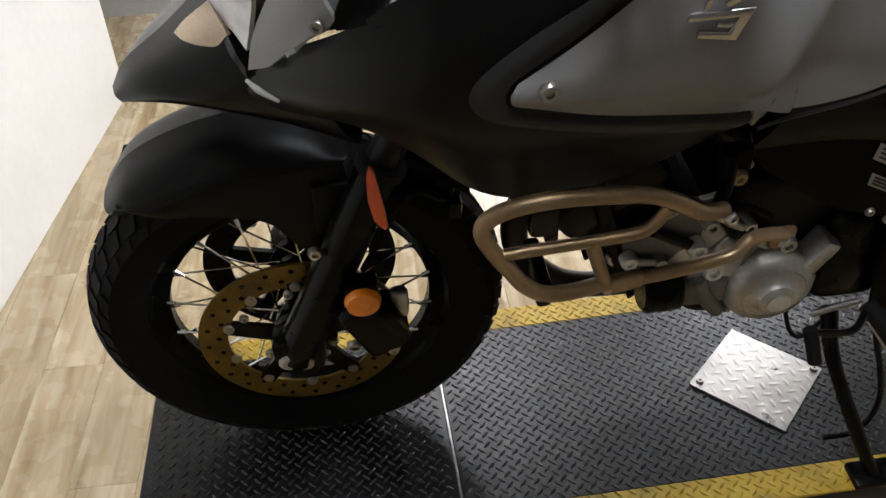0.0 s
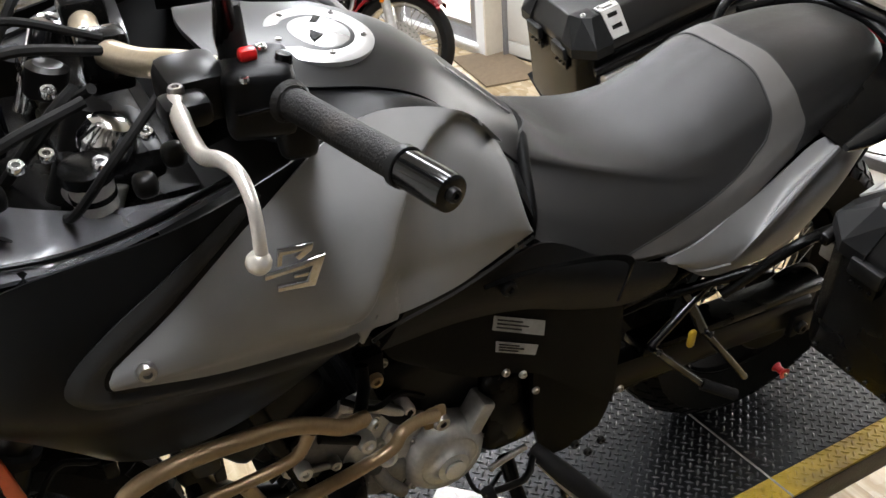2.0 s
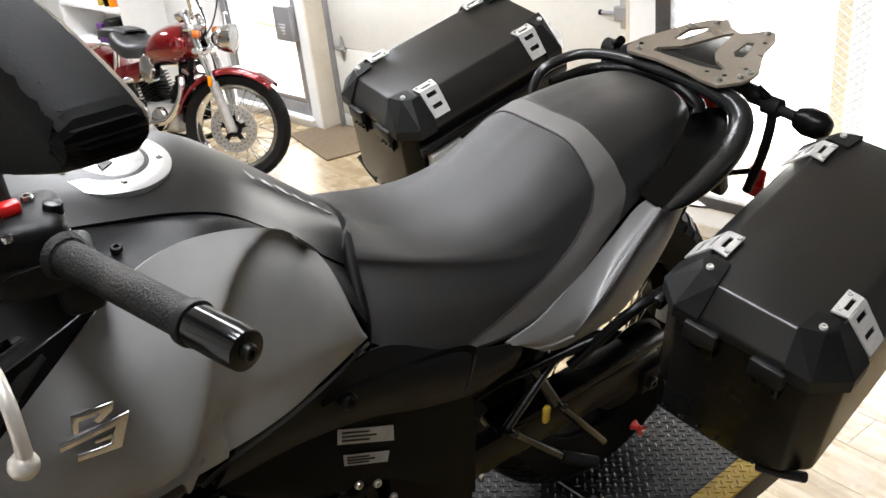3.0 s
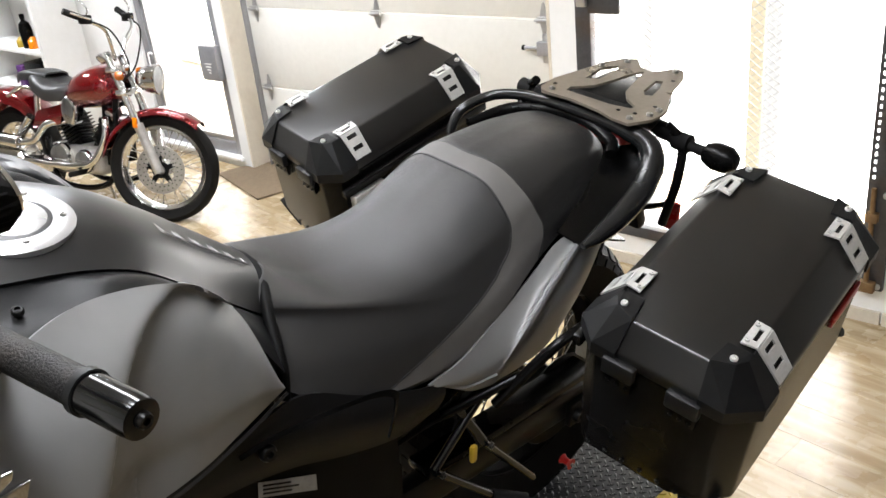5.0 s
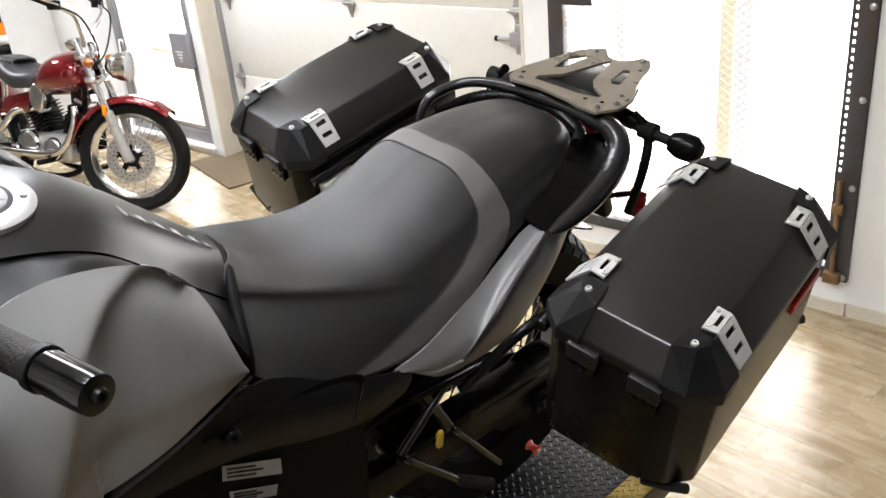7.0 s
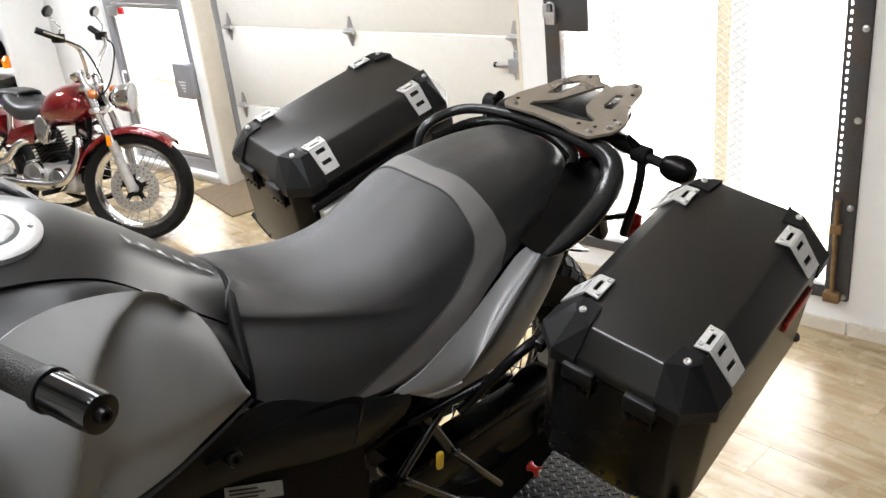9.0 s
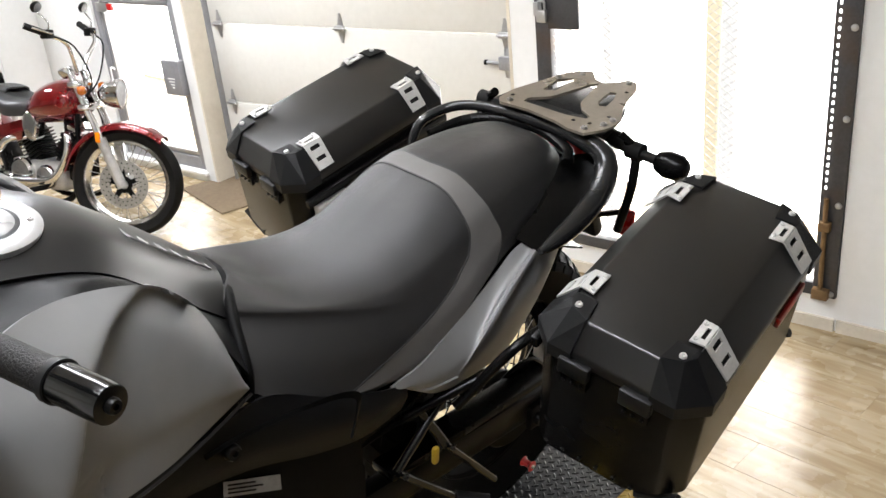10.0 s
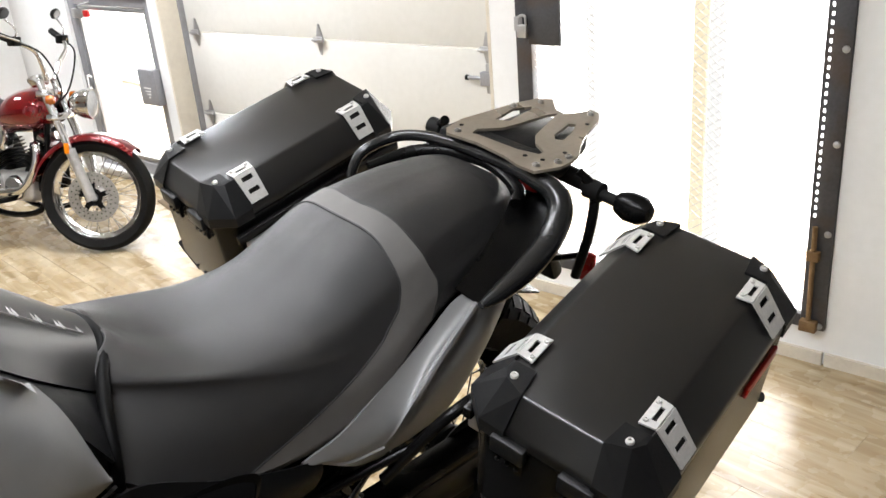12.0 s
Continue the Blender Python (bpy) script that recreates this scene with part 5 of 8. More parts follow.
def tank():
    rows = [[(0.258, -0.314, 0.912), (0.319, -0.308, 0.950), (0.406, -0.297, 1.014), (0.505, -0.262, 1.057), (0.60, -0.208, 1.036), (0.68, -0.19, 1.0), (0.742, -0.19, 0.925), (0.775, -0.198, 0.818)],
            [(0.252, -0.319, 0.904), (0.333, -0.324, 0.925), (0.42, -0.322, 0.970), (0.515, -0.302, 0.99), (0.60, -0.248, 0.985), (0.675, -0.232, 0.955), (0.735, -0.222, 0.89), (0.775, -0.205, 0.815)],
            [(0.2515, -0.320, 0.897), (0.342, -0.328, 0.898), (0.43, -0.328, 0.908), (0.515, -0.316, 0.902), (0.59, -0.262, 0.89), (0.665, -0.248, 0.875), (0.73, -0.232, 0.85), (0.776, -0.208, 0.812)],
            [(0.255, -0.318, 0.891), (0.343, -0.321, 0.882), (0.43, -0.316, 0.873), (0.502, -0.301, 0.862), (0.575, -0.260, 0.845), (0.65, -0.248, 0.840), (0.72, -0.232, 0.830), (0.776, -0.206, 0.810)],
            [(0.262, -0.314, 0.886), (0.34, -0.319, 0.871), (0.43, -0.318, 0.860), (0.495, -0.309, 0.849), (0.56, -0.268, 0.808), (0.64, -0.25, 0.806), (0.71, -0.232, 0.812), (0.776, -0.205, 0.808)]]
    # the raised shoulder in front of the knee: a lip along this line, a hollow behind it
    ridge = [np.array((p[0], p[2])) for p in crom([(0.478, 0, 0.850), (0.495, 0, 0.875), (0.525, 0, 0.925), (0.555, 0, 0.965), (0.595, 0, 0.993), (0.64, 0, 1.003), (0.68, 0, 0.995), (0.715, 0, 0.962)], 60)]

    def knee(bm):
        for v in bm.verts:
            q = np.array((v.co.x, v.co.z))
            k = min(range(len(ridge)), key=lambda n: float(((ridge[n] - q) ** 2).sum()))
            d = float(np.linalg.norm(ridge[k] - q))
            t = ridge[min(k + 1, 60)] - ridge[max(k - 1, 0)]
            e = q - ridge[k]
            if t[0] * e[1] - t[1] * e[0] > 0:
                d = -d
            foot = min(1.0, max(0.0, (v.co.z - 0.927 + 0.157 * v.co.x) / 0.035)) if v.co.x < 0.56 else 1.0
            v.co.y += math.copysign(1, v.co.y) * -0.016 * foot * math.tanh(d / 0.007) * math.exp(-(d / (0.10 if d > 0 else 0.05)) ** 2)
        return bm
    for flip in (False, True):
        part("tank_panel", knee(patch(rows, 96, 48, 0.006, mirror=flip)), GREY, bike, "matte grey tank panel")
    both("panel_tail", [[(0.492, -0.309, 0.852), (0.510, -0.299, 0.843), (0.523, -0.292, 0.846)], [(0.496, -0.306, 0.839), (0.505, -0.300, 0.833), (0.511, -0.297, 0.834)],
                        [(0.497, -0.302, 0.826), (0.499, -0.301, 0.824), (0.501, -0.300, 0.823)]], GREY, nu=8, nv=8, thick=0.004)
    both("tank_edge", [[(0.52, -0.282, 0.80), (0.56, -0.265, 0.796), (0.64, -0.252, 0.799), (0.71, -0.235, 0.804), (0.78, -0.206, 0.80)],
                       [(0.52, -0.279, 0.797), (0.56, -0.262, 0.7925), (0.64, -0.249, 0.7955), (0.71, -0.232, 0.8005), (0.781, -0.203, 0.797)]], GREYDK, nu=20, nv=3, thick=0.004)
    part("tank_top", patch([[(0.46, -0.14, 1.055), (0.535, -0.145, 1.042), (0.60, -0.145, 1.026), (0.655, -0.14, 1.0), (0.705, -0.135, 0.958), (0.763, -0.125, 0.90), (0.82, -0.10, 0.842)],
                            [(0.44, -0.09, 1.075), (0.53, -0.095, 1.066), (0.60, -0.095, 1.055), (0.665, -0.09, 1.028), (0.72, -0.085, 0.985), (0.78, -0.07, 0.93), (0.85, -0.05, 0.866)],
                            [(0.43, -0.02, 1.082), (0.53, -0.02, 1.072), (0.60, -0.02, 1.062), (0.67, -0.015, 1.036), (0.725, -0.01, 0.994), (0.785, 0, 0.94), (0.86, 0, 0.872)],
                            [(0.44, 0.05, 1.075), (0.53, 0.06, 1.066), (0.60, 0.06, 1.05), (0.665, 0.06, 1.02), (0.72, 0.06, 0.98), (0.78, 0.06, 0.926), (0.85, 0.045, 0.866)],
                            [(0.46, 0.12, 1.045), (0.535, 0.13, 1.035), (0.60, 0.13, 1.02), (0.655, 0.125, 0.99), (0.705, 0.12, 0.95), (0.763, 0.11, 0.895), (0.82, 0.09, 0.842)]], 36, 26, 0.006), GREYDK, bike, "dark grey tank cover")
    both("tank_shoulder", [[(0.44, -0.137, 1.058), (0.535, -0.142, 1.038), (0.60, -0.142, 1.022), (0.655, -0.137, 0.996), (0.705, -0.132, 0.954), (0.763, -0.122, 0.896), (0.82, -0.10, 0.838)],
                           [(0.45, -0.18, 1.03), (0.535, -0.175, 1.022), (0.60, -0.17, 1.024), (0.66, -0.165, 1.0), (0.715, -0.162, 0.948), (0.765, -0.16, 0.887), (0.80, -0.15, 0.835)],
                           [(0.48, -0.25, 1.045), (0.54, -0.225, 1.02), (0.60, -0.205, 1.016), (0.66, -0.192, 0.99), (0.72, -0.190, 0.93), (0.76, -0.188, 0.87), (0.79, -0.186, 0.815)]], MATTE, nu=26, nv=10, thick=0.004)
    for s in (-1, 1):
        bolt("shoulder_screw", (0.524, s * 0.172, 1.027), (0, s * 0.3, 1), 0.006, bike, DARK)
        bolt("tank_screw", (0.283, s * 0.327, 0.911), (0, s, 0.1), 0.0095, bike, STEEL)
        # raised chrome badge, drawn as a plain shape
        def strip(*pts):
            return prism([((a - 168) * 0.00054, (162 - b) * 0.00062) for a, b in pts], 0, 0.0035, 0.0008)
        badge = [strip((138, 150), (146, 150), (150, 134), (179, 136), (168, 142), (174, 150), (197, 140), (201, 127), (143, 122)),
                 strip((116, 166), (194, 165), (181, 187), (135, 181), (133, 191), (194, 200), (218, 152), (165, 154), (118, 155)),
                 strip((161, 177), (184, 180), (187, 173), (163, 170))]
        q = merge(*badge)
        q.transform(Matrix.Translation((0.428, s * (0.3275 if s < 0 else 0.330), 0.972)) @ Matrix.Rotation(radians(90), 4, "X") @ Matrix.Rotation(radians(-6), 4, "X") @ Matrix.Diagonal((1.08, 1.0, 1.2, 1)))
        part("badge", q, CHROME, bike, "chrome badge on the tank panel")
    # filler ring, cap with its slot and hinge mark
    m = axis_m((0.567, -0.062, 1.057), (0.12, -0.10, 1))
    ring = part("filler_ring", lathe([(0.040, -0.01), (0.062, -0.01), (0.064, 0.004), (0.058, 0.008), (0.044, 0.008), (0.040, 0.005)], 48, m, closed=True), mat("filler_ring_alu", (0.50, 0.495, 0.49), (0.44, 0.435, 0.43), 0.34, 0.6), bike, "bright aluminium filler ring")
    capo = part("fuel_cap", lathe([(0, 0.011), (0.030, 0.010), (0.039, 0.006), (0.040, 0), (0, 0)], 40, m), mat("fuel_cap_alu", (0.52, 0.52, 0.52), (0.46, 0.46, 0.46), 0.3, 0.7), bike)
    part("key_slot", prism([(-0.03, -0.006), (-0.012, -0.010), (-0.008, 0.006), (-0.022, 0.002)], 0.0105, 0.0125, 0, m), BLACK, capo, smooth=False)
    part("cap_mark", prism([(0.014, 0.006), (0.03, 0.006), (0.03, 0.014), (0.012, 0.013)], 0.0085, 0.011, 0, m), BLACK, capo, smooth=False)
    for k in range(5):
        a = 2 * math.pi * k / 5
        bolt("ring_screw", m @ Vector((0.051 * math.cos(a), 0.051 * math.sin(a), 0.008)), m.to_3x3() @ Vector((0, 0, 1)), 0.0035, ring)
    # raised outlined letters on the tank's tail, as plain outlines
    for k in range(5):
        u0 = 0.722 + 0.024 * k
        q = lambda u, v: (u, v, float(np.interp(u, (0.66, 0.72, 0.78, 0.85, 0.87), (1.030, 0.987, 0.932, 0.868, 0.855))) + 0.007 + 0.02 * (v + 0.02))
        part("tail_badge", tube([q(u0, -0.075 + 0.006 * k), q(u0 + 0.019, -0.072 + 0.006 * k), q(u0 + 0.019, -0.045 + 0.006 * k), q(u0, -0.048 + 0.006 * k), q(u0, -0.075 + 0.006 * k)], 0.0015, seg=6, smooth=False), LETTER, bike, "pale outlined lettering strip")


tank()


SEAT = [(0.852, 0.786, 0.842, 0.080, 0.826, 0.172, 0.765), (0.857, 0.789, 0.856, 0.083, 0.841, 0.176, 0.772), (0.870, 0.802, 0.862, 0.087, 0.848, 0.180, 0.773), (0.895, 0.850, 0.838, 0.105, 0.832, 0.186, 0.728), (0.965, 0.935, 0.797, 0.125, 0.803, 0.187, 0.690),
        (1.05, 1.05, 0.792, 0.140, 0.768, 0.180, 0.662), (1.13, 1.14, 0.818, 0.145, 0.752, 0.175, 0.664), (1.19, 1.20, 0.850, 0.146, 0.762, 0.170, 0.690), (1.245, 1.25, 0.872, 0.145, 0.785, 0.164, 0.720),
        (1.30, 1.30, 0.884, 0.140, 0.805, 0.156, 0.745), (1.36, 1.36, 0.888, 0.132, 0.818, 0.148, 0.765), (1.44, 1.44, 0.887, 0.120, 0.828, 0.134, 0.778), (1.52, 1.52, 0.876, 0.102, 0.826, 0.114, 0.785), (1.575, 1.575, 0.845, 0.07, 0.81, 0.08, 0.79)]
SEAT_S = np.array(crom(SEAT, 120))


def seat_at(k, p):
    """A point of the saddle: k along it (by its middle's u), p from the left hem (-1) over the crown to the right hem (1)."""
    uc, us, wc, hw, wr, hb, wb = [float(np.interp(k, SEAT_S[:, 0], SEAT_S[:, i])) for i in range(7)]
    side = [(uc, 0, wc), (uc, 0.48 * hw, wc * 0.86 + wr * 0.14 + 0.003), (us * 0.5 + uc * 0.5, 0.84 * hw, wc * 0.38 + wr * 0.62 + 0.006), (us * 0.8 + uc * 0.2, hw * 0.975, wr + 0.004), (us * 0.9 + uc * 0.1, hw * 1.03, wr - 0.012), (us, hb * 0.55 + hw * 0.48, wb * 0.42 + wr * 0.58 - 0.008), (us, hb, wb)]
    q = crom(side, 40)[int(round(abs(p) * 40))]
    return (q[0], math.copysign(q[1], p) if p else 0.0, q[2])


def seat_piece(lo, hi, lift_v, nu=40):
    """The part of the saddle between two lines drawn over it."""
    rows = []
    for j in range(nu + 1):
        row = []
        for i in range(-40, 41):
            p = i / 40
            a, b = lo(abs(p)), hi(abs(p))
            c = seat_at(a + (b - a) * j / nu, p)
            row.append(c)
        rows.append(row)
    bm = bmesh.new()
    vs = [[bm.verts.new((c[0], c[1] * (1 + lift_v * 4), c[2] + lift_v)) for c in r] for r in rows]
    for j in range(nu):
        for i in range(80):
            bm.faces.new((vs[j][i], vs[j][i + 1], vs[j + 1][i + 1], vs[j + 1][i]))
    # turned-in hem all round
    edge = [e for e in bm.edges if len(e.link_faces) == 1]
    g = bmesh.ops.extrude_edge_only(bm, edges=edge)["geom"]
    for v in g:
        if isinstance(v, bmesh.types.BMVert):
            v.co.y *= 0.97
            v.co.z -= 0.012
    return bm


def seat():
    line = lambda ys: (lambda p: float(np.interp(p, (0, 0.21, 0.417, 0.56, 0.70, 0.84, 1.0), ys)))
    A = line((1.250, 1.257, 1.252, 1.234, 1.194, 1.087, 0.97))
    B = line((1.288, 1.299, 1.311, 1.317, 1.320, 1.314, 1.298))
    part("rider_seat", seat_piece(lambda p: 0.852, A, 0.0, 60), VINYL, bike, "grained charcoal vinyl")
    part("seat_band", seat_piece(A, B, 0.0015, 8), VINYL2, bike, "paler grey-brown vinyl band")
    part("pillion_seat", seat_piece(B, lambda p: 1.575, 0.0), VINYL, bike, "grained charcoal vinyl")
    for nm, ln in (("seat_piping", A), ("seat_piping", B)):
        part(nm, tube([seat_at(ln(abs(i / 20)), i / 20) for i in range(-20, 21)], 0.0022, n=80, seg=6), VINYL, bike)
    # black strip put in for the shaded gap between saddle and tank
    part("seat_nose", tube([(0.795, -0.172, 0.765), (0.797, -0.170, 0.808), (0.820, -0.116, 0.845), (0.860, -0.04, 0.855), (0.866, 0, 0.857), (0.860, 0.04, 0.855), (0.820, 0.116, 0.845), (0.797, 0.170, 0.808), (0.795, 0.172, 0.765)], 0.008, n=40, seg=10), FRAMEB, bike)


seat()


def tail():
    both("tail_panel", [[(1.03, -0.186, 0.656), (1.10, -0.184, 0.664), (1.19, -0.172, 0.690), (1.28, -0.162, 0.726), (1.335, -0.156, 0.752), (1.375, -0.158, 0.763)],
                        [(1.045, -0.190, 0.646), (1.10, -0.194, 0.634), (1.16, -0.195, 0.640), (1.225, -0.191, 0.675), (1.29, -0.181, 0.716), (1.368, -0.170, 0.752)],
                        [(1.06, -0.188, 0.640), (1.105, -0.191, 0.615), (1.162, -0.199, 0.612), (1.205, -0.205, 0.655), (1.27, -0.202, 0.712), (1.365, -0.184, 0.754)]], GREY, "matte grey tail panel", nu=36, nv=16, thick=0.005)
    both("tail_nose", [[(1.06, -0.188, 0.640), (1.105, -0.191, 0.615), (1.162, -0.199, 0.612)], [(1.075, -0.184, 0.632), (1.12, -0.186, 0.598), (1.170, -0.190, 0.588)], [(1.085, -0.172, 0.626), (1.13, -0.170, 0.585), (1.178, -0.170, 0.565)]], GREY, nu=14, nv=8, thick=0.004)
    both("tail_lower", [[(1.162, -0.199, 0.612), (1.205, -0.203, 0.652), (1.27, -0.200, 0.709), (1.365, -0.183, 0.752), (1.50, -0.142, 0.785)],
                        [(1.168, -0.191, 0.600), (1.222, -0.188, 0.630), (1.29, -0.185, 0.680), (1.385, -0.172, 0.727), (1.51, -0.144, 0.775)],
                        [(1.172, -0.190, 0.588), (1.235, -0.193, 0.620), (1.31, -0.193, 0.664), (1.40, -0.182, 0.710), (1.515, -0.148, 0.768)],
                        [(1.176, -0.182, 0.575), (1.25, -0.184, 0.578), (1.33, -0.182, 0.606), (1.42, -0.172, 0.666), (1.52, -0.142, 0.750)],
                        [(1.178, -0.168, 0.563), (1.25, -0.162, 0.548), (1.345, -0.158, 0.556), (1.43, -0.150, 0.626), (1.52, -0.132, 0.738)]], GREY, "matte grey lower tail panel with a scooped crease", nu=34, nv=16, thick=0.005)
    both("tail_filler", [[(1.35, -0.140, 0.772), (1.42, -0.132, 0.795), (1.50, -0.112, 0.822), (1.56, -0.08, 0.835)], [(1.36, -0.165, 0.762), (1.43, -0.165, 0.782), (1.52, -0.150, 0.815), (1.575, -0.11, 0.840)], [(1.37, -0.190, 0.752), (1.45, -0.188, 0.772), (1.535, -0.172, 0.822), (1.58, -0.135, 0.850)]], BLACK, nu=16, nv=8, thick=0.004)
    both("tail_underside", [[(1.08, -0.18, 0.628), (1.23, -0.152, 0.572), (1.345, -0.147, 0.585), (1.48, -0.14, 0.655), (1.56, -0.12, 0.72)],
                            [(1.08, -0.10, 0.60), (1.23, -0.09, 0.56), (1.345, -0.08, 0.575), (1.48, -0.08, 0.64), (1.58, -0.06, 0.70)]], BLACK, nu=18, nv=4, thick=0.004)
    part("tail_end", patch([[(1.56, -0.12, 0.80), (1.60, -0.06, 0.81), (1.61, 0, 0.812), (1.60, 0.06, 0.81), (1.56, 0.12, 0.80)], [(1.57, -0.12, 0.74), (1.64, -0.06, 0.75), (1.66, 0, 0.75), (1.64, 0.06, 0.75), (1.57, 0.12, 0.74)], [(1.56, -0.11, 0.70), (1.60, -0.05, 0.70), (1.61, 0, 0.70), (1.60, 0.05, 0.70), (1.56, 0.11, 0.70)]], 16, 8, 0.01), BLACK, bike)
    rail = [(1.350, -0.204, 0.766), (1.385, -0.206, 0.772), (1.44, -0.206, 0.785), (1.50, -0.202, 0.808), (1.545, -0.190, 0.842), (1.560, -0.166, 0.866), (1.560, -0.125, 0.876), (1.566, -0.06, 0.878), (1.562, 0, 0.88)]
    rail = rail + [(1.562, 0.06, 0.878), (1.555, 0.125, 0.872), (1.53, 0.172, 0.862), (1.478, 0.195, 0.842), (1.456, 0.20, 0.806), (1.462, 0.205, 0.765)]
    part("grab_rail", tube(rail, [0.006, 0.015, 0.020, 0.021, 0.020, 0.017, 0.012, 0.010, 0.010, 0.010, 0.010, 0.009, 0.007], n=70, seg=14), mat("grab_rail_black", (0.014, 0.014, 0.014), rough=0.24, metal=0.2), bike, "gloss black grab rail")
    part("rail_inner", tube([(1.515, -0.125, 0.846), (1.545, -0.10, 0.856), (1.572, 0, 0.862), (1.535, 0.11, 0.855), (1.45, 0.150, 0.835)], 0.011, n=24), BLACK, bike)
    for s in (-1, 1):
        out = 0.0 if s < 0 else 0.085
        part("turn_stalk", tube([(1.645, s * 0.15, 0.85), (1.650, s * (0.195 - out * 0.3), 0.843 - out * 0.3), (1.652, s * (0.235 - out), 0.840 - out * 0.6)], 0.010, n=8), RUBBER, bike)
        part("turn_signal", lathe([(0, -0.034), (0.018, -0.03), (0.025, -0.012), (0.024, 0.014), (0.014, 0.028), (0, 0.032)], 18, Matrix.Translation((1.652, s * (0.258 - out), 0.840 - out * 0.7)) @ Matrix.Rotation(radians(90), 4, "X")), BLACK, bike)
        part("stalk_joint", lathe([(0, -0.018), (0.017, -0.015), (0.017, 0.015), (0, 0.018)], 14, Matrix.Translation((1.651, s * 0.180, 0.845)) @ Matrix.Rotation(radians(90), 4, "X")), RUBBER, bike)
        part("rack_stay", tube([(1.640, s * 0.15, 0.872), (1.650, s * 0.180, 0.842), (1.635, s * 0.19, 0.775), (1.64, s * 0.17, 0.68)], 0.009), BLACK, bike)
        part("case_frame", tube([(1.16, s * 0.20, 0.55), (1.25, s * 0.255, 0.66), (1.42, s * 0.262, 0.66), (1.58, s * 0.25, 0.66), (1.62, s * 0.22, 0.55)], 0.009, n=30), BLACK, bike)
        part("frame_stay", tube([(1.08, s * 0.16, 0.55), (1.20, s * 0.22, 0.60)], 0.008, smooth=False), BLACK, bike)
    # luggage rack plate with its openings, rising slightly to the rear
    out = [(1.545, 0.058), (1.560, 0.072), (1.605, 0.078), (1.665, 0.066), (1.722, 0.056), (1.765, 0.040), (1.782, 0.016), (1.752, -0.012), (1.745, -0.040), (1.770, -0.056), (1.790, -0.064), (1.788, -0.082), (1.762, -0.100), (1.704, -0.117), (1.660, -0.137), (1.628, -0.157), (1.600, -0.162), (1.574, -0.160), (1.535, -0.140), (1.535, -0.105), (1.545, -0.072), (1.552, -0.004)]
    cut1 = [(1.642, 0.034), (1.700, 0.042), (1.730, 0.024), (1.722, 0.016), (1.655, 0.012)]
    cut2 = [(1.576, 0.026), (1.592, 0.030), (1.625, 0.002), (1.660, -0.008), (1.722, -0.020), (1.738, -0.030), (1.680, -0.046), (1.640, -0.058), (1.616, -0.078), (1.600, -0.108), (1.588, -0.108), (1.578, -0.072)]
    cut3 = [(1.650, -0.092), (1.664, -0.080), (1.716, -0.070), (1.722, -0.082), (1.690, -0.096), (1.656, -0.104)]
    shear = Matrix.Translation((0, 0, 0.900)) @ Matrix.Translation((1.6, 0, 0)) @ Matrix.Rotation(radians(-3), 4, "Y") @ Matrix.Translation((-1.6, 0, 0))
    rack = part("rear_rack", holed(out, [cut1, cut2, cut3], 0, 0.005, shear), RACKM, bike, "bronze-grey luggage rack plate", smooth=False)
    for x, y in ((1.562, 0.048), (1.755, 0.022), (1.772, -0.075), (1.585, -0.148), (1.552, -0.130), (1.71, 0.048), (1.61, -0.150)):
        bolt("rack_screw", shear @ Vector((x, y, 0.005)), (0, 0, 1), 0.006, rack)
    for x, y in ((1.585, 0.060), (1.575, -0.125), (1.62, -0.135), (1.568, -0.095), (1.735, -0.095)):
        part("rack_hole", lathe([(0, 0), (0.004, 0), (0.004, 0.0006), (0, 0.0006)], 8, shear @ Matrix.Translation((x, y, 0.0049))), BLACK, rack)
    part("rack_carrier", merge(rbox((1.565, -0.14, 0.862), (1.64, 0.10, 0.896), 0.012), rbox((1.60, -0.09, 0.845), (1.76, 0.05, 0.897), 0.016)), MATTE, bike)
    part("tail_arm", tube([(1.60, -0.10, 0.87), (1.630, -0.125, 0.866), (1.646, -0.155, 0.855)], 0.016), MATTE, bike)
    part("tail_lamp", rbox((1.66, -0.06, 0.775), (1.70, 0.06, 0.825), 0.012), REDPL, bike, "red tail lamp")
    part("plate_hanger", rbox((1.66, -0.09, 0.60), (1.69, 0.09, 0.80), 0.01, m=Matrix.Translation((1.67, 0, 0.7)) @ Matrix.Rotation(radians(-22), 4, "Y") @ Matrix.Translation((-1.67, 0, -0.7))), MATTE, bike)
    part("rear_reflector", rbox((1.690, -0.172, 0.640), (1.702, -0.135, 0.700), 0.006), REDPL, bike, "red reflector")
    part("reflector_arm", tube([(1.62, -0.12, 0.70), (1.705, -0.15, 0.69)], 0.006), BLACK, bike)


tail()


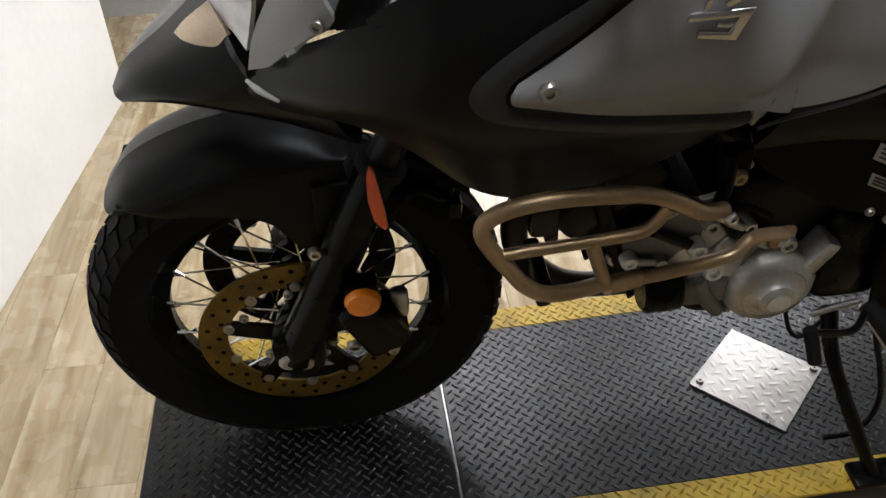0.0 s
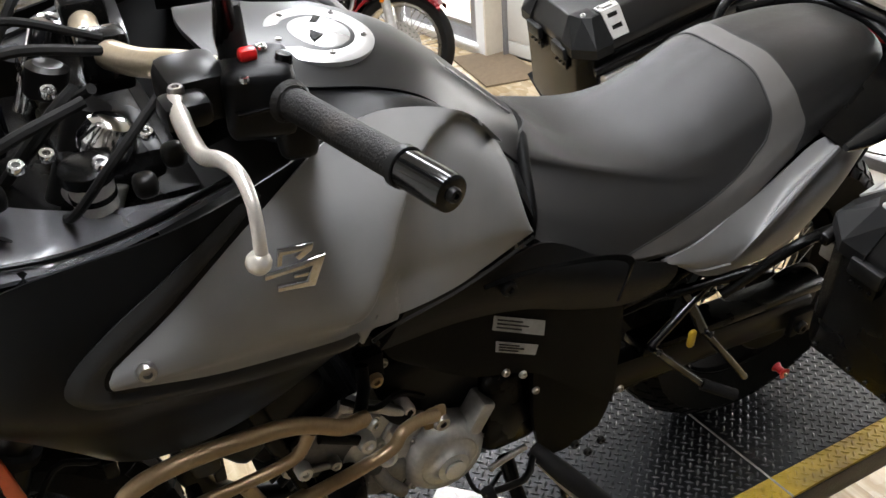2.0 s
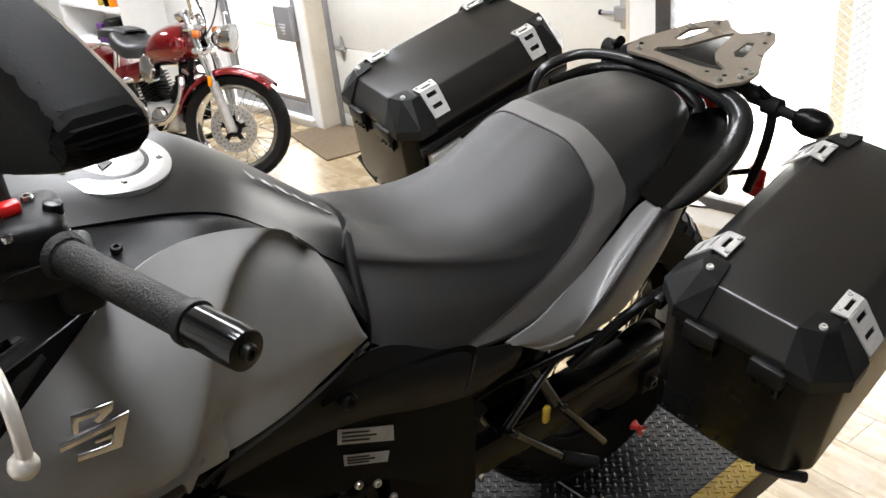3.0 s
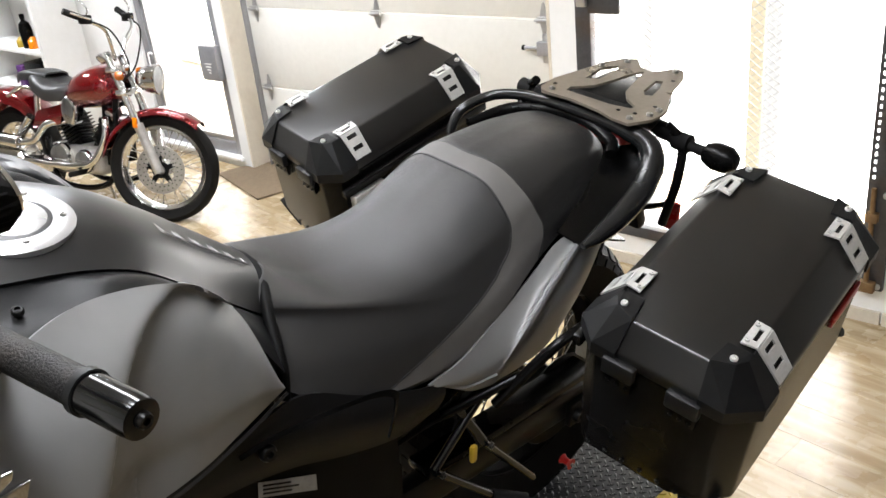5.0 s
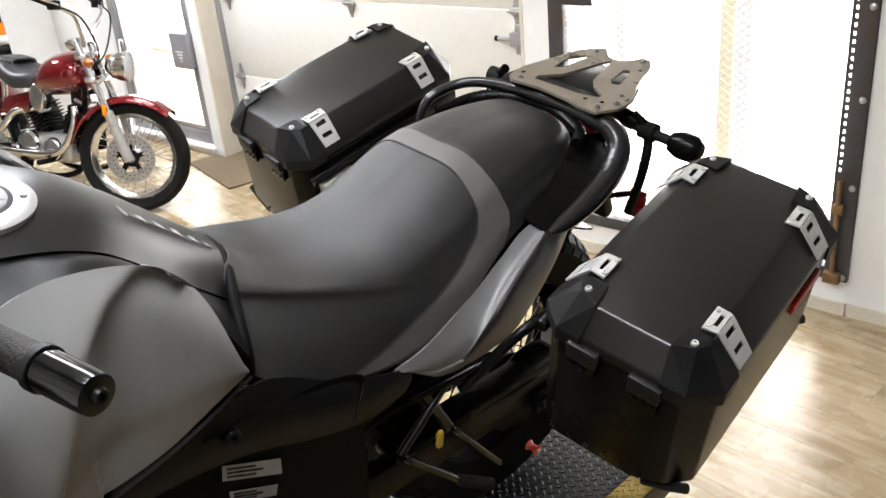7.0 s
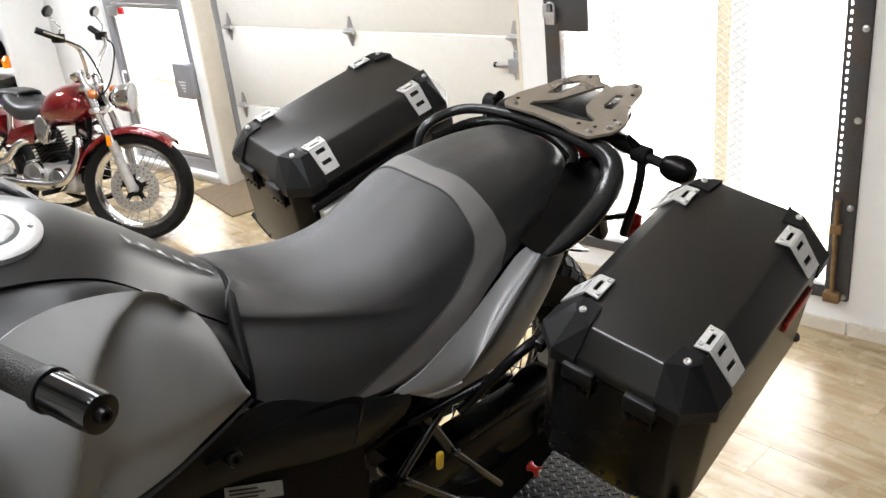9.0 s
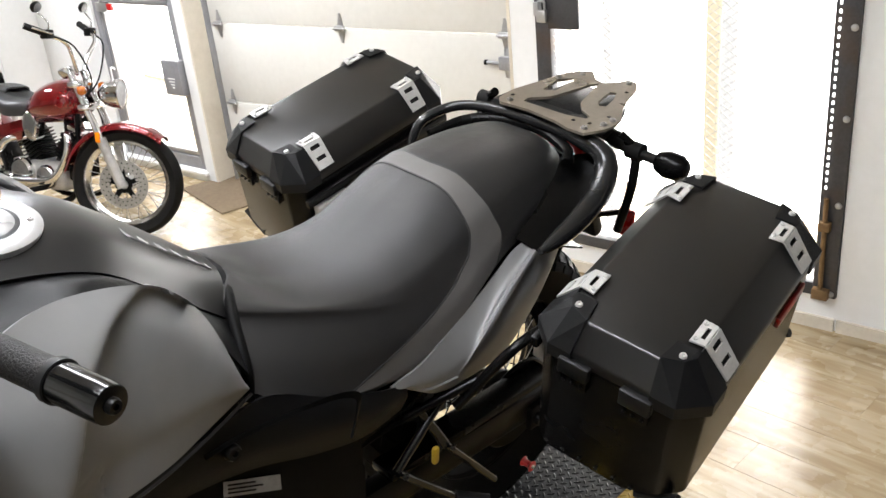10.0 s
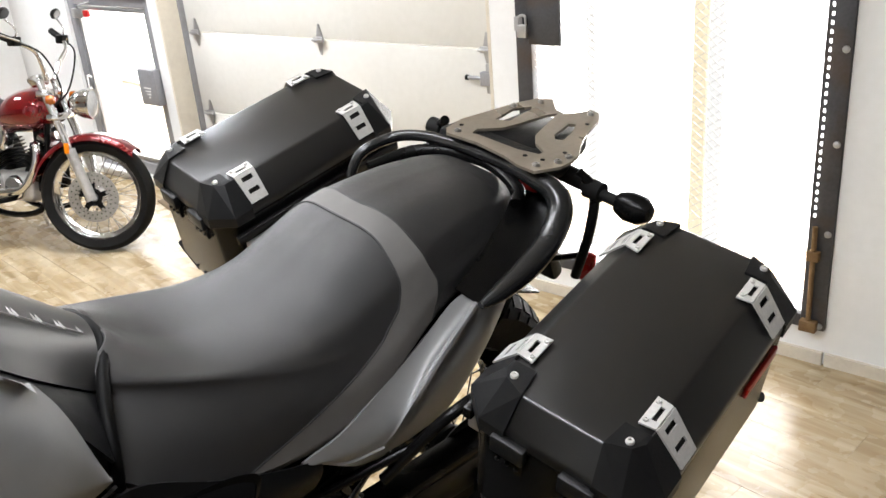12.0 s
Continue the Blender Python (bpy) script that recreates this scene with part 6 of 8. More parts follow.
def pannier(centre, yaw, pitch, roll, side, size=1.0):
    """An aluminium case: x rearwards, y outwards, z up from the middle of its lid."""
    m = Matrix.Translation(centre) @ Matrix.Rotation(radians(yaw), 4, "Z") @ Matrix.Rotation(radians(pitch), 4, "Y") @ Matrix.Rotation(radians(roll), 4, "X") @ Matrix.Diagonal((size, side * size, size, 1))
    L, H = 0.228, 0.290

    def shell(sections):
        """Stacked octagonal outlines of (z, half length, y inner, y outer, corner)."""
        bm = bmesh.new()
        rings = []
        for z, hl, yi, yo, c in sections:
            o = [(-hl + c, yi), (hl - c, yi), (hl, yi + c), (hl, yo - c), (hl - c, yo), (-hl + c, yo), (-hl, yo - c), (-hl, yi + c)]
            rings.append([bm.verts.new((x, y, z)) for x, y in o])
        for a, b in zip(rings, rings[1:]):
            for k in range(8):
                bm.faces.new((a[k], a[(k + 1) % 8], b[(k + 1) % 8], b[k]))
        bm.faces.new(rings[0])
        bm.faces.new(rings[-1])
        bmesh.ops.bevel(bm, geom=bm.edges[:], offset=0.004, segments=2, affect="EDGES", profile=0.5)
        bm.transform(m)
        return bm

    body = part("pannier", shell([(-H, L - 0.010, -0.112, 0.062, 0.014), (-H + 0.004, L - 0.007, -0.116, 0.070, 0.018), (-0.256, L - 0.005, -0.124, 0.131, 0.030), (-0.074, L - 0.004, -0.130, 0.131, 0.034), (-0.070, L - 0.004, -0.130, 0.131, 0.034)]), CASEB, bike, "black powder-coated aluminium side case")
    lid = part("lid", shell([(-0.066, L, -0.133, 0.134, 0.036), (-0.047, L, -0.133, 0.134, 0.036), (0.0, L - 0.022, -0.093, 0.093, 0.03)]), CASE, body)
    part("seal", shell([(-0.070, L - 0.002, -0.131, 0.132, 0.035), (-0.066, L - 0.002, -0.131, 0.132, 0.035)]), RUBBER, body)
    # plastic corner caps, one at each corner of the lid
    for sx in (-1, 1):
        for yo, ys in ((0.136, 1), (-0.134, -1)):
            k = abs(yo) - 0.1
            pts = [[(sx * (L - 0.062), ys * 0.062, 0.003), (sx * (L - 0.022), ys * 0.056, 0.003), (sx * (L + 0.003), ys * 0.062, -0.047), (sx * (L + 0.003), ys * 0.062, -0.068)],
                   [(sx * (L - 0.062), ys * 0.092, 0.003), (sx * (L - 0.034), ys * 0.086, 0.003), (sx * (L + 0.003), ys * 0.099, -0.047), (sx * (L + 0.003), ys * 0.099, -0.068)],
                   [(sx * (L - 0.064), ys * 0.0955, 0.002), (sx * (L - 0.050), ys * 0.0955, 0.002), (sx * (L - 0.033), ys * 0.137, -0.047), (sx * (L - 0.033), ys * 0.137, -0.068)],
                   [(sx * (L - 0.080), ys * 0.0955, 0.002), (sx * (L - 0.080), ys * 0.101, -0.004), (sx * (L - 0.072), ys * 0.137, -0.047), (sx * (L - 0.072), ys * 0.137, -0.068)]]
            bm = bmesh.new()
            grid = [[bm.verts.new(p) for p in r] for r in pts]
            for j in range(3):
                for i in range(3):
                    bm.faces.new((grid[j][i], grid[j][i + 1], grid[j + 1][i + 1], grid[j + 1][i]))
            bm.transform(m)
            bmesh.ops.recalc_face_normals(bm, faces=bm.faces)
            cap = part("corner_cap", bm, CASEPL, lid, "black moulded corner cap", smooth=False)
            sol = cap.modifiers.new("thickness", "SOLIDIFY")
            sol.thickness, sol.offset = 0.004, 0
            bolt("corner_screw", m @ Vector((sx * (L - 0.040), ys * 0.080, 0.004)), m.to_3x3() @ Vector((0, 0, 1)), 0.0055, lid, BRACKET)
            if ys > 0:
                part("foot_cap", tube([(sx * (L - 0.016), 0.066, -H), (sx * (L - 0.016), 0.100, -H + 0.017), (sx * (L - 0.016), 0.131, -0.252)], 0.008, n=6, seg=8), CASEPL, body).data.transform(m)
        # lashing brackets folded over both long edges
        bx = sx * 0.134
        for ys in (1, -1):
            fold = [(0.074, 0.0045), (0.0960, 0.0050), (0.1340, -0.0400)]
            lens = [0.0]
            for (a0, b0), (a1, b1) in zip(fold, fold[1:]):
                lens.append(lens[-1] + math.hypot(a1 - a0, b1 - b0))
            w = 0.0245
            # two flat leaves with their slots
            for (n0, n1), wd in (((0, 1), (w, w * 0.9)), ((1, 2), (w * 0.9, w * 0.78))):
                d0, d1 = lens[n0], lens[n1]
                ln = d1 - d0
                slots = [[(0.46, 0.74)], [(0.12, 0.27), (0.55, 0.70)]][n0]
                ys2 = [0.0] + [e for sl in slots for e in sl] + [1.0]
                leaf = bmesh.new()
                gv = []
                for q in ys2:
                    wq = wd[0] + (wd[1] - wd[0]) * q
                    gv.append([[leaf.verts.new((x, q * ln, z)) for x in (-wq, -0.0118, 0.0118, wq)] for z in (0, 0.0028)])
                for r in range(len(ys2) - 1):
                    for k in range(3):
                        if k == 1 and r % 2:
                            continue
                        for z in (0, 1):
                            leaf.faces.new((gv[r][z][k], gv[r][z][k + 1], gv[r + 1][z][k + 1], gv[r + 1][z][k]))
                    for k in (0, 3) + ((1, 2) if r % 2 else ()):
                        leaf.faces.new((gv[r][0][k], gv[r + 1][0][k], gv[r + 1][1][k], gv[r][1][k]))
                    if r % 2:
                        for rr in (r, r + 1):
                            leaf.faces.new((gv[rr][0][1], gv[rr][0][2], gv[rr][1][2], gv[rr][1][1]))
                for rr in (0, len(ys2) - 1):
                    for k in range(3):
                        leaf.faces.new((gv[rr][0][k], gv[rr][0][k + 1], gv[rr][1][k + 1], gv[rr][1][k]))
                a, b = fold[n0], fold[n1]
                ang = math.atan2(b[1] - a[1], b[0] - a[0])
                leaf.transform(m @ Matrix.Diagonal((1, ys, 1, 1)) @ Matrix.Translation((bx, a[0], a[1])) @ Matrix.Rotation(ang, 4, "X"))
                if n0 == 0:
                    br = part("lashing_bracket", leaf, BRACKET, lid, "slotted aluminium lashing bracket", smooth=False)
                else:
                    mm = bpy.data.meshes.new("leaf")
                    leaf.to_mesh(mm)
                    leaf.free()
                    tmp = bmesh.new()
                    tmp.from_mesh(br.data)
                    tmp.from_mesh(mm)
                    bmesh.ops.recalc_face_normals(tmp, faces=tmp.faces)
                    tmp.to_mesh(br.data)
                    tmp.free()
            for dx in (-0.0165, 0.0165):
                bolt("bracket_rivet", m @ Vector((bx + dx, ys * 0.079, 0.0072)), m.to_3x3() @ Vector((0, 0, 1)), 0.0038, lid, BRACKET)
    # hinge and latch blocks on the front end, rivets along the foot
    for y in (-0.053, 0.045):
        latch = part("lid_latch", rbox((-L - 0.012, y - 0.025, -0.086), (-L + 0.002, y + 0.025, -0.056), 0.004, m=m), CASEPL, body)
        part("latch_leaf", rbox((-L - 0.006, y - 0.022, -0.112), (-L + 0.003, y + 0.022, -0.084), 0.002, m=m), CASEB, latch)
        for k in range(3):
            bolt("latch_rivet", m @ Vector((-L - 0.006, y - 0.014 + 0.014 * k, -0.100)), m.to_3x3() @ Vector((-1, 0, 0)), 0.003, latch, DARK)
    for k in range(6):
        bolt("foot_rivet", m @ Vector((-L + 0.006, -0.09 + 0.030 * k, -H + 0.016)), m.to_3x3() @ Vector((-1, 0, 0)), 0.0032, body, DARK)
    part("side_reflector", rbox((0.065, 0.1300, -0.118), (0.168, 0.1365, -0.096), 0.003, m=m), REDPL, body, "long red reflector strip")
    part("mount_rail", rbox((-0.205, -0.146, -0.108), (0.205, -0.131, -0.086), 0.005, m=m), CASEB, body)
    part("mount_plate", rbox((-0.185, -0.150, -0.150), (-0.105, -0.128, -0.112), 0.003, m=m), ALU, body)


pannier((1.406, -0.440, 0.829), 5.5, -9.5, 5.5, -1)
pannier((1.489, 0.480, 0.803), -2.8, -13.3, 5.0, 1, 0.975)


def side_covers():
    both("side_cover", [[(0.59, -0.228, 0.785), (0.70, -0.226, 0.795), (0.80, -0.205, 0.785), (0.90, -0.195, 0.720), (1.0, -0.19, 0.668), (1.06, -0.186, 0.645)],
                        [(0.57, -0.224, 0.745), (0.68, -0.228, 0.755), (0.78, -0.224, 0.735), (0.88, -0.215, 0.69), (0.98, -0.203, 0.645), (1.06, -0.19, 0.625)],
                        [(0.555, -0.215, 0.715), (0.66, -0.222, 0.722), (0.76, -0.220, 0.70), (0.86, -0.212, 0.652), (0.96, -0.2, 0.612), (1.05, -0.185, 0.60)]], MATTE, "grained black side cover", nu=26, nv=12, thick=0.005)
    both("cover_rim", [[(0.69, -0.233, 0.778), (0.74, -0.230, 0.776), (0.816, -0.226, 0.762), (0.90, -0.214, 0.734), (0.945, -0.212, 0.712), (0.943, -0.216, 0.690), (0.925, -0.222, 0.655)],
                       [(0.69, -0.236, 0.773), (0.74, -0.233, 0.771), (0.816, -0.229, 0.757), (0.895, -0.217, 0.729), (0.936, -0.215, 0.706), (0.935, -0.219, 0.686), (0.918, -0.225, 0.652)]], SATIN, nu=26, nv=3, thick=0.003)
    for s in (-1, 1):
        bolt("cover_screw", (0.727, s * 0.229, 0.757), (0, s, 0.15), 0.011, bike, DARK)
    both("frame_cover", [[(0.555, -0.213, 0.735), (0.66, -0.214, 0.722), (0.76, -0.213, 0.70), (0.86, -0.208, 0.652), (0.955, -0.198, 0.62)],
                         [(0.57, -0.21, 0.695), (0.67, -0.212, 0.65), (0.77, -0.212, 0.61), (0.87, -0.208, 0.55), (0.962, -0.198, 0.50)],
                         [(0.60, -0.20, 0.66), (0.69, -0.208, 0.60), (0.79, -0.208, 0.56), (0.88, -0.205, 0.48), (0.965, -0.198, 0.40)]], FRAMEB, nu=22, nv=12, thick=0.006)
    both("frame_plate", [[(0.80, -0.198, 0.60), (0.88, -0.198, 0.58), (0.965, -0.196, 0.55)], [(0.81, -0.198, 0.45), (0.88, -0.198, 0.43), (0.962, -0.196, 0.41)], [(0.84, -0.19, 0.33), (0.89, -0.19, 0.325), (0.95, -0.19, 0.345)]], FRAMEB, nu=10, nv=10, thick=0.01)
    # information labels: illegible, so plain bars
    for pts in ([(0.718, 0.704), (0.801, 0.660), (0.801, 0.633), (0.716, 0.680)], [(0.723, 0.657), (0.793, 0.619), (0.789, 0.602), (0.723, 0.638)]):
        q = prism(pts, 0, 0.0008, 0, Matrix.Translation((0, -0.2155, 0)) @ Matrix.Rotation(radians(90), 4, "X"))
        lab = part("label", q, STICKER, bike, "pale warning label with dark bars", smooth=False)
        p = [Vector((x, -0.2166, z)) for x, z in pts]
        for k in range(3):
            f = 0.22 + 0.26 * k
            a, b = p[0].lerp(p[3], f).lerp(p[1].lerp(p[2], f), 0.07), p[0].lerp(p[3], f).lerp(p[1].lerp(p[2], f), 0.93)
            part("text_bar", tube([a, a.lerp(b, 0.55 + 0.15 * (k % 2))], 0.0013, n=1, seg=4, smooth=False), MATTE, lab)
    for u, w in ((0.56, 0.693), (0.743, 0.588), (0.772, 0.571), (0.797, 0.527), (0.961, 0.449)):
        bolt("frame_bolt", (u, -0.213, w), (0, -1, 0), 0.0062, bike)
    bolt("frame_bolt", (0.536, -0.240, 0.700), (0, -1, 0), 0.010, bike, BRONZE)
    part("frame_bracket", rbox((0.515, -0.238, 0.690), (0.552, -0.215, 0.735), 0.006), FRAMEB, bike)


side_covers()


def engine():
    eng = part("crankcase", merge(rbox((0.56, -0.15, 0.33), (0.86, 0.15, 0.47), 0.03, 3), rbox((0.58, -0.14, 0.44), (0.88, 0.14, 0.60), 0.03, 3)), DARK, bike)
    cyl = part("cylinder", rbox((-0.075, -0.115, -0.10), (0.075, 0.115, 0.07), 0.014, 3, Matrix.Translation((0.50, 0, 0.49)) @ Matrix.Rotation(radians(-38), 4, "Y")), DARK, bike)
    for k in range(7):
        part("cooling_fin", rbox((-0.088, -0.128, -0.085 + 0.02 * k), (0.088, 0.128, -0.079 + 0.02 * k), 0.002, m=Matrix.Translation((0.50, 0, 0.49)) @ Matrix.Rotation(radians(-38), 4, "Y")), DARK, cyl)
    part("cylinder_head", rbox((-0.085, -0.13, 0.07), (0.085, 0.13, 0.15), 0.02, 3, Matrix.Translation((0.50, 0, 0.49)) @ Matrix.Rotation(radians(-38), 4, "Y")), DARK, bike)
    for p, r in (((0.445, -0.135, 0.475), 0.012), ((0.52, -0.135, 0.535), 0.010), ((0.555, -0.135, 0.50), 0.008), ((0.475, -0.135, 0.43), 0.008), ((0.585, -0.15, 0.48), 0.008)):
        bolt("engine_bolt", p, (0, -1, 0.1), r, eng)
    part("rear_cylinder", rbox((0.66, -0.12, 0.56), (0.82, 0.12, 0.74), 0.02), DARK, bike)
    # generator cover with its boss and lugs
    m = axis_m((0.674, -0.158, 0.409), (0, -1, 0)) @ Matrix.Diagonal((1.08, 1.08, 1.08, 1))
    cov = part("generator_cover", lathe([(0.061, -0.05), (0.063, 0.0), (0.060, 0.012), (0.052, 0.022), (0.044, 0.025), (0.042, 0.0235), (0.034, 0.0245), (0.026, 0.030), (0.024, 0.035), (0.0, 0.036)], 56, m), ALU, bike, "cast aluminium cover")
    part("cover_plug", lathe([(0.0, 0.039), (0.006, 0.039), (0.007, 0.037), (0.014, 0.037), (0.016, 0.042), (0.012, 0.0435), (0.0, 0.0435)], 28, m), BRACKET, cov)
    for a in range(0, 360, 45):
        q = m @ Vector((0.066 * math.cos(radians(a)), 0.066 * math.sin(radians(a)), -0.004))
        lug = part("cover_lug", lathe([(0, -0.04), (0.0085, -0.04), (0.0085, 0.004), (0.007, 0.007), (0, 0.007)], 12, axis_m(q, (0, -1, 0))), ALU, cov)
        bolt("cover_bolt", q + Vector((0, -0.007, 0)), (0, -1, 0), 0.0045, lug)
    part("cover_ear", rbox((0.716, -0.184, 0.440), (0.742, -0.14, 0.500), 0.007, m=Matrix.Translation((0.729, 0, 0.47)) @ Matrix.Rotation(radians(28), 4, "Y") @ Matrix.Translation((-0.729, 0, -0.47))), ALU, cov)
    for k, (u, w, r) in enumerate(((0.58, 0.455, 0.016), (0.60, 0.50, 0.012), (0.55, 0.50, 0.014), (0.56, 0.545, 0.011), (0.615, 0.535, 0.010))):
        part("casting_boss", lathe([(0, 0), (r, 0), (r, 0.03), (r * 0.8, 0.036), (r * 0.5, 0.036), (r * 0.4, 0.03), (0, 0.03)], 16, axis_m((u, -0.14, w), (0, -1, 0.1))), ALU if k % 2 else BRACKET, eng)
    part("coolant_pipe", tube([(0.52, -0.15, 0.575), (0.575, -0.165, 0.56), (0.63, -0.165, 0.51), (0.66, -0.16, 0.49)], 0.009, n=16, seg=12), STEEL, bike)
    part("side_casting", patch([[(0.56, -0.15, 0.53), (0.61, -0.155, 0.52), (0.655, -0.15, 0.49)], [(0.555, -0.158, 0.47), (0.60, -0.165, 0.455), (0.625, -0.16, 0.44)], [(0.56, -0.15, 0.40), (0.60, -0.155, 0.385), (0.635, -0.15, 0.375)]], 10, 8, 0.02), ALU, bike)
    part("front_boss", merge(rbox((0.545, -0.165, 0.40), (0.605, -0.12, 0.46), 0.014), rbox((0.52, -0.15, 0.43), (0.58, -0.11, 0.50), 0.012)), ALU, bike)
    part("oil_filter", lathe([(0, 0), (0.024, 0), (0.030, 0.004), (0.032, 0.010), (0.032, 0.050), (0.026, 0.058), (0, 0.058)], 26, axis_m((0.538, -0.165, 0.428), (-1, 0.0, 0.03))), BLACK, bike)
    # cylinder side between the crash bar's tubes: cover plate, studs, hoses and plugs
    plate = part("cylinder_plate", patch([[(0.452, -0.142, 0.520), (0.52, -0.142, 0.560), (0.575, -0.142, 0.575)], [(0.450, -0.150, 0.480), (0.52, -0.152, 0.500), (0.590, -0.150, 0.520)], [(0.465, -0.142, 0.445), (0.53, -0.142, 0.450), (0.600, -0.142, 0.470)]], 14, 10, 0.012), CAST, bike)
    for u, w, r, mt in ((0.459, 0.487, 0.012, BRACKET), (0.504, 0.479, 0.009, STEEL), (0.572, 0.485, 0.008, STEEL), (0.590, 0.535, 0.009, STEEL), (0.537, 0.580, 0.008, STEEL), (0.556, 0.418, 0.010, STEEL)):
        part("stud_boss", lathe([(0, 0), (r, 0), (r, 0.014), (r * 0.8, 0.018), (r * 0.45, 0.018), (r * 0.4, 0.013), (0, 0.013)], 14, axis_m((u, -0.150, w), (0, -1, 0.1))), mt, plate)
    for p, q, r in (((0.462, -0.158, 0.486), (0.508, -0.160, 0.478), 0.0055), ((0.486, -0.158, 0.538), (0.542, -0.162, 0.508), 0.0075), ((0.560, -0.158, 0.470), (0.596, -0.158, 0.512), 0.0050), ((0.500, -0.155, 0.560), (0.545, -0.155, 0.585), 0.0045)):
        part("coolant_union", tube([p, q], r, n=1, seg=10, smooth=False), STEEL if r < 0.007 else DARK, plate)
    part("spark_plug_cap", tube([(0.585, -0.160, 0.548), (0.600, -0.168, 0.530), (0.618, -0.165, 0.535)], 0.011, n=8, seg=12), RUBBER, plate)
    part("wiring_loom", tube([(0.52, -0.165, 0.600), (0.56, -0.175, 0.575), (0.60, -0.172, 0.58), (0.635, -0.175, 0.56)], 0.0045, n=14, seg=8), RUBBER, plate)
    part("front_boss_plate", rbox((0.545, -0.172, 0.385), (0.612, -0.140, 0.440), 0.012, 3), CAST, bike)
    part("casting_arm", tube([(0.56, -0.170, 0.445), (0.575, -0.175, 0.41), (0.60, -0.172, 0.375)], 0.011, n=8, seg=12), CAST, bike)
    part("exhaust_header", tube([(0.47, -0.02, 0.56), (0.36, -0.03, 0.54), (0.33, -0.03, 0.42), (0.42, -0.02, 0.30), (0.60, 0.0, 0.26)], 0.021, n=24, seg=14), DARK, bike)
    part("radiator", rbox((0.315, -0.17, 0.56), (0.355, 0.17, 0.80), 0.01), BLACK, bike)
    for s in (-1, 1):
        part("down_tube", tube([(0.40, s * 0.13, 0.80), (0.41, s * 0.13, 0.62), (0.47, s * 0.14, 0.42)], 0.014), BLACK, bike)
        part("frame_spar", merge(tube([(0.34, s * 0.09, 0.92), (0.52, s * 0.165, 0.74), (0.74, s * 0.165, 0.62), (0.86, s * 0.16, 0.50)], 0.026, n=18, seg=12)), BLACK, bike)
    part("bash_bracket", merge(rbox((0.345, -0.15, 0.52), (0.36, -0.10, 0.62), 0.003)), BLACK, bike)
    part("horn", lathe([(0, 0), (0.04, 0), (0.042, 0.018), (0.02, 0.026), (0, 0.026)], 20, axis_m((0.30, -0.06, 0.64), (-1, -0.3, 0))), DARK, bike)
    part("wire", tube([(0.705, -0.175, 0.365), (0.712, -0.195, 0.335), (0.735, -0.195, 0.315), (0.77, -0.18, 0.325)], 0.0035, seg=6), RUBBER, bike)
    part("sprocket_cover", rbox((0.74, -0.175, 0.36), (0.85, -0.13, 0.54), 0.025, 3), BLACK, bike)
    part("belly_pan", rbox((0.60, -0.11, 0.285), (0.84, 0.11, 0.33), 0.02), DARK, bike)


engine()


def crash_bar():
    R = 0.0098
    v = -0.303
    top = [(0.500, v + 0.010, 0.702), (0.468, v, 0.714), (0.438, v, 0.733), (0.410, v, 0.746), (0.374, v, 0.752), (0.318, v, 0.756), (0.275, v, 0.753), (0.245, v, 0.744),
           (0.230, v, 0.727), (0.236, v, 0.700), (0.262, v, 0.656), (0.277, v, 0.632), (0.300, v, 0.612), (0.335, v + 0.004, 0.604), (0.385, v + 0.016, 0.600)]
    root = part("crash_bar", tube(top, R, n=84, seg=14), BRONZE, bike, "bronze powder-coated crash bar")
    part("cross_tube", tube([(0.248, v, 0.682), (0.295, v, 0.685), (0.359, v, 0.688), (0.396, v, 0.692), (0.415, v, 0.700), (0.431, v, 0.727)], 0.0072, n=24, seg=12), BRONZE, root)
    part("brace", tube([(0.350, v, 0.686), (0.377, v + 0.014, 0.603)], 0.0085, n=1, smooth=False, seg=12), BRONZE, root)
    part("lower_tube", tube([(0.388, -0.285, 0.590), (0.410, -0.272, 0.580), (0.461, -0.27, 0.584), (0.515, -0.27, 0.594), (0.545, -0.268, 0.602), (0.560, -0.262, 0.614), (0.590, -0.250, 0.608), (0.620, -0.238, 0.590)], 0.0088, n=30, seg=12), BRONZE, root)
    part("joint_sleeve", tube([(0.380, -0.288, 0.594), (0.425, -0.270, 0.580)], 0.0118, n=1, smooth=False, seg=14), BRONZE, root)
    part("hanger_tube", tube([(0.496, -0.285, 0.703), (0.512, -0.262, 0.712), (0.516, -0.250, 0.740)], 0.008, n=8, seg=10), FRAMEB, root)
    part("mount_tab", rbox((0.606, -0.236, 0.560), (0.640, -0.224, 0.596), 0.008, 3), BRONZE, root)
    bolt("mount_bolt", (0.630, -0.232, 0.570), (0, -1, 0), 0.0125, root)
    bolt("mount_bolt", (0.505, -0.300, 0.697), (0.3, -1, 0), 0.008, root)
    part("bar_bracket", rbox((0.30, -0.285, 0.565), (0.318, -0.20, 0.60), 0.004), BLACK, root)


crash_bar()


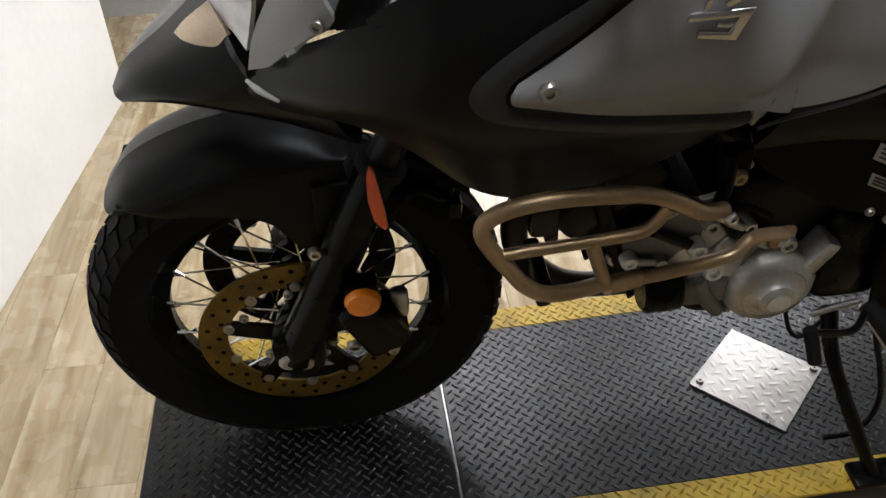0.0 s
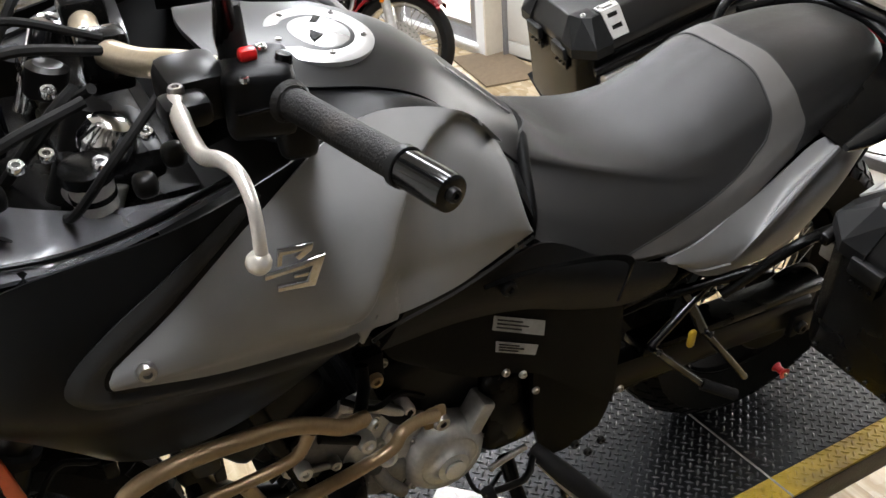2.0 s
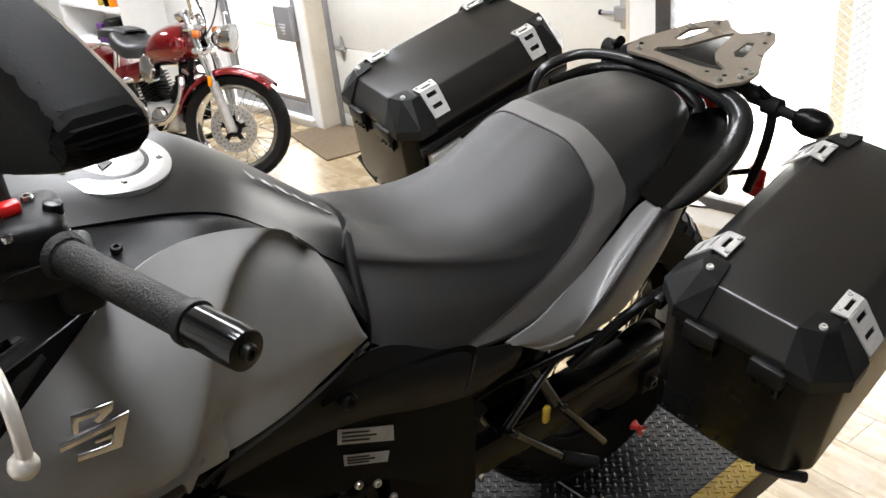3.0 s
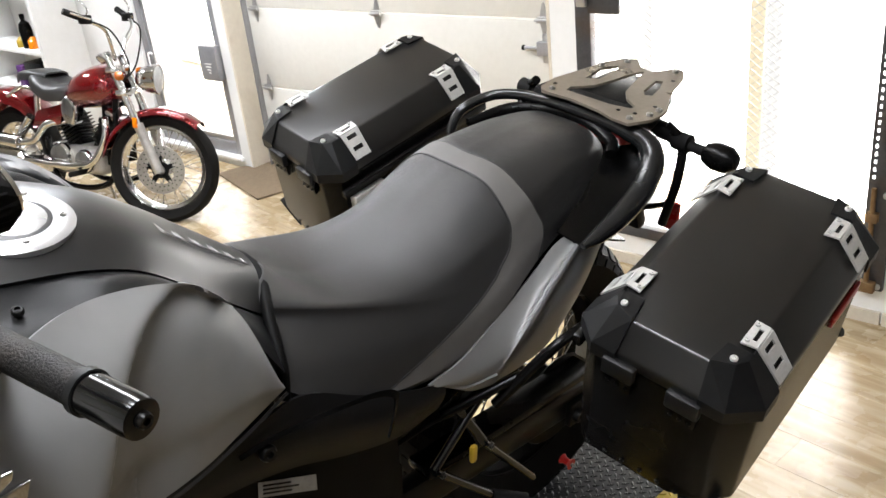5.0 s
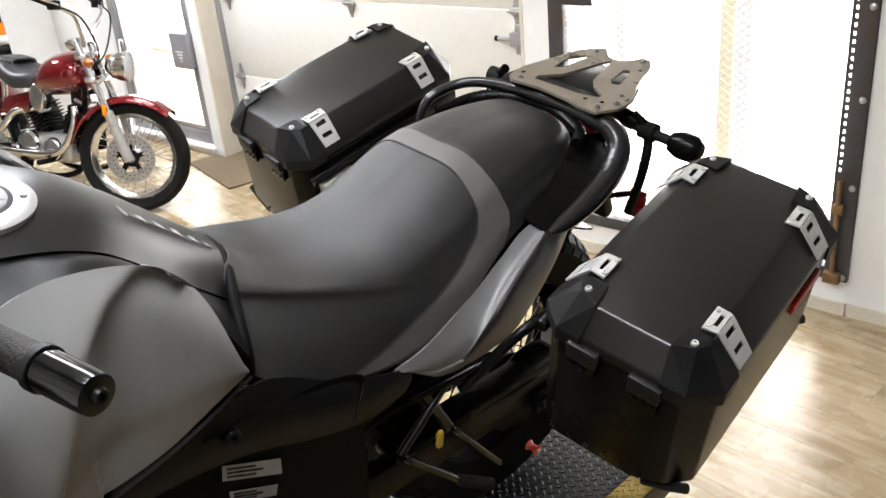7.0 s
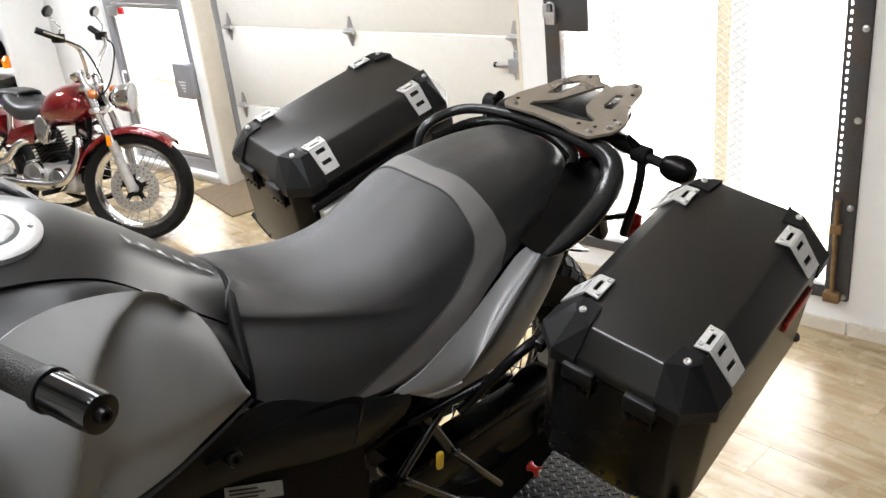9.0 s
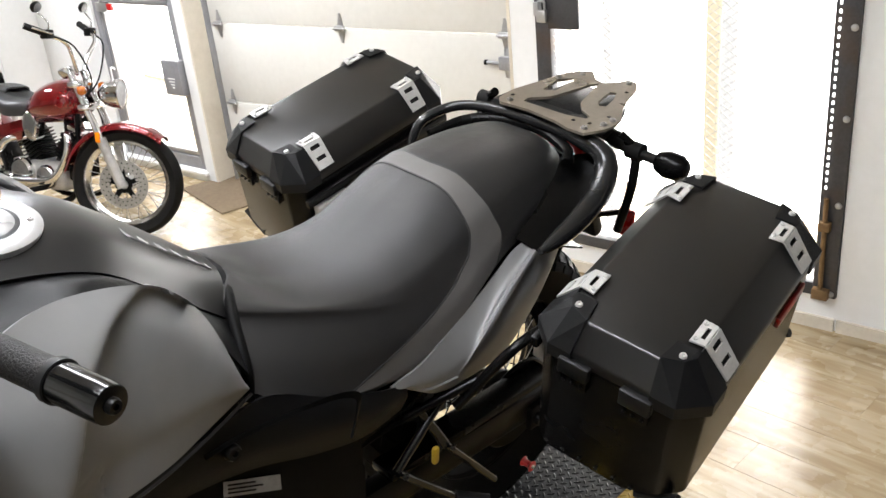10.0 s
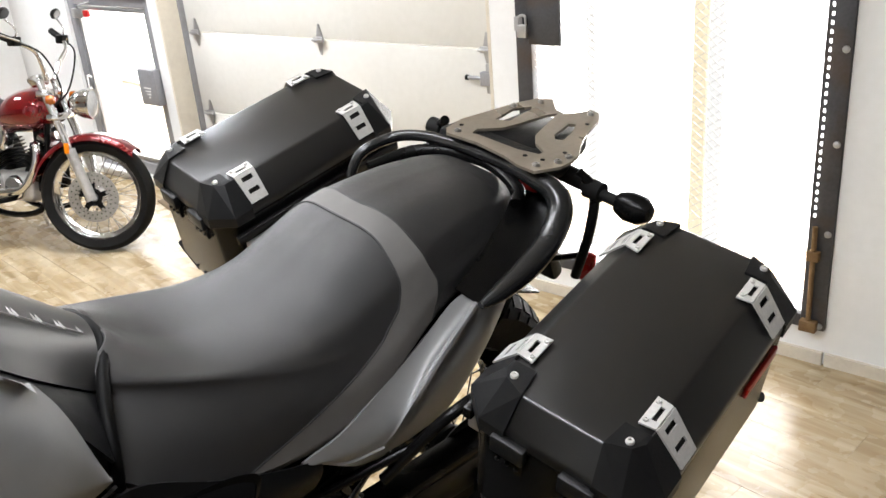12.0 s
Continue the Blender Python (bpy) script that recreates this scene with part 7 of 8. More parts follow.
def rear_end():
    c = Vector((1.455, 0, 0.325))
    rim, m = wheel(bike, c, 0.322, 0.075, 0.178, 36, BLACK, 0.05)
    disc(bike, c, 0.085, 0.075, 0.12, DARK)
    for s in (-1, 1):
        part("swingarm", merge(rbox((0.93, s * 0.12 - 0.02, 0.345), (1.50, s * 0.12 + 0.02, 0.415), 0.012)), DARK, bike).data.transform(Matrix.Translation((0.93, 0, 0.38)) @ Matrix.Rotation(radians(5), 4, "Y") @ Matrix.Translation((-0.93, 0, -0.38)))
        part("chain_adjuster", rbox((1.44, s * 0.145 - 0.008, 0.29), (1.52, s * 0.145 + 0.008, 0.345), 0.004), DARK, bike)
        bolt("axle_nut", (1.455, s * 0.155, 0.318), (0, s, 0), 0.014, bike, DARK)
        sp = part("stand_bobbin", lathe([(0, 0), (0.011, 0), (0.007, 0.006), (0.007, 0.016), (0.012, 0.022), (0, 0.023)], 18, axis_m((1.398, s * 0.172, 0.252), (0, s, 0))), REDPL, bike, "red anodised stand bobbin")
        bolt("bobbin_bolt", (1.398, s * 0.195, 0.252), (0, s, 0), 0.004, sp)
        hang = part("pillion_hanger", merge(tube([(1.150, s * 0.19, 0.468), (1.272, s * 0.20, 0.312)], 0.0070, smooth=False), tube([(1.040, s * 0.19, 0.478), (1.165, s * 0.20, 0.345)], 0.0070, smooth=False), tube([(1.105, s * 0.165, 0.560), (1.150, s * 0.185, 0.468)], 0.010, smooth=False), tube([(1.185, s * 0.17, 0.575), (1.040, s * 0.185, 0.478)], 0.008, smooth=False)), GLOSSB, bike)
        for u, w in ((1.155, 0.466), (1.270, 0.316), (1.045, 0.476)):
            bolt("hanger_nut", (u, s * 0.200, w), (0, s, 0), 0.006, hang, DARK)
        part("pillion_peg", tube([(1.165, s * 0.20, 0.345), (1.215, s * 0.235, 0.325)], 0.011, smooth=False), RUBBER, bike)
        part("subframe", tube([(0.90, s * 0.15, 0.55), (1.15, s * 0.14, 0.58), (1.45, s * 0.12, 0.68)], 0.014), BLACK, bike)
    part("chain_guard", rbox((1.06, -0.155, 0.415), (1.50, -0.10, 0.435), 0.006, m=Matrix.Translation((1.06, 0, 0.42)) @ Matrix.Rotation(radians(3), 4, "Y") @ Matrix.Translation((-1.06, 0, -0.42))), BLACK, bike)
    part("guard_sticker", rbox((1.425, -0.153, 0.428), (1.485, -0.118, 0.4305), 0.001, m=Matrix.Translation((0, 0, -0.018))), STICKER, bike)
    ch = bmesh.new()
    for k in range(56):
        u = 0.82 + 0.0118 * k
        for z in (0.395 - 0.03 * k / 56, 0.315 - 0.045 * k / 56):
            ch = merge(ch, rbox((u - 0.0068, -0.108 + (0.002 if k % 2 else 0), z - 0.006), (u + 0.0068, -0.094 - (0.002 if k % 2 else 0), z + 0.006), 0))
    tagged(part("chain", ch, DARK, bike), kind="stuff")
    part("rear_sprocket", lathe([(0.055, -0.004), (0.098, -0.004), (0.102, 0), (0.098, 0.004), (0.055, 0.004)], 44, axis_m((1.455, -0.10, 0.325), (0, 1, 0)), closed=True), DARK, bike)
    part("rear_shock", tube([(1.06, 0.0, 0.34), (1.10, 0, 0.62)], 0.03, smooth=False), YELLOW, bike, "rear shock absorber with a yellow spring")
    part("yellow_tag", rbox((1.112, -0.200, 0.450), (1.126, -0.190, 0.486), 0.005), YELLOW, bike, "small yellow tag")
    part("inner_mudguard", patch([[(1.10, -0.085, 0.50), (1.25, -0.085, 0.63), (1.45, -0.085, 0.68), (1.66, -0.085, 0.60)], [(1.10, 0, 0.51), (1.25, 0, 0.65), (1.45, 0, 0.695), (1.66, 0, 0.61)], [(1.10, 0.085, 0.50), (1.25, 0.085, 0.63), (1.45, 0.085, 0.68), (1.66, 0.085, 0.60)]], 18, 6, 0.004), BLACK, bike)
    part("muffler", tube([(0.95, 0.19, 0.42), (1.15, 0.21, 0.50), (1.60, 0.225, 0.64)], [0.03, 0.055, 0.06, 0.05], n=16, seg=22), ALU, bike, "brushed steel silencer")
    # side stand, gear lever and rider's peg
    foot = BIKE.inverted() @ Vector((0.80, -0.245, 0.014))
    leg = part("side_stand", tube([(0.79, -0.16, 0.33), (0.80, -0.21, 0.25), tuple(foot)], [0.014, 0.012, 0.011], n=10, seg=12), BLACK, bike)
    part("stand_foot", rbox(tuple(foot + Vector((-0.035, -0.022, -0.012))), tuple(foot + Vector((0.04, 0.025, 0.004))), 0.004), BLACK, leg)
    part("stand_wire", tube([(0.86, -0.19, 0.30), (0.90, -0.22, 0.16), (0.875, -0.235, 0.09), (0.82, -0.235, 0.08)], 0.005, seg=8), BLACK, leg)
    lev = part("gear_lever", tube([(0.80, -0.22, 0.395), (0.765, -0.255, 0.40), (0.735, -0.262, 0.405), (0.69, -0.265, 0.418)], 0.0055, n=14, seg=10), DARK, bike)
    part("toe_rubber", tube([(0.690, -0.262, 0.422), (0.700, -0.285, 0.376)], 0.010, smooth=False, seg=12), RUBBER, lev)
    part("shift_rod", tube([(0.74, -0.19, 0.36), (0.80, -0.20, 0.39)], 0.005), STEEL, bike)
    for s in (-1, 1):
        peg = part("foot_peg", tube([(0.80, s * 0.215, 0.40), (0.83, s * 0.26, 0.372), (0.88, s * 0.305, 0.318)], [0.013, 0.017, 0.017], n=8, seg=12), RUBBER, bike)
        part("peg_feeler", tube([(0.80, s * 0.235, 0.385), (0.84, s * 0.285, 0.335), (0.885, s * 0.31, 0.302)], 0.004, seg=8), STEEL, peg)
    for p in ((0.93, 0.30), (0.955, 0.315), (0.90, 0.335)):
        bolt("hanger_bolt", (p[0], -0.195, p[1]), (0, -1, 0), 0.008, bike, DARK)
    part("brake_hose", tube([(1.00, -0.12, 0.50), (1.08, -0.165, 0.55), (1.15, -0.165, 0.50)], 0.004, seg=6), RUBBER, bike)


rear_end()

# ------------------------------------------------------------------ other motorcycles in the showroom
CRUISER = Matrix.Translation((2.274, 4.055, FLOOR)) @ Matrix.Rotation(radians(111.5), 4, "Z") @ Matrix.Rotation(radians(10.5), 4, "X")


def cruiser(m):
    global bike
    keep = bike
    root = thing("cruiser_motorcycle", "candy red cruiser motorcycle with chrome, parked with turned bars", "motorcycle", m)
    bike = root
    P = lambda name, bm, mt, lab="": part(name, bm, mt, root, lab)
    turn = 23
    fc = Vector((-0.14, 0.05, 0.325))
    wheel(root, fc, 0.330, 0.05, 0.228, 40, CHROME, 0.05, turn=turn, tread=False, r_spoke=0.002)
    F = Matrix.Translation(fc) @ Matrix.Rotation(radians(turn), 4, "Z")
    f = lambda x, y, z: F @ Vector((x, y, z - 0.345))
    disc(root, fc, 0.07, 0.085, 0.145, STEEL, turn=turn)
    for s in (-1, 1):
        P("fork_slider", tube([f(-0.0, s * 0.09, 0.33), f(0.10, s * 0.09, 0.62)], [0.03, 0.028], n=2, smooth=False, seg=14), ALU)
        P("fork_tube", tube([f(0.10, s * 0.09, 0.62), f(0.235, s * 0.09, 1.0)], 0.022, smooth=False, seg=14), CHROME)
        P("fork_reflector", rbox((-0.015, -0.006, -0.03), (0.015, 0.006, 0.03), 0.004, m=Matrix.Translation(f(0.105, s * 0.12, 0.63))), ORANGE)
        P("turn_signal", lathe([(0, -0.026), (0.023, -0.022), (0.028, 0), (0.020, 0.018), (0, 0.024)], 18, Matrix.Translation(f(0.15, s * 0.15, 0.90)) @ Matrix.Rotation(radians(turn), 4, "Z") @ Matrix.Rotation(radians(-90), 4, "Y")), DARKOR)
    for z, x in ((0.80, 0.165), (0.93, 0.21)):
        P("triple_clamp", rbox((-0.03, -0.12, -0.018), (0.04, 0.12, 0.018), 0.01, m=Matrix.Translation(f(x, 0, z)) @ Matrix.Rotation(radians(turn), 4, "Z")), CHROME)
    lampm = Matrix.Translation(f(0.02, 0.0, 0.867)) @ Matrix.Rotation(radians(turn), 4, "Z") @ Matrix.Rotation(radians(-90), 4, "Y")
    lamp = P("headlamp", lathe([(0, -0.10), (0.03, -0.095), (0.065, -0.06), (0.082, -0.01), (0.086, 0.02), (0.09, 0.03), (0.086, 0.038), (0.08, 0.036)], 36, lampm), CHROME)
    part("lamp_lens", lathe([(0, 0.046), (0.05, 0.043), (0.08, 0.034), (0.0, 0.03)], 36, lampm), LENS, lamp)
    P("front_fender", patch([[tuple(f(-0.362 * math.cos(radians(a)), v, 0.345 + 0.362 * math.sin(radians(a)) - k)) for a in (48, 65, 90, 115, 140, 162)] for v, k in ((-0.07, 0.04), (-0.055, 0.008), (0, 0), (0.055, 0.008), (0.07, 0.04))], 26, 12, 0.004), CANDY)
    bar = [f(0.21, 0.05, 1.0), f(0.20, 0.11, 1.09), f(0.19, 0.20, 1.165), f(0.25, 0.285, 1.215), f(0.34, 0.35, 1.262)]
    bar2 = [f(0.21, -0.05, 1.0), f(0.20, -0.11, 1.09), f(0.19, -0.20, 1.165), f(0.25, -0.285, 1.215), f(0.34, -0.35, 1.262)]
    for b, s in ((bar, 1), (bar2, -1)):
        P("handlebar", tube(b, 0.0125, n=16), CHROME)
        P("grip", tube([b[-2].lerp(b[-1], 0.1), b[-1]], 0.018, smooth=False, seg=14), RUBBER)
        P("switch_box", rbox((-0.03, -0.025, -0.025), (0.03, 0.025, 0.025), 0.008, m=Matrix.Translation(b[-2])), DARK)
        P("lever", tube([b[-2] + Vector((-0.04, 0, 0.0)), b[-1] + Vector((-0.055, 0, -0.01))], 0.006), CHROME)
        e = b[-2] + Vector((0, 0, 0.10)) + (b[-1] - b[-2]) * 0.3
        P("mirror_stem", tube([b[-2], b[-2] + Vector((-0.02, 0, 0.06)), e], 0.005), CHROME)
        mo = lathe([(0, -0.014), (0.045, -0.012), (0.055, 0), (0.045, 0.01), (0, 0.012)], 24)
        mo.transform(Matrix.Translation(e + Vector((0.01, 0, 0.03))) @ Matrix.Rotation(radians(turn), 4, "Z") @ Matrix.Rotation(radians(70), 4, "Y") @ Matrix.Diagonal((0.6, 1, 1, 1)))
        P("mirror", mo, DARK)
        P("cable", tube([b[-2], b[2] + Vector((-0.06, 0, -0.02)), f(0.13, s * 0.05, 0.95), f(0.2, 0, 0.85)], 0.005, seg=6), RUBBER)
    P("speedometer", lathe([(0, 0), (0.045, 0), (0.06, 0.03), (0.06, 0.045), (0.05, 0.05), (0, 0.05)], 28, Matrix.Translation(f(0.27, 0, 0.97)) @ Matrix.Rotation(radians(20), 4, "Y")), CHROME)
    # tank, saddle, rear fender, set back from the steering head
    shift = Vector((0, 0, 0))

    def P(name, bm, mt, lab=""):
        bm.transform(Matrix.Translation(shift))
        return part(name, bm, mt, root, lab)
    shift = Vector((0.21, 0, -0.095))
    T = [(-0.10, 0.05, 0.89, 0.04), (-0.06, 0.125, 0.905, 0.10), (0.05, 0.165, 0.895, 0.128), (0.18, 0.155, 0.875, 0.12), (0.29, 0.115, 0.84, 0.085), (0.35, 0.05, 0.83, 0.03)]
    rows = [[(u, 0.05 + hw * math.sin(radians(a)), wc + hh * math.cos(radians(a))) for a in range(-180, 181, 30)] for u, hw, wc, hh in T]
    P("fuel_tank", patch(rows, 36, 20, 0), CANDY, "candy red teardrop fuel tank")
    P("fuel_cap", lathe([(0, 0.02), (0.026, 0.018), (0.03, 0), (0, 0)], 24, Matrix.Translation((0.06, 0.05, 1.005))), CHROME)
    shift = Vector((0.13, 0, 0.0))
    S = [(0.33, 0.10, 0.80), (0.40, 0.15, 0.80), (0.52, 0.165, 0.80), (0.64, 0.14, 0.845), (0.70, 0.11, 0.86)]
    P("rider_saddle", patch([[(u, 0.03 - hw, wc - 0.09), (u, 0.03 - hw, wc - 0.02), (u, 0.03 - hw * 0.6, wc + 0.012), (u, 0.03, wc), (u, 0.03 + hw * 0.6, wc + 0.012), (u, 0.03 + hw, wc - 0.02), (u, 0.03 + hw, wc - 0.09)] for u, hw, wc in S], 24, 14, 0.01), LEATHER, "black leather rider saddle")
    shift = Vector((0.06, 0, -0.02))
    S = [(0.66, 0.09, 0.89), (0.76, 0.11, 0.905), (0.88, 0.10, 0.90), (0.94, 0.07, 0.88)]
    P("pillion_saddle", patch([[(u, 0.02 - hw, wc - 0.06), (u, 0.02 - hw, wc - 0.015), (u, 0.02 - hw * 0.6, wc), (u, 0.02, wc), (u, 0.02 + hw * 0.6, wc), (u, 0.02 + hw, wc - 0.015), (u, 0.02 + hw, wc - 0.06)] for u, hw, wc in S], 20, 12, 0.01), LEATHER, "black leather pillion saddle")
    rc = Vector((1.12, 0.0, 0.325))
    wheel(root, rc, 0.325, 0.075, 0.19, 40, CHROME, 0.06, tread=False, r_spoke=0.002)
    P("rear_fender", patch([[(rc.x - 0.40 * math.cos(radians(a)), v, 0.36 + 0.40 * math.sin(radians(a)) + k) for a in (40, 65, 95, 125, 155)] for v, k in ((-0.11, -0.07), (-0.09, 0.0), (0, 0.03), (0.09, 0.0), (0.11, -0.07))], 24, 12, 0.004), CANDY)
    P("fender_rail", tube([(0.72, 0.13, 0.78), (0.85, 0.135, 0.80), (1.00, 0.13, 0.74)], 0.012, n=16), CHROME)
    P("fender_strut", tube([(0.74, 0.135, 0.60), (0.72, 0.135, 0.80)], 0.018, smooth=False), CHROME)
    P("tail_lamp", rbox((1.42, -0.05, 0.66), (1.48, 0.05, 0.73), 0.015), REDPL)
    for s in (-1, 1):
        P("rear_turn_signal", lathe([(0, -0.03), (0.03, -0.02), (0.032, 0.02), (0, 0.035)], 16, Matrix.Translation((1.25, s * 0.20, 0.70)) @ Matrix.Rotation(radians(90), 4, "Y")), CHROME)
        P("rear_shock", tube([(0.80, s * 0.14, 0.62), (0.98, s * 0.14, 0.42)], 0.028, smooth=False), CHROME)
        P("swingarm", tube([(0.62, s * 0.12, 0.36), (1.13, s * 0.12, 0.325)], 0.025, smooth=False), BLACK)
        P("frame_tube", tube([(0.10, s * 0.08, 0.86), (0.10, s * 0.12, 0.55), (0.18, s * 0.13, 0.24), (0.60, s * 0.13, 0.22), (0.68, s * 0.13, 0.50)], 0.018, n=24), BLACK)
    P("side_cover", patch([[(0.44, 0.15, 0.72), (0.58, 0.16, 0.69), (0.72, 0.15, 0.66)], [(0.48, 0.17, 0.65), (0.60, 0.175, 0.62), (0.74, 0.165, 0.60)], [(0.52, 0.155, 0.585), (0.64, 0.16, 0.56), (0.78, 0.15, 0.545)]], 12, 8, 0.008), CANDY)
    shift = Vector((0.12, 0, -0.02))
    # V-twin with chrome covers and pipes
    for ang, u0 in ((-34, 0.22), (26, 0.40)):
        cm = Matrix.Translation((u0, 0.03, 0.42)) @ Matrix.Rotation(radians(ang), 4, "Y")
        c = P("cylinder", rbox((-0.055, -0.075, 0), (0.055, 0.075, 0.24), 0.012, m=cm), BLACK)
        for k in range(8):
            part("cooling_fin", rbox((-0.072, -0.09, 0.05 + 0.022 * k), (0.072, 0.09, 0.056 + 0.022 * k), 0.002, m=Matrix.Translation(shift) @ cm), DARK, c)
        P("rocker_cover", rbox((-0.065, -0.085, 0.24), (0.065, 0.085, 0.29), 0.02, 3, m=cm), CHROME)
    P("crankcase", rbox((0.18, -0.12, 0.27), (0.64, 0.13, 0.46), 0.04, 3), ALU)
    for u, w, r in ((0.30, 0.36, 0.075), (0.50, 0.38, 0.09), (0.62, 0.33, 0.055)):
        P("engine_cover", lathe([(r, 0), (r, 0.02), (r * 0.85, 0.035), (r * 0.4, 0.042), (0, 0.044)], 30, axis_m((u, 0.13, w), (0, 1, 0))), CHROME)
    ac = lathe([(0.06, -0.02), (0.062, 0.03), (0.05, 0.05), (0.02, 0.056), (0, 0.057)], 30)
    ac.transform(axis_m((0.36, 0.13, 0.675), (0, 1, 0)) @ Matrix.Diagonal((1, 1.6, 1, 1)))
    P("air_cleaner", ac, CHROME)
    P("radiator", rbox((0.115, -0.11, 0.34), (0.15, 0.11, 0.72), 0.01), BLACK)
    P("exhaust_pipe", tube([(0.16, 0.10, 0.62), (0.06, 0.17, 0.62), (0.07, 0.19, 0.50), (0.20, 0.20, 0.36), (0.50, 0.20, 0.34), (0.80, 0.20, 0.36)], 0.022, n=30, seg=14), CHROME)
    P("exhaust_pipe", tube([(0.46, 0.11, 0.60), (0.56, 0.18, 0.58), (0.66, 0.20, 0.48), (0.80, 0.21, 0.46)], 0.022, n=22, seg=14), CHROME)
    P("silencer", tube([(0.78, 0.205, 0.365), (0.86, 0.21, 0.38), (1.50, 0.225, 0.40)], [0.025, 0.042, 0.044, 0.038], n=14, seg=20), CHROME)
    P("silencer", tube([(0.78, 0.21, 0.46), (0.86, 0.215, 0.47), (1.56, 0.235, 0.52)], [0.025, 0.042, 0.044, 0.038], n=14, seg=20), CHROME)
    P("foot_peg", tube([(0.30, 0.13, 0.30), (0.30, 0.27, 0.30)], 0.016, smooth=False), RUBBER)
    P("side_stand", tube([(0.45, -0.12, 0.25), (0.42, -0.19, 0.02)], 0.012, smooth=False), CHROME)
    bike = keep


cruiser(CRUISER)


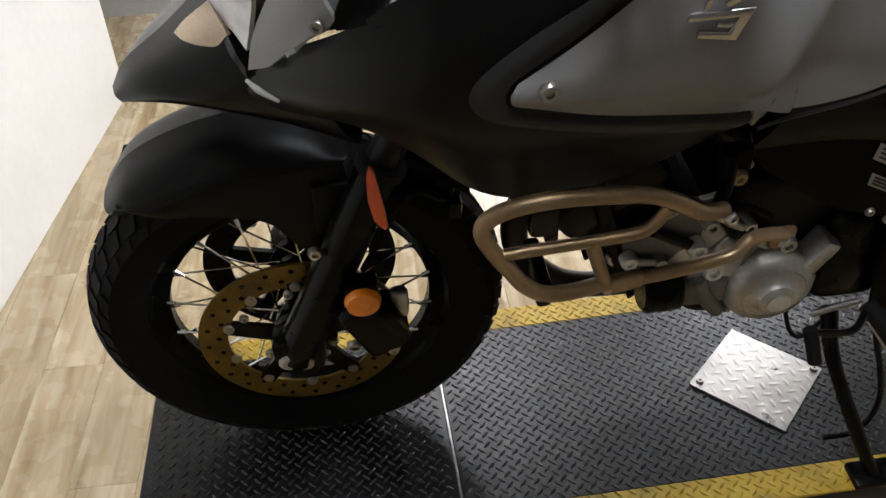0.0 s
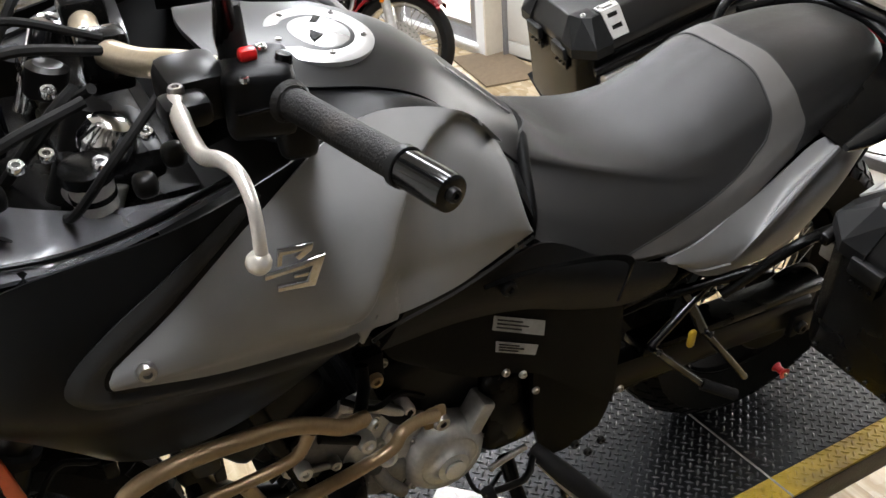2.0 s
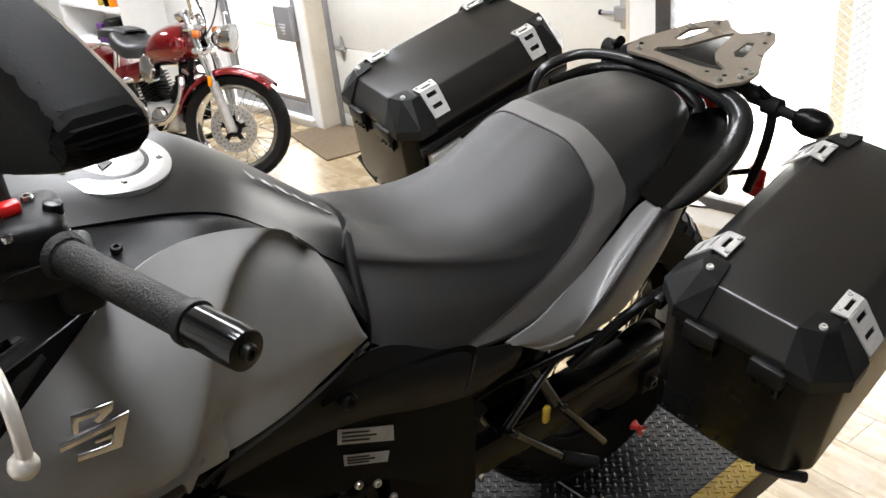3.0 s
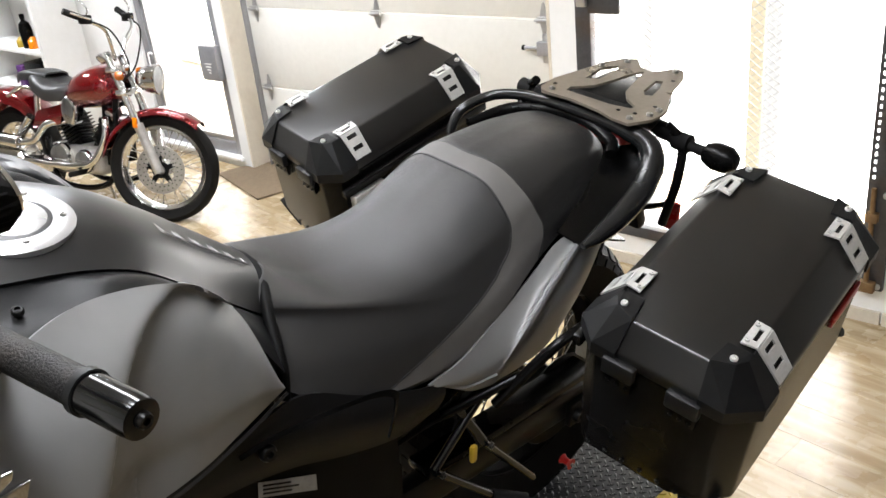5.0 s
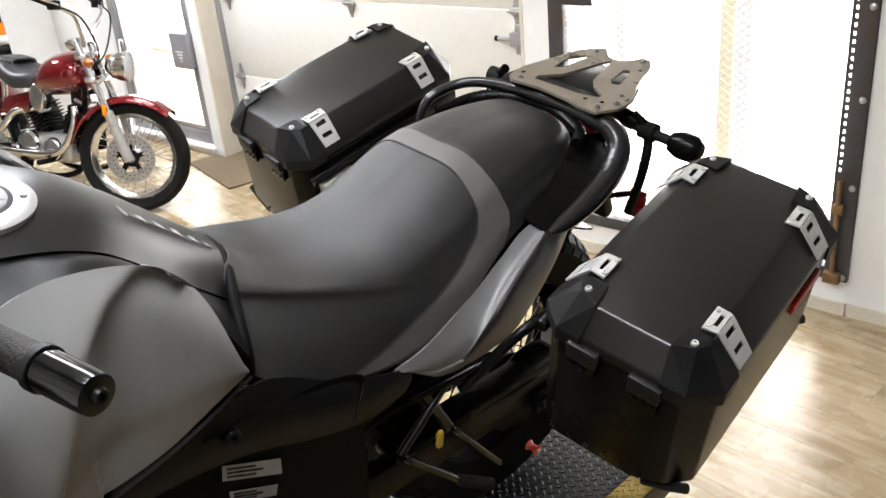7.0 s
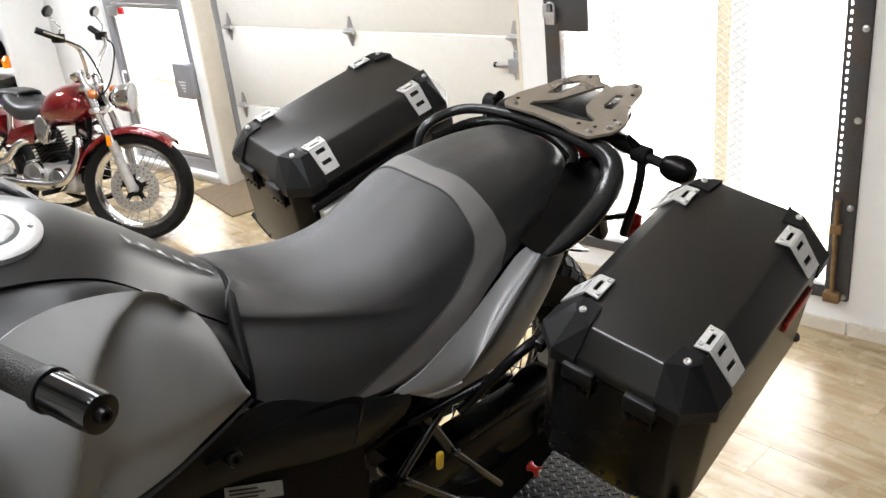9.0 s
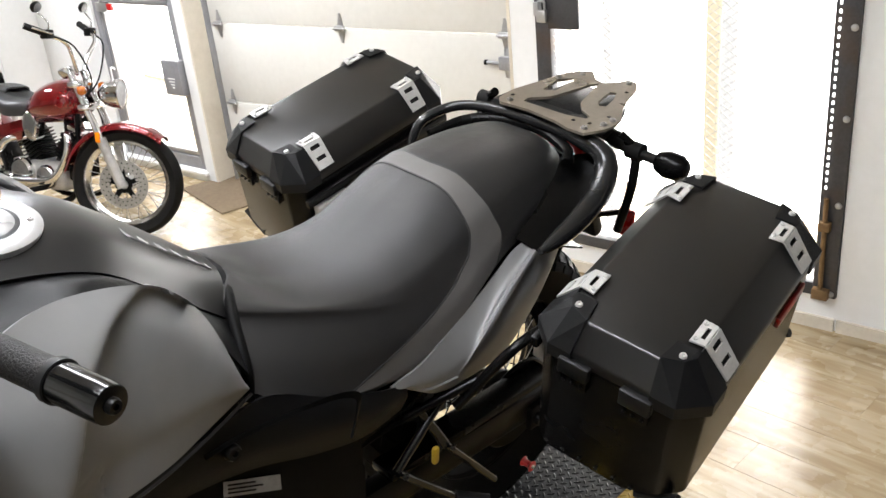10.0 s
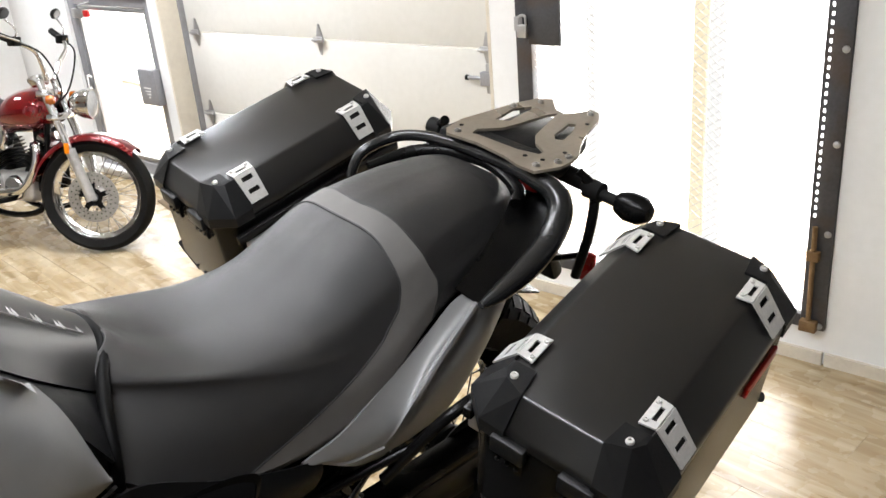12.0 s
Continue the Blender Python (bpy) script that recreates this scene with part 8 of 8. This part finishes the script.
def standard_bike(name, label, m, paint):
    """A plain parked motorcycle, seen only in part at the back of the room."""
    global bike
    keep = bike
    root = thing(name, label, "motorcycle", m)
    bike = root
    P = lambda n, bm, mt, lab="": part(n, bm, mt, root, lab)
    for c, r in ((Vector((0, 0, 0.30)), 0.30), (Vector((1.38, 0, 0.30)), 0.30)):
        wm = Matrix.Translation(c) @ Matrix.Rotation(radians(90), 4, "X")
        h = 0.06 if c.x < 1 else 0.08
        rim = P("wheel_rim", lathe([(0.20, -0.04), (0.215, -0.045), (0.215, 0.045), (0.20, 0.04)], 40, wm, closed=True), ALU)
        part("tyre", lathe([(0.212, -h * 0.8), (0.25, -h), (0.285, -h * 0.6), (r, 0), (0.285, h * 0.6), (0.25, h), (0.212, h * 0.8)], 48, wm, closed=True), RUBBER, rim)
        for k in range(5):
            a = Matrix.Rotation(2 * math.pi * k / 5, 4, "Z")
            part("wheel_spoke", prism([(0.03, -0.02), (0.205, -0.012), (0.205, 0.012), (0.03, 0.02)], -0.015, 0.015, 0.003, wm @ a), BLACK, rim)
        disc(root, c, 0.06, 0.09, 0.14, STEEL, holes=12)
    for s in (-1, 1):
        P("fork_leg", tube([(0, s * 0.10, 0.30), (0.30, s * 0.10, 0.98)], 0.026, smooth=False), CHROME)
        P("handlebar", tube([(0.32, 0, 1.0), (0.30, s * 0.15, 1.05), (0.42, s * 0.36, 1.04)], 0.013), BLACK)
        P("swingarm", tube([(0.85, s * 0.10, 0.38), (1.38, s * 0.10, 0.30)], 0.028, smooth=False), DARK)
    P("front_fender", patch([[(-0.335 * math.cos(radians(a)), v, 0.30 + 0.335 * math.sin(radians(a))) for a in (35, 70, 110, 145)] for v in (-0.07, 0, 0.07)], 16, 6, 0.004), paint)
    P("headlamp", lathe([(0, -0.08), (0.06, -0.06), (0.085, 0), (0.08, 0.03), (0, 0.04)], 28, axis_m((0.10, 0, 0.90), (-1, 0, 0))), LENS)
    P("fuel_tank", patch([[(u, hw * math.sin(radians(a)), wc + hh * math.cos(radians(a))) for a in range(-180, 181, 30)] for u, hw, wc, hh in ((0.36, 0.05, 0.88, 0.04), (0.42, 0.13, 0.90, 0.11), (0.58, 0.16, 0.90, 0.13), (0.74, 0.12, 0.86, 0.09), (0.80, 0.05, 0.82, 0.03))], 30, 16, 0), paint)
    P("saddle", patch([[(u, -hw, wc - 0.06), (u, -hw * 0.6, wc), (u, hw * 0.6, wc), (u, hw, wc - 0.06)] for u, hw, wc in ((0.78, 0.09, 0.82), (0.95, 0.15, 0.80), (1.15, 0.14, 0.86), (1.38, 0.10, 0.90))], 16, 12, 0.02), LEATHER)
    P("engine", merge(rbox((0.42, -0.17, 0.28), (0.92, 0.17, 0.52), 0.05, 3), rbox((0.46, -0.15, 0.50), (0.66, 0.15, 0.74), 0.03, 3)), DARK)
    P("exhaust", tube([(0.44, 0.12, 0.56), (0.34, 0.12, 0.42), (0.55, 0.12, 0.22), (1.00, 0.16, 0.28), (1.45, 0.20, 0.40)], [0.02, 0.02, 0.02, 0.04, 0.05], n=26, seg=14), CHROME)
    P("tail", rbox((1.30, -0.08, 0.76), (1.56, 0.08, 0.88), 0.03, 3), paint)
    P("side_stand", tube([(0.62, -0.12, 0.28), (0.60, -0.20, 0.015)], 0.012, smooth=False), DARK)
    bike = keep


standard_bike("parked_motorcycle", "black standard motorcycle parked at the back of the showroom", Matrix.Translation((1.46, 7.25, FLOOR)) @ Matrix.Rotation(radians(112), 4, "Z"), BLACK)
standard_bike("parked_motorcycle", "second black motorcycle parked behind the first", Matrix.Translation((0.75, 7.75, FLOOR)) @ Matrix.Rotation(radians(115), 4, "Z"), DARK)

# ------------------------------------------------------------------ floor planks
nearest, rest = [], []
row = 0
x = -6.0
while x < 4.5:
    y = -4.2 - (row * 0.47) % PLANK_L
    while y < 10.2:
        near = -1.7 < x < 3.7 and -1.6 < y < 5.6
        if -4.25 < y < 9.0:
            (nearest if near and len(nearest) < 300 else rest).append((x, y))
        y += PLANK_L
    x += PLANK_W
    row += 1
base_mesh = None
for px, py in nearest:
    if base_mesh is None:
        o = link("plank", plank_bm(0, 0), OAK, floor, smooth=False)
        base_mesh = o.data
    else:
        o = new("plank", base_mesh)
        o.parent = floor
    o.location = (px, py, 0)
verts, faces = [], []
for px, py in rest:
    k, g = len(verts), 0.0004
    verts += [(px + g, py + g, FLOOR), (px + PLANK_W - g, py + g, FLOOR), (px + PLANK_W - g, py + PLANK_L - g, FLOOR), (px + g, py + PLANK_L - g, FLOOR)]
    faces.append((k, k + 1, k + 2, k + 3))
me = bpy.data.meshes.new("far_planks")
me.from_pydata(verts, [], faces)
me.materials.append(OAK)
o = new("far_planks", me)
o.parent = floor
tagged(o, kind="stuff")
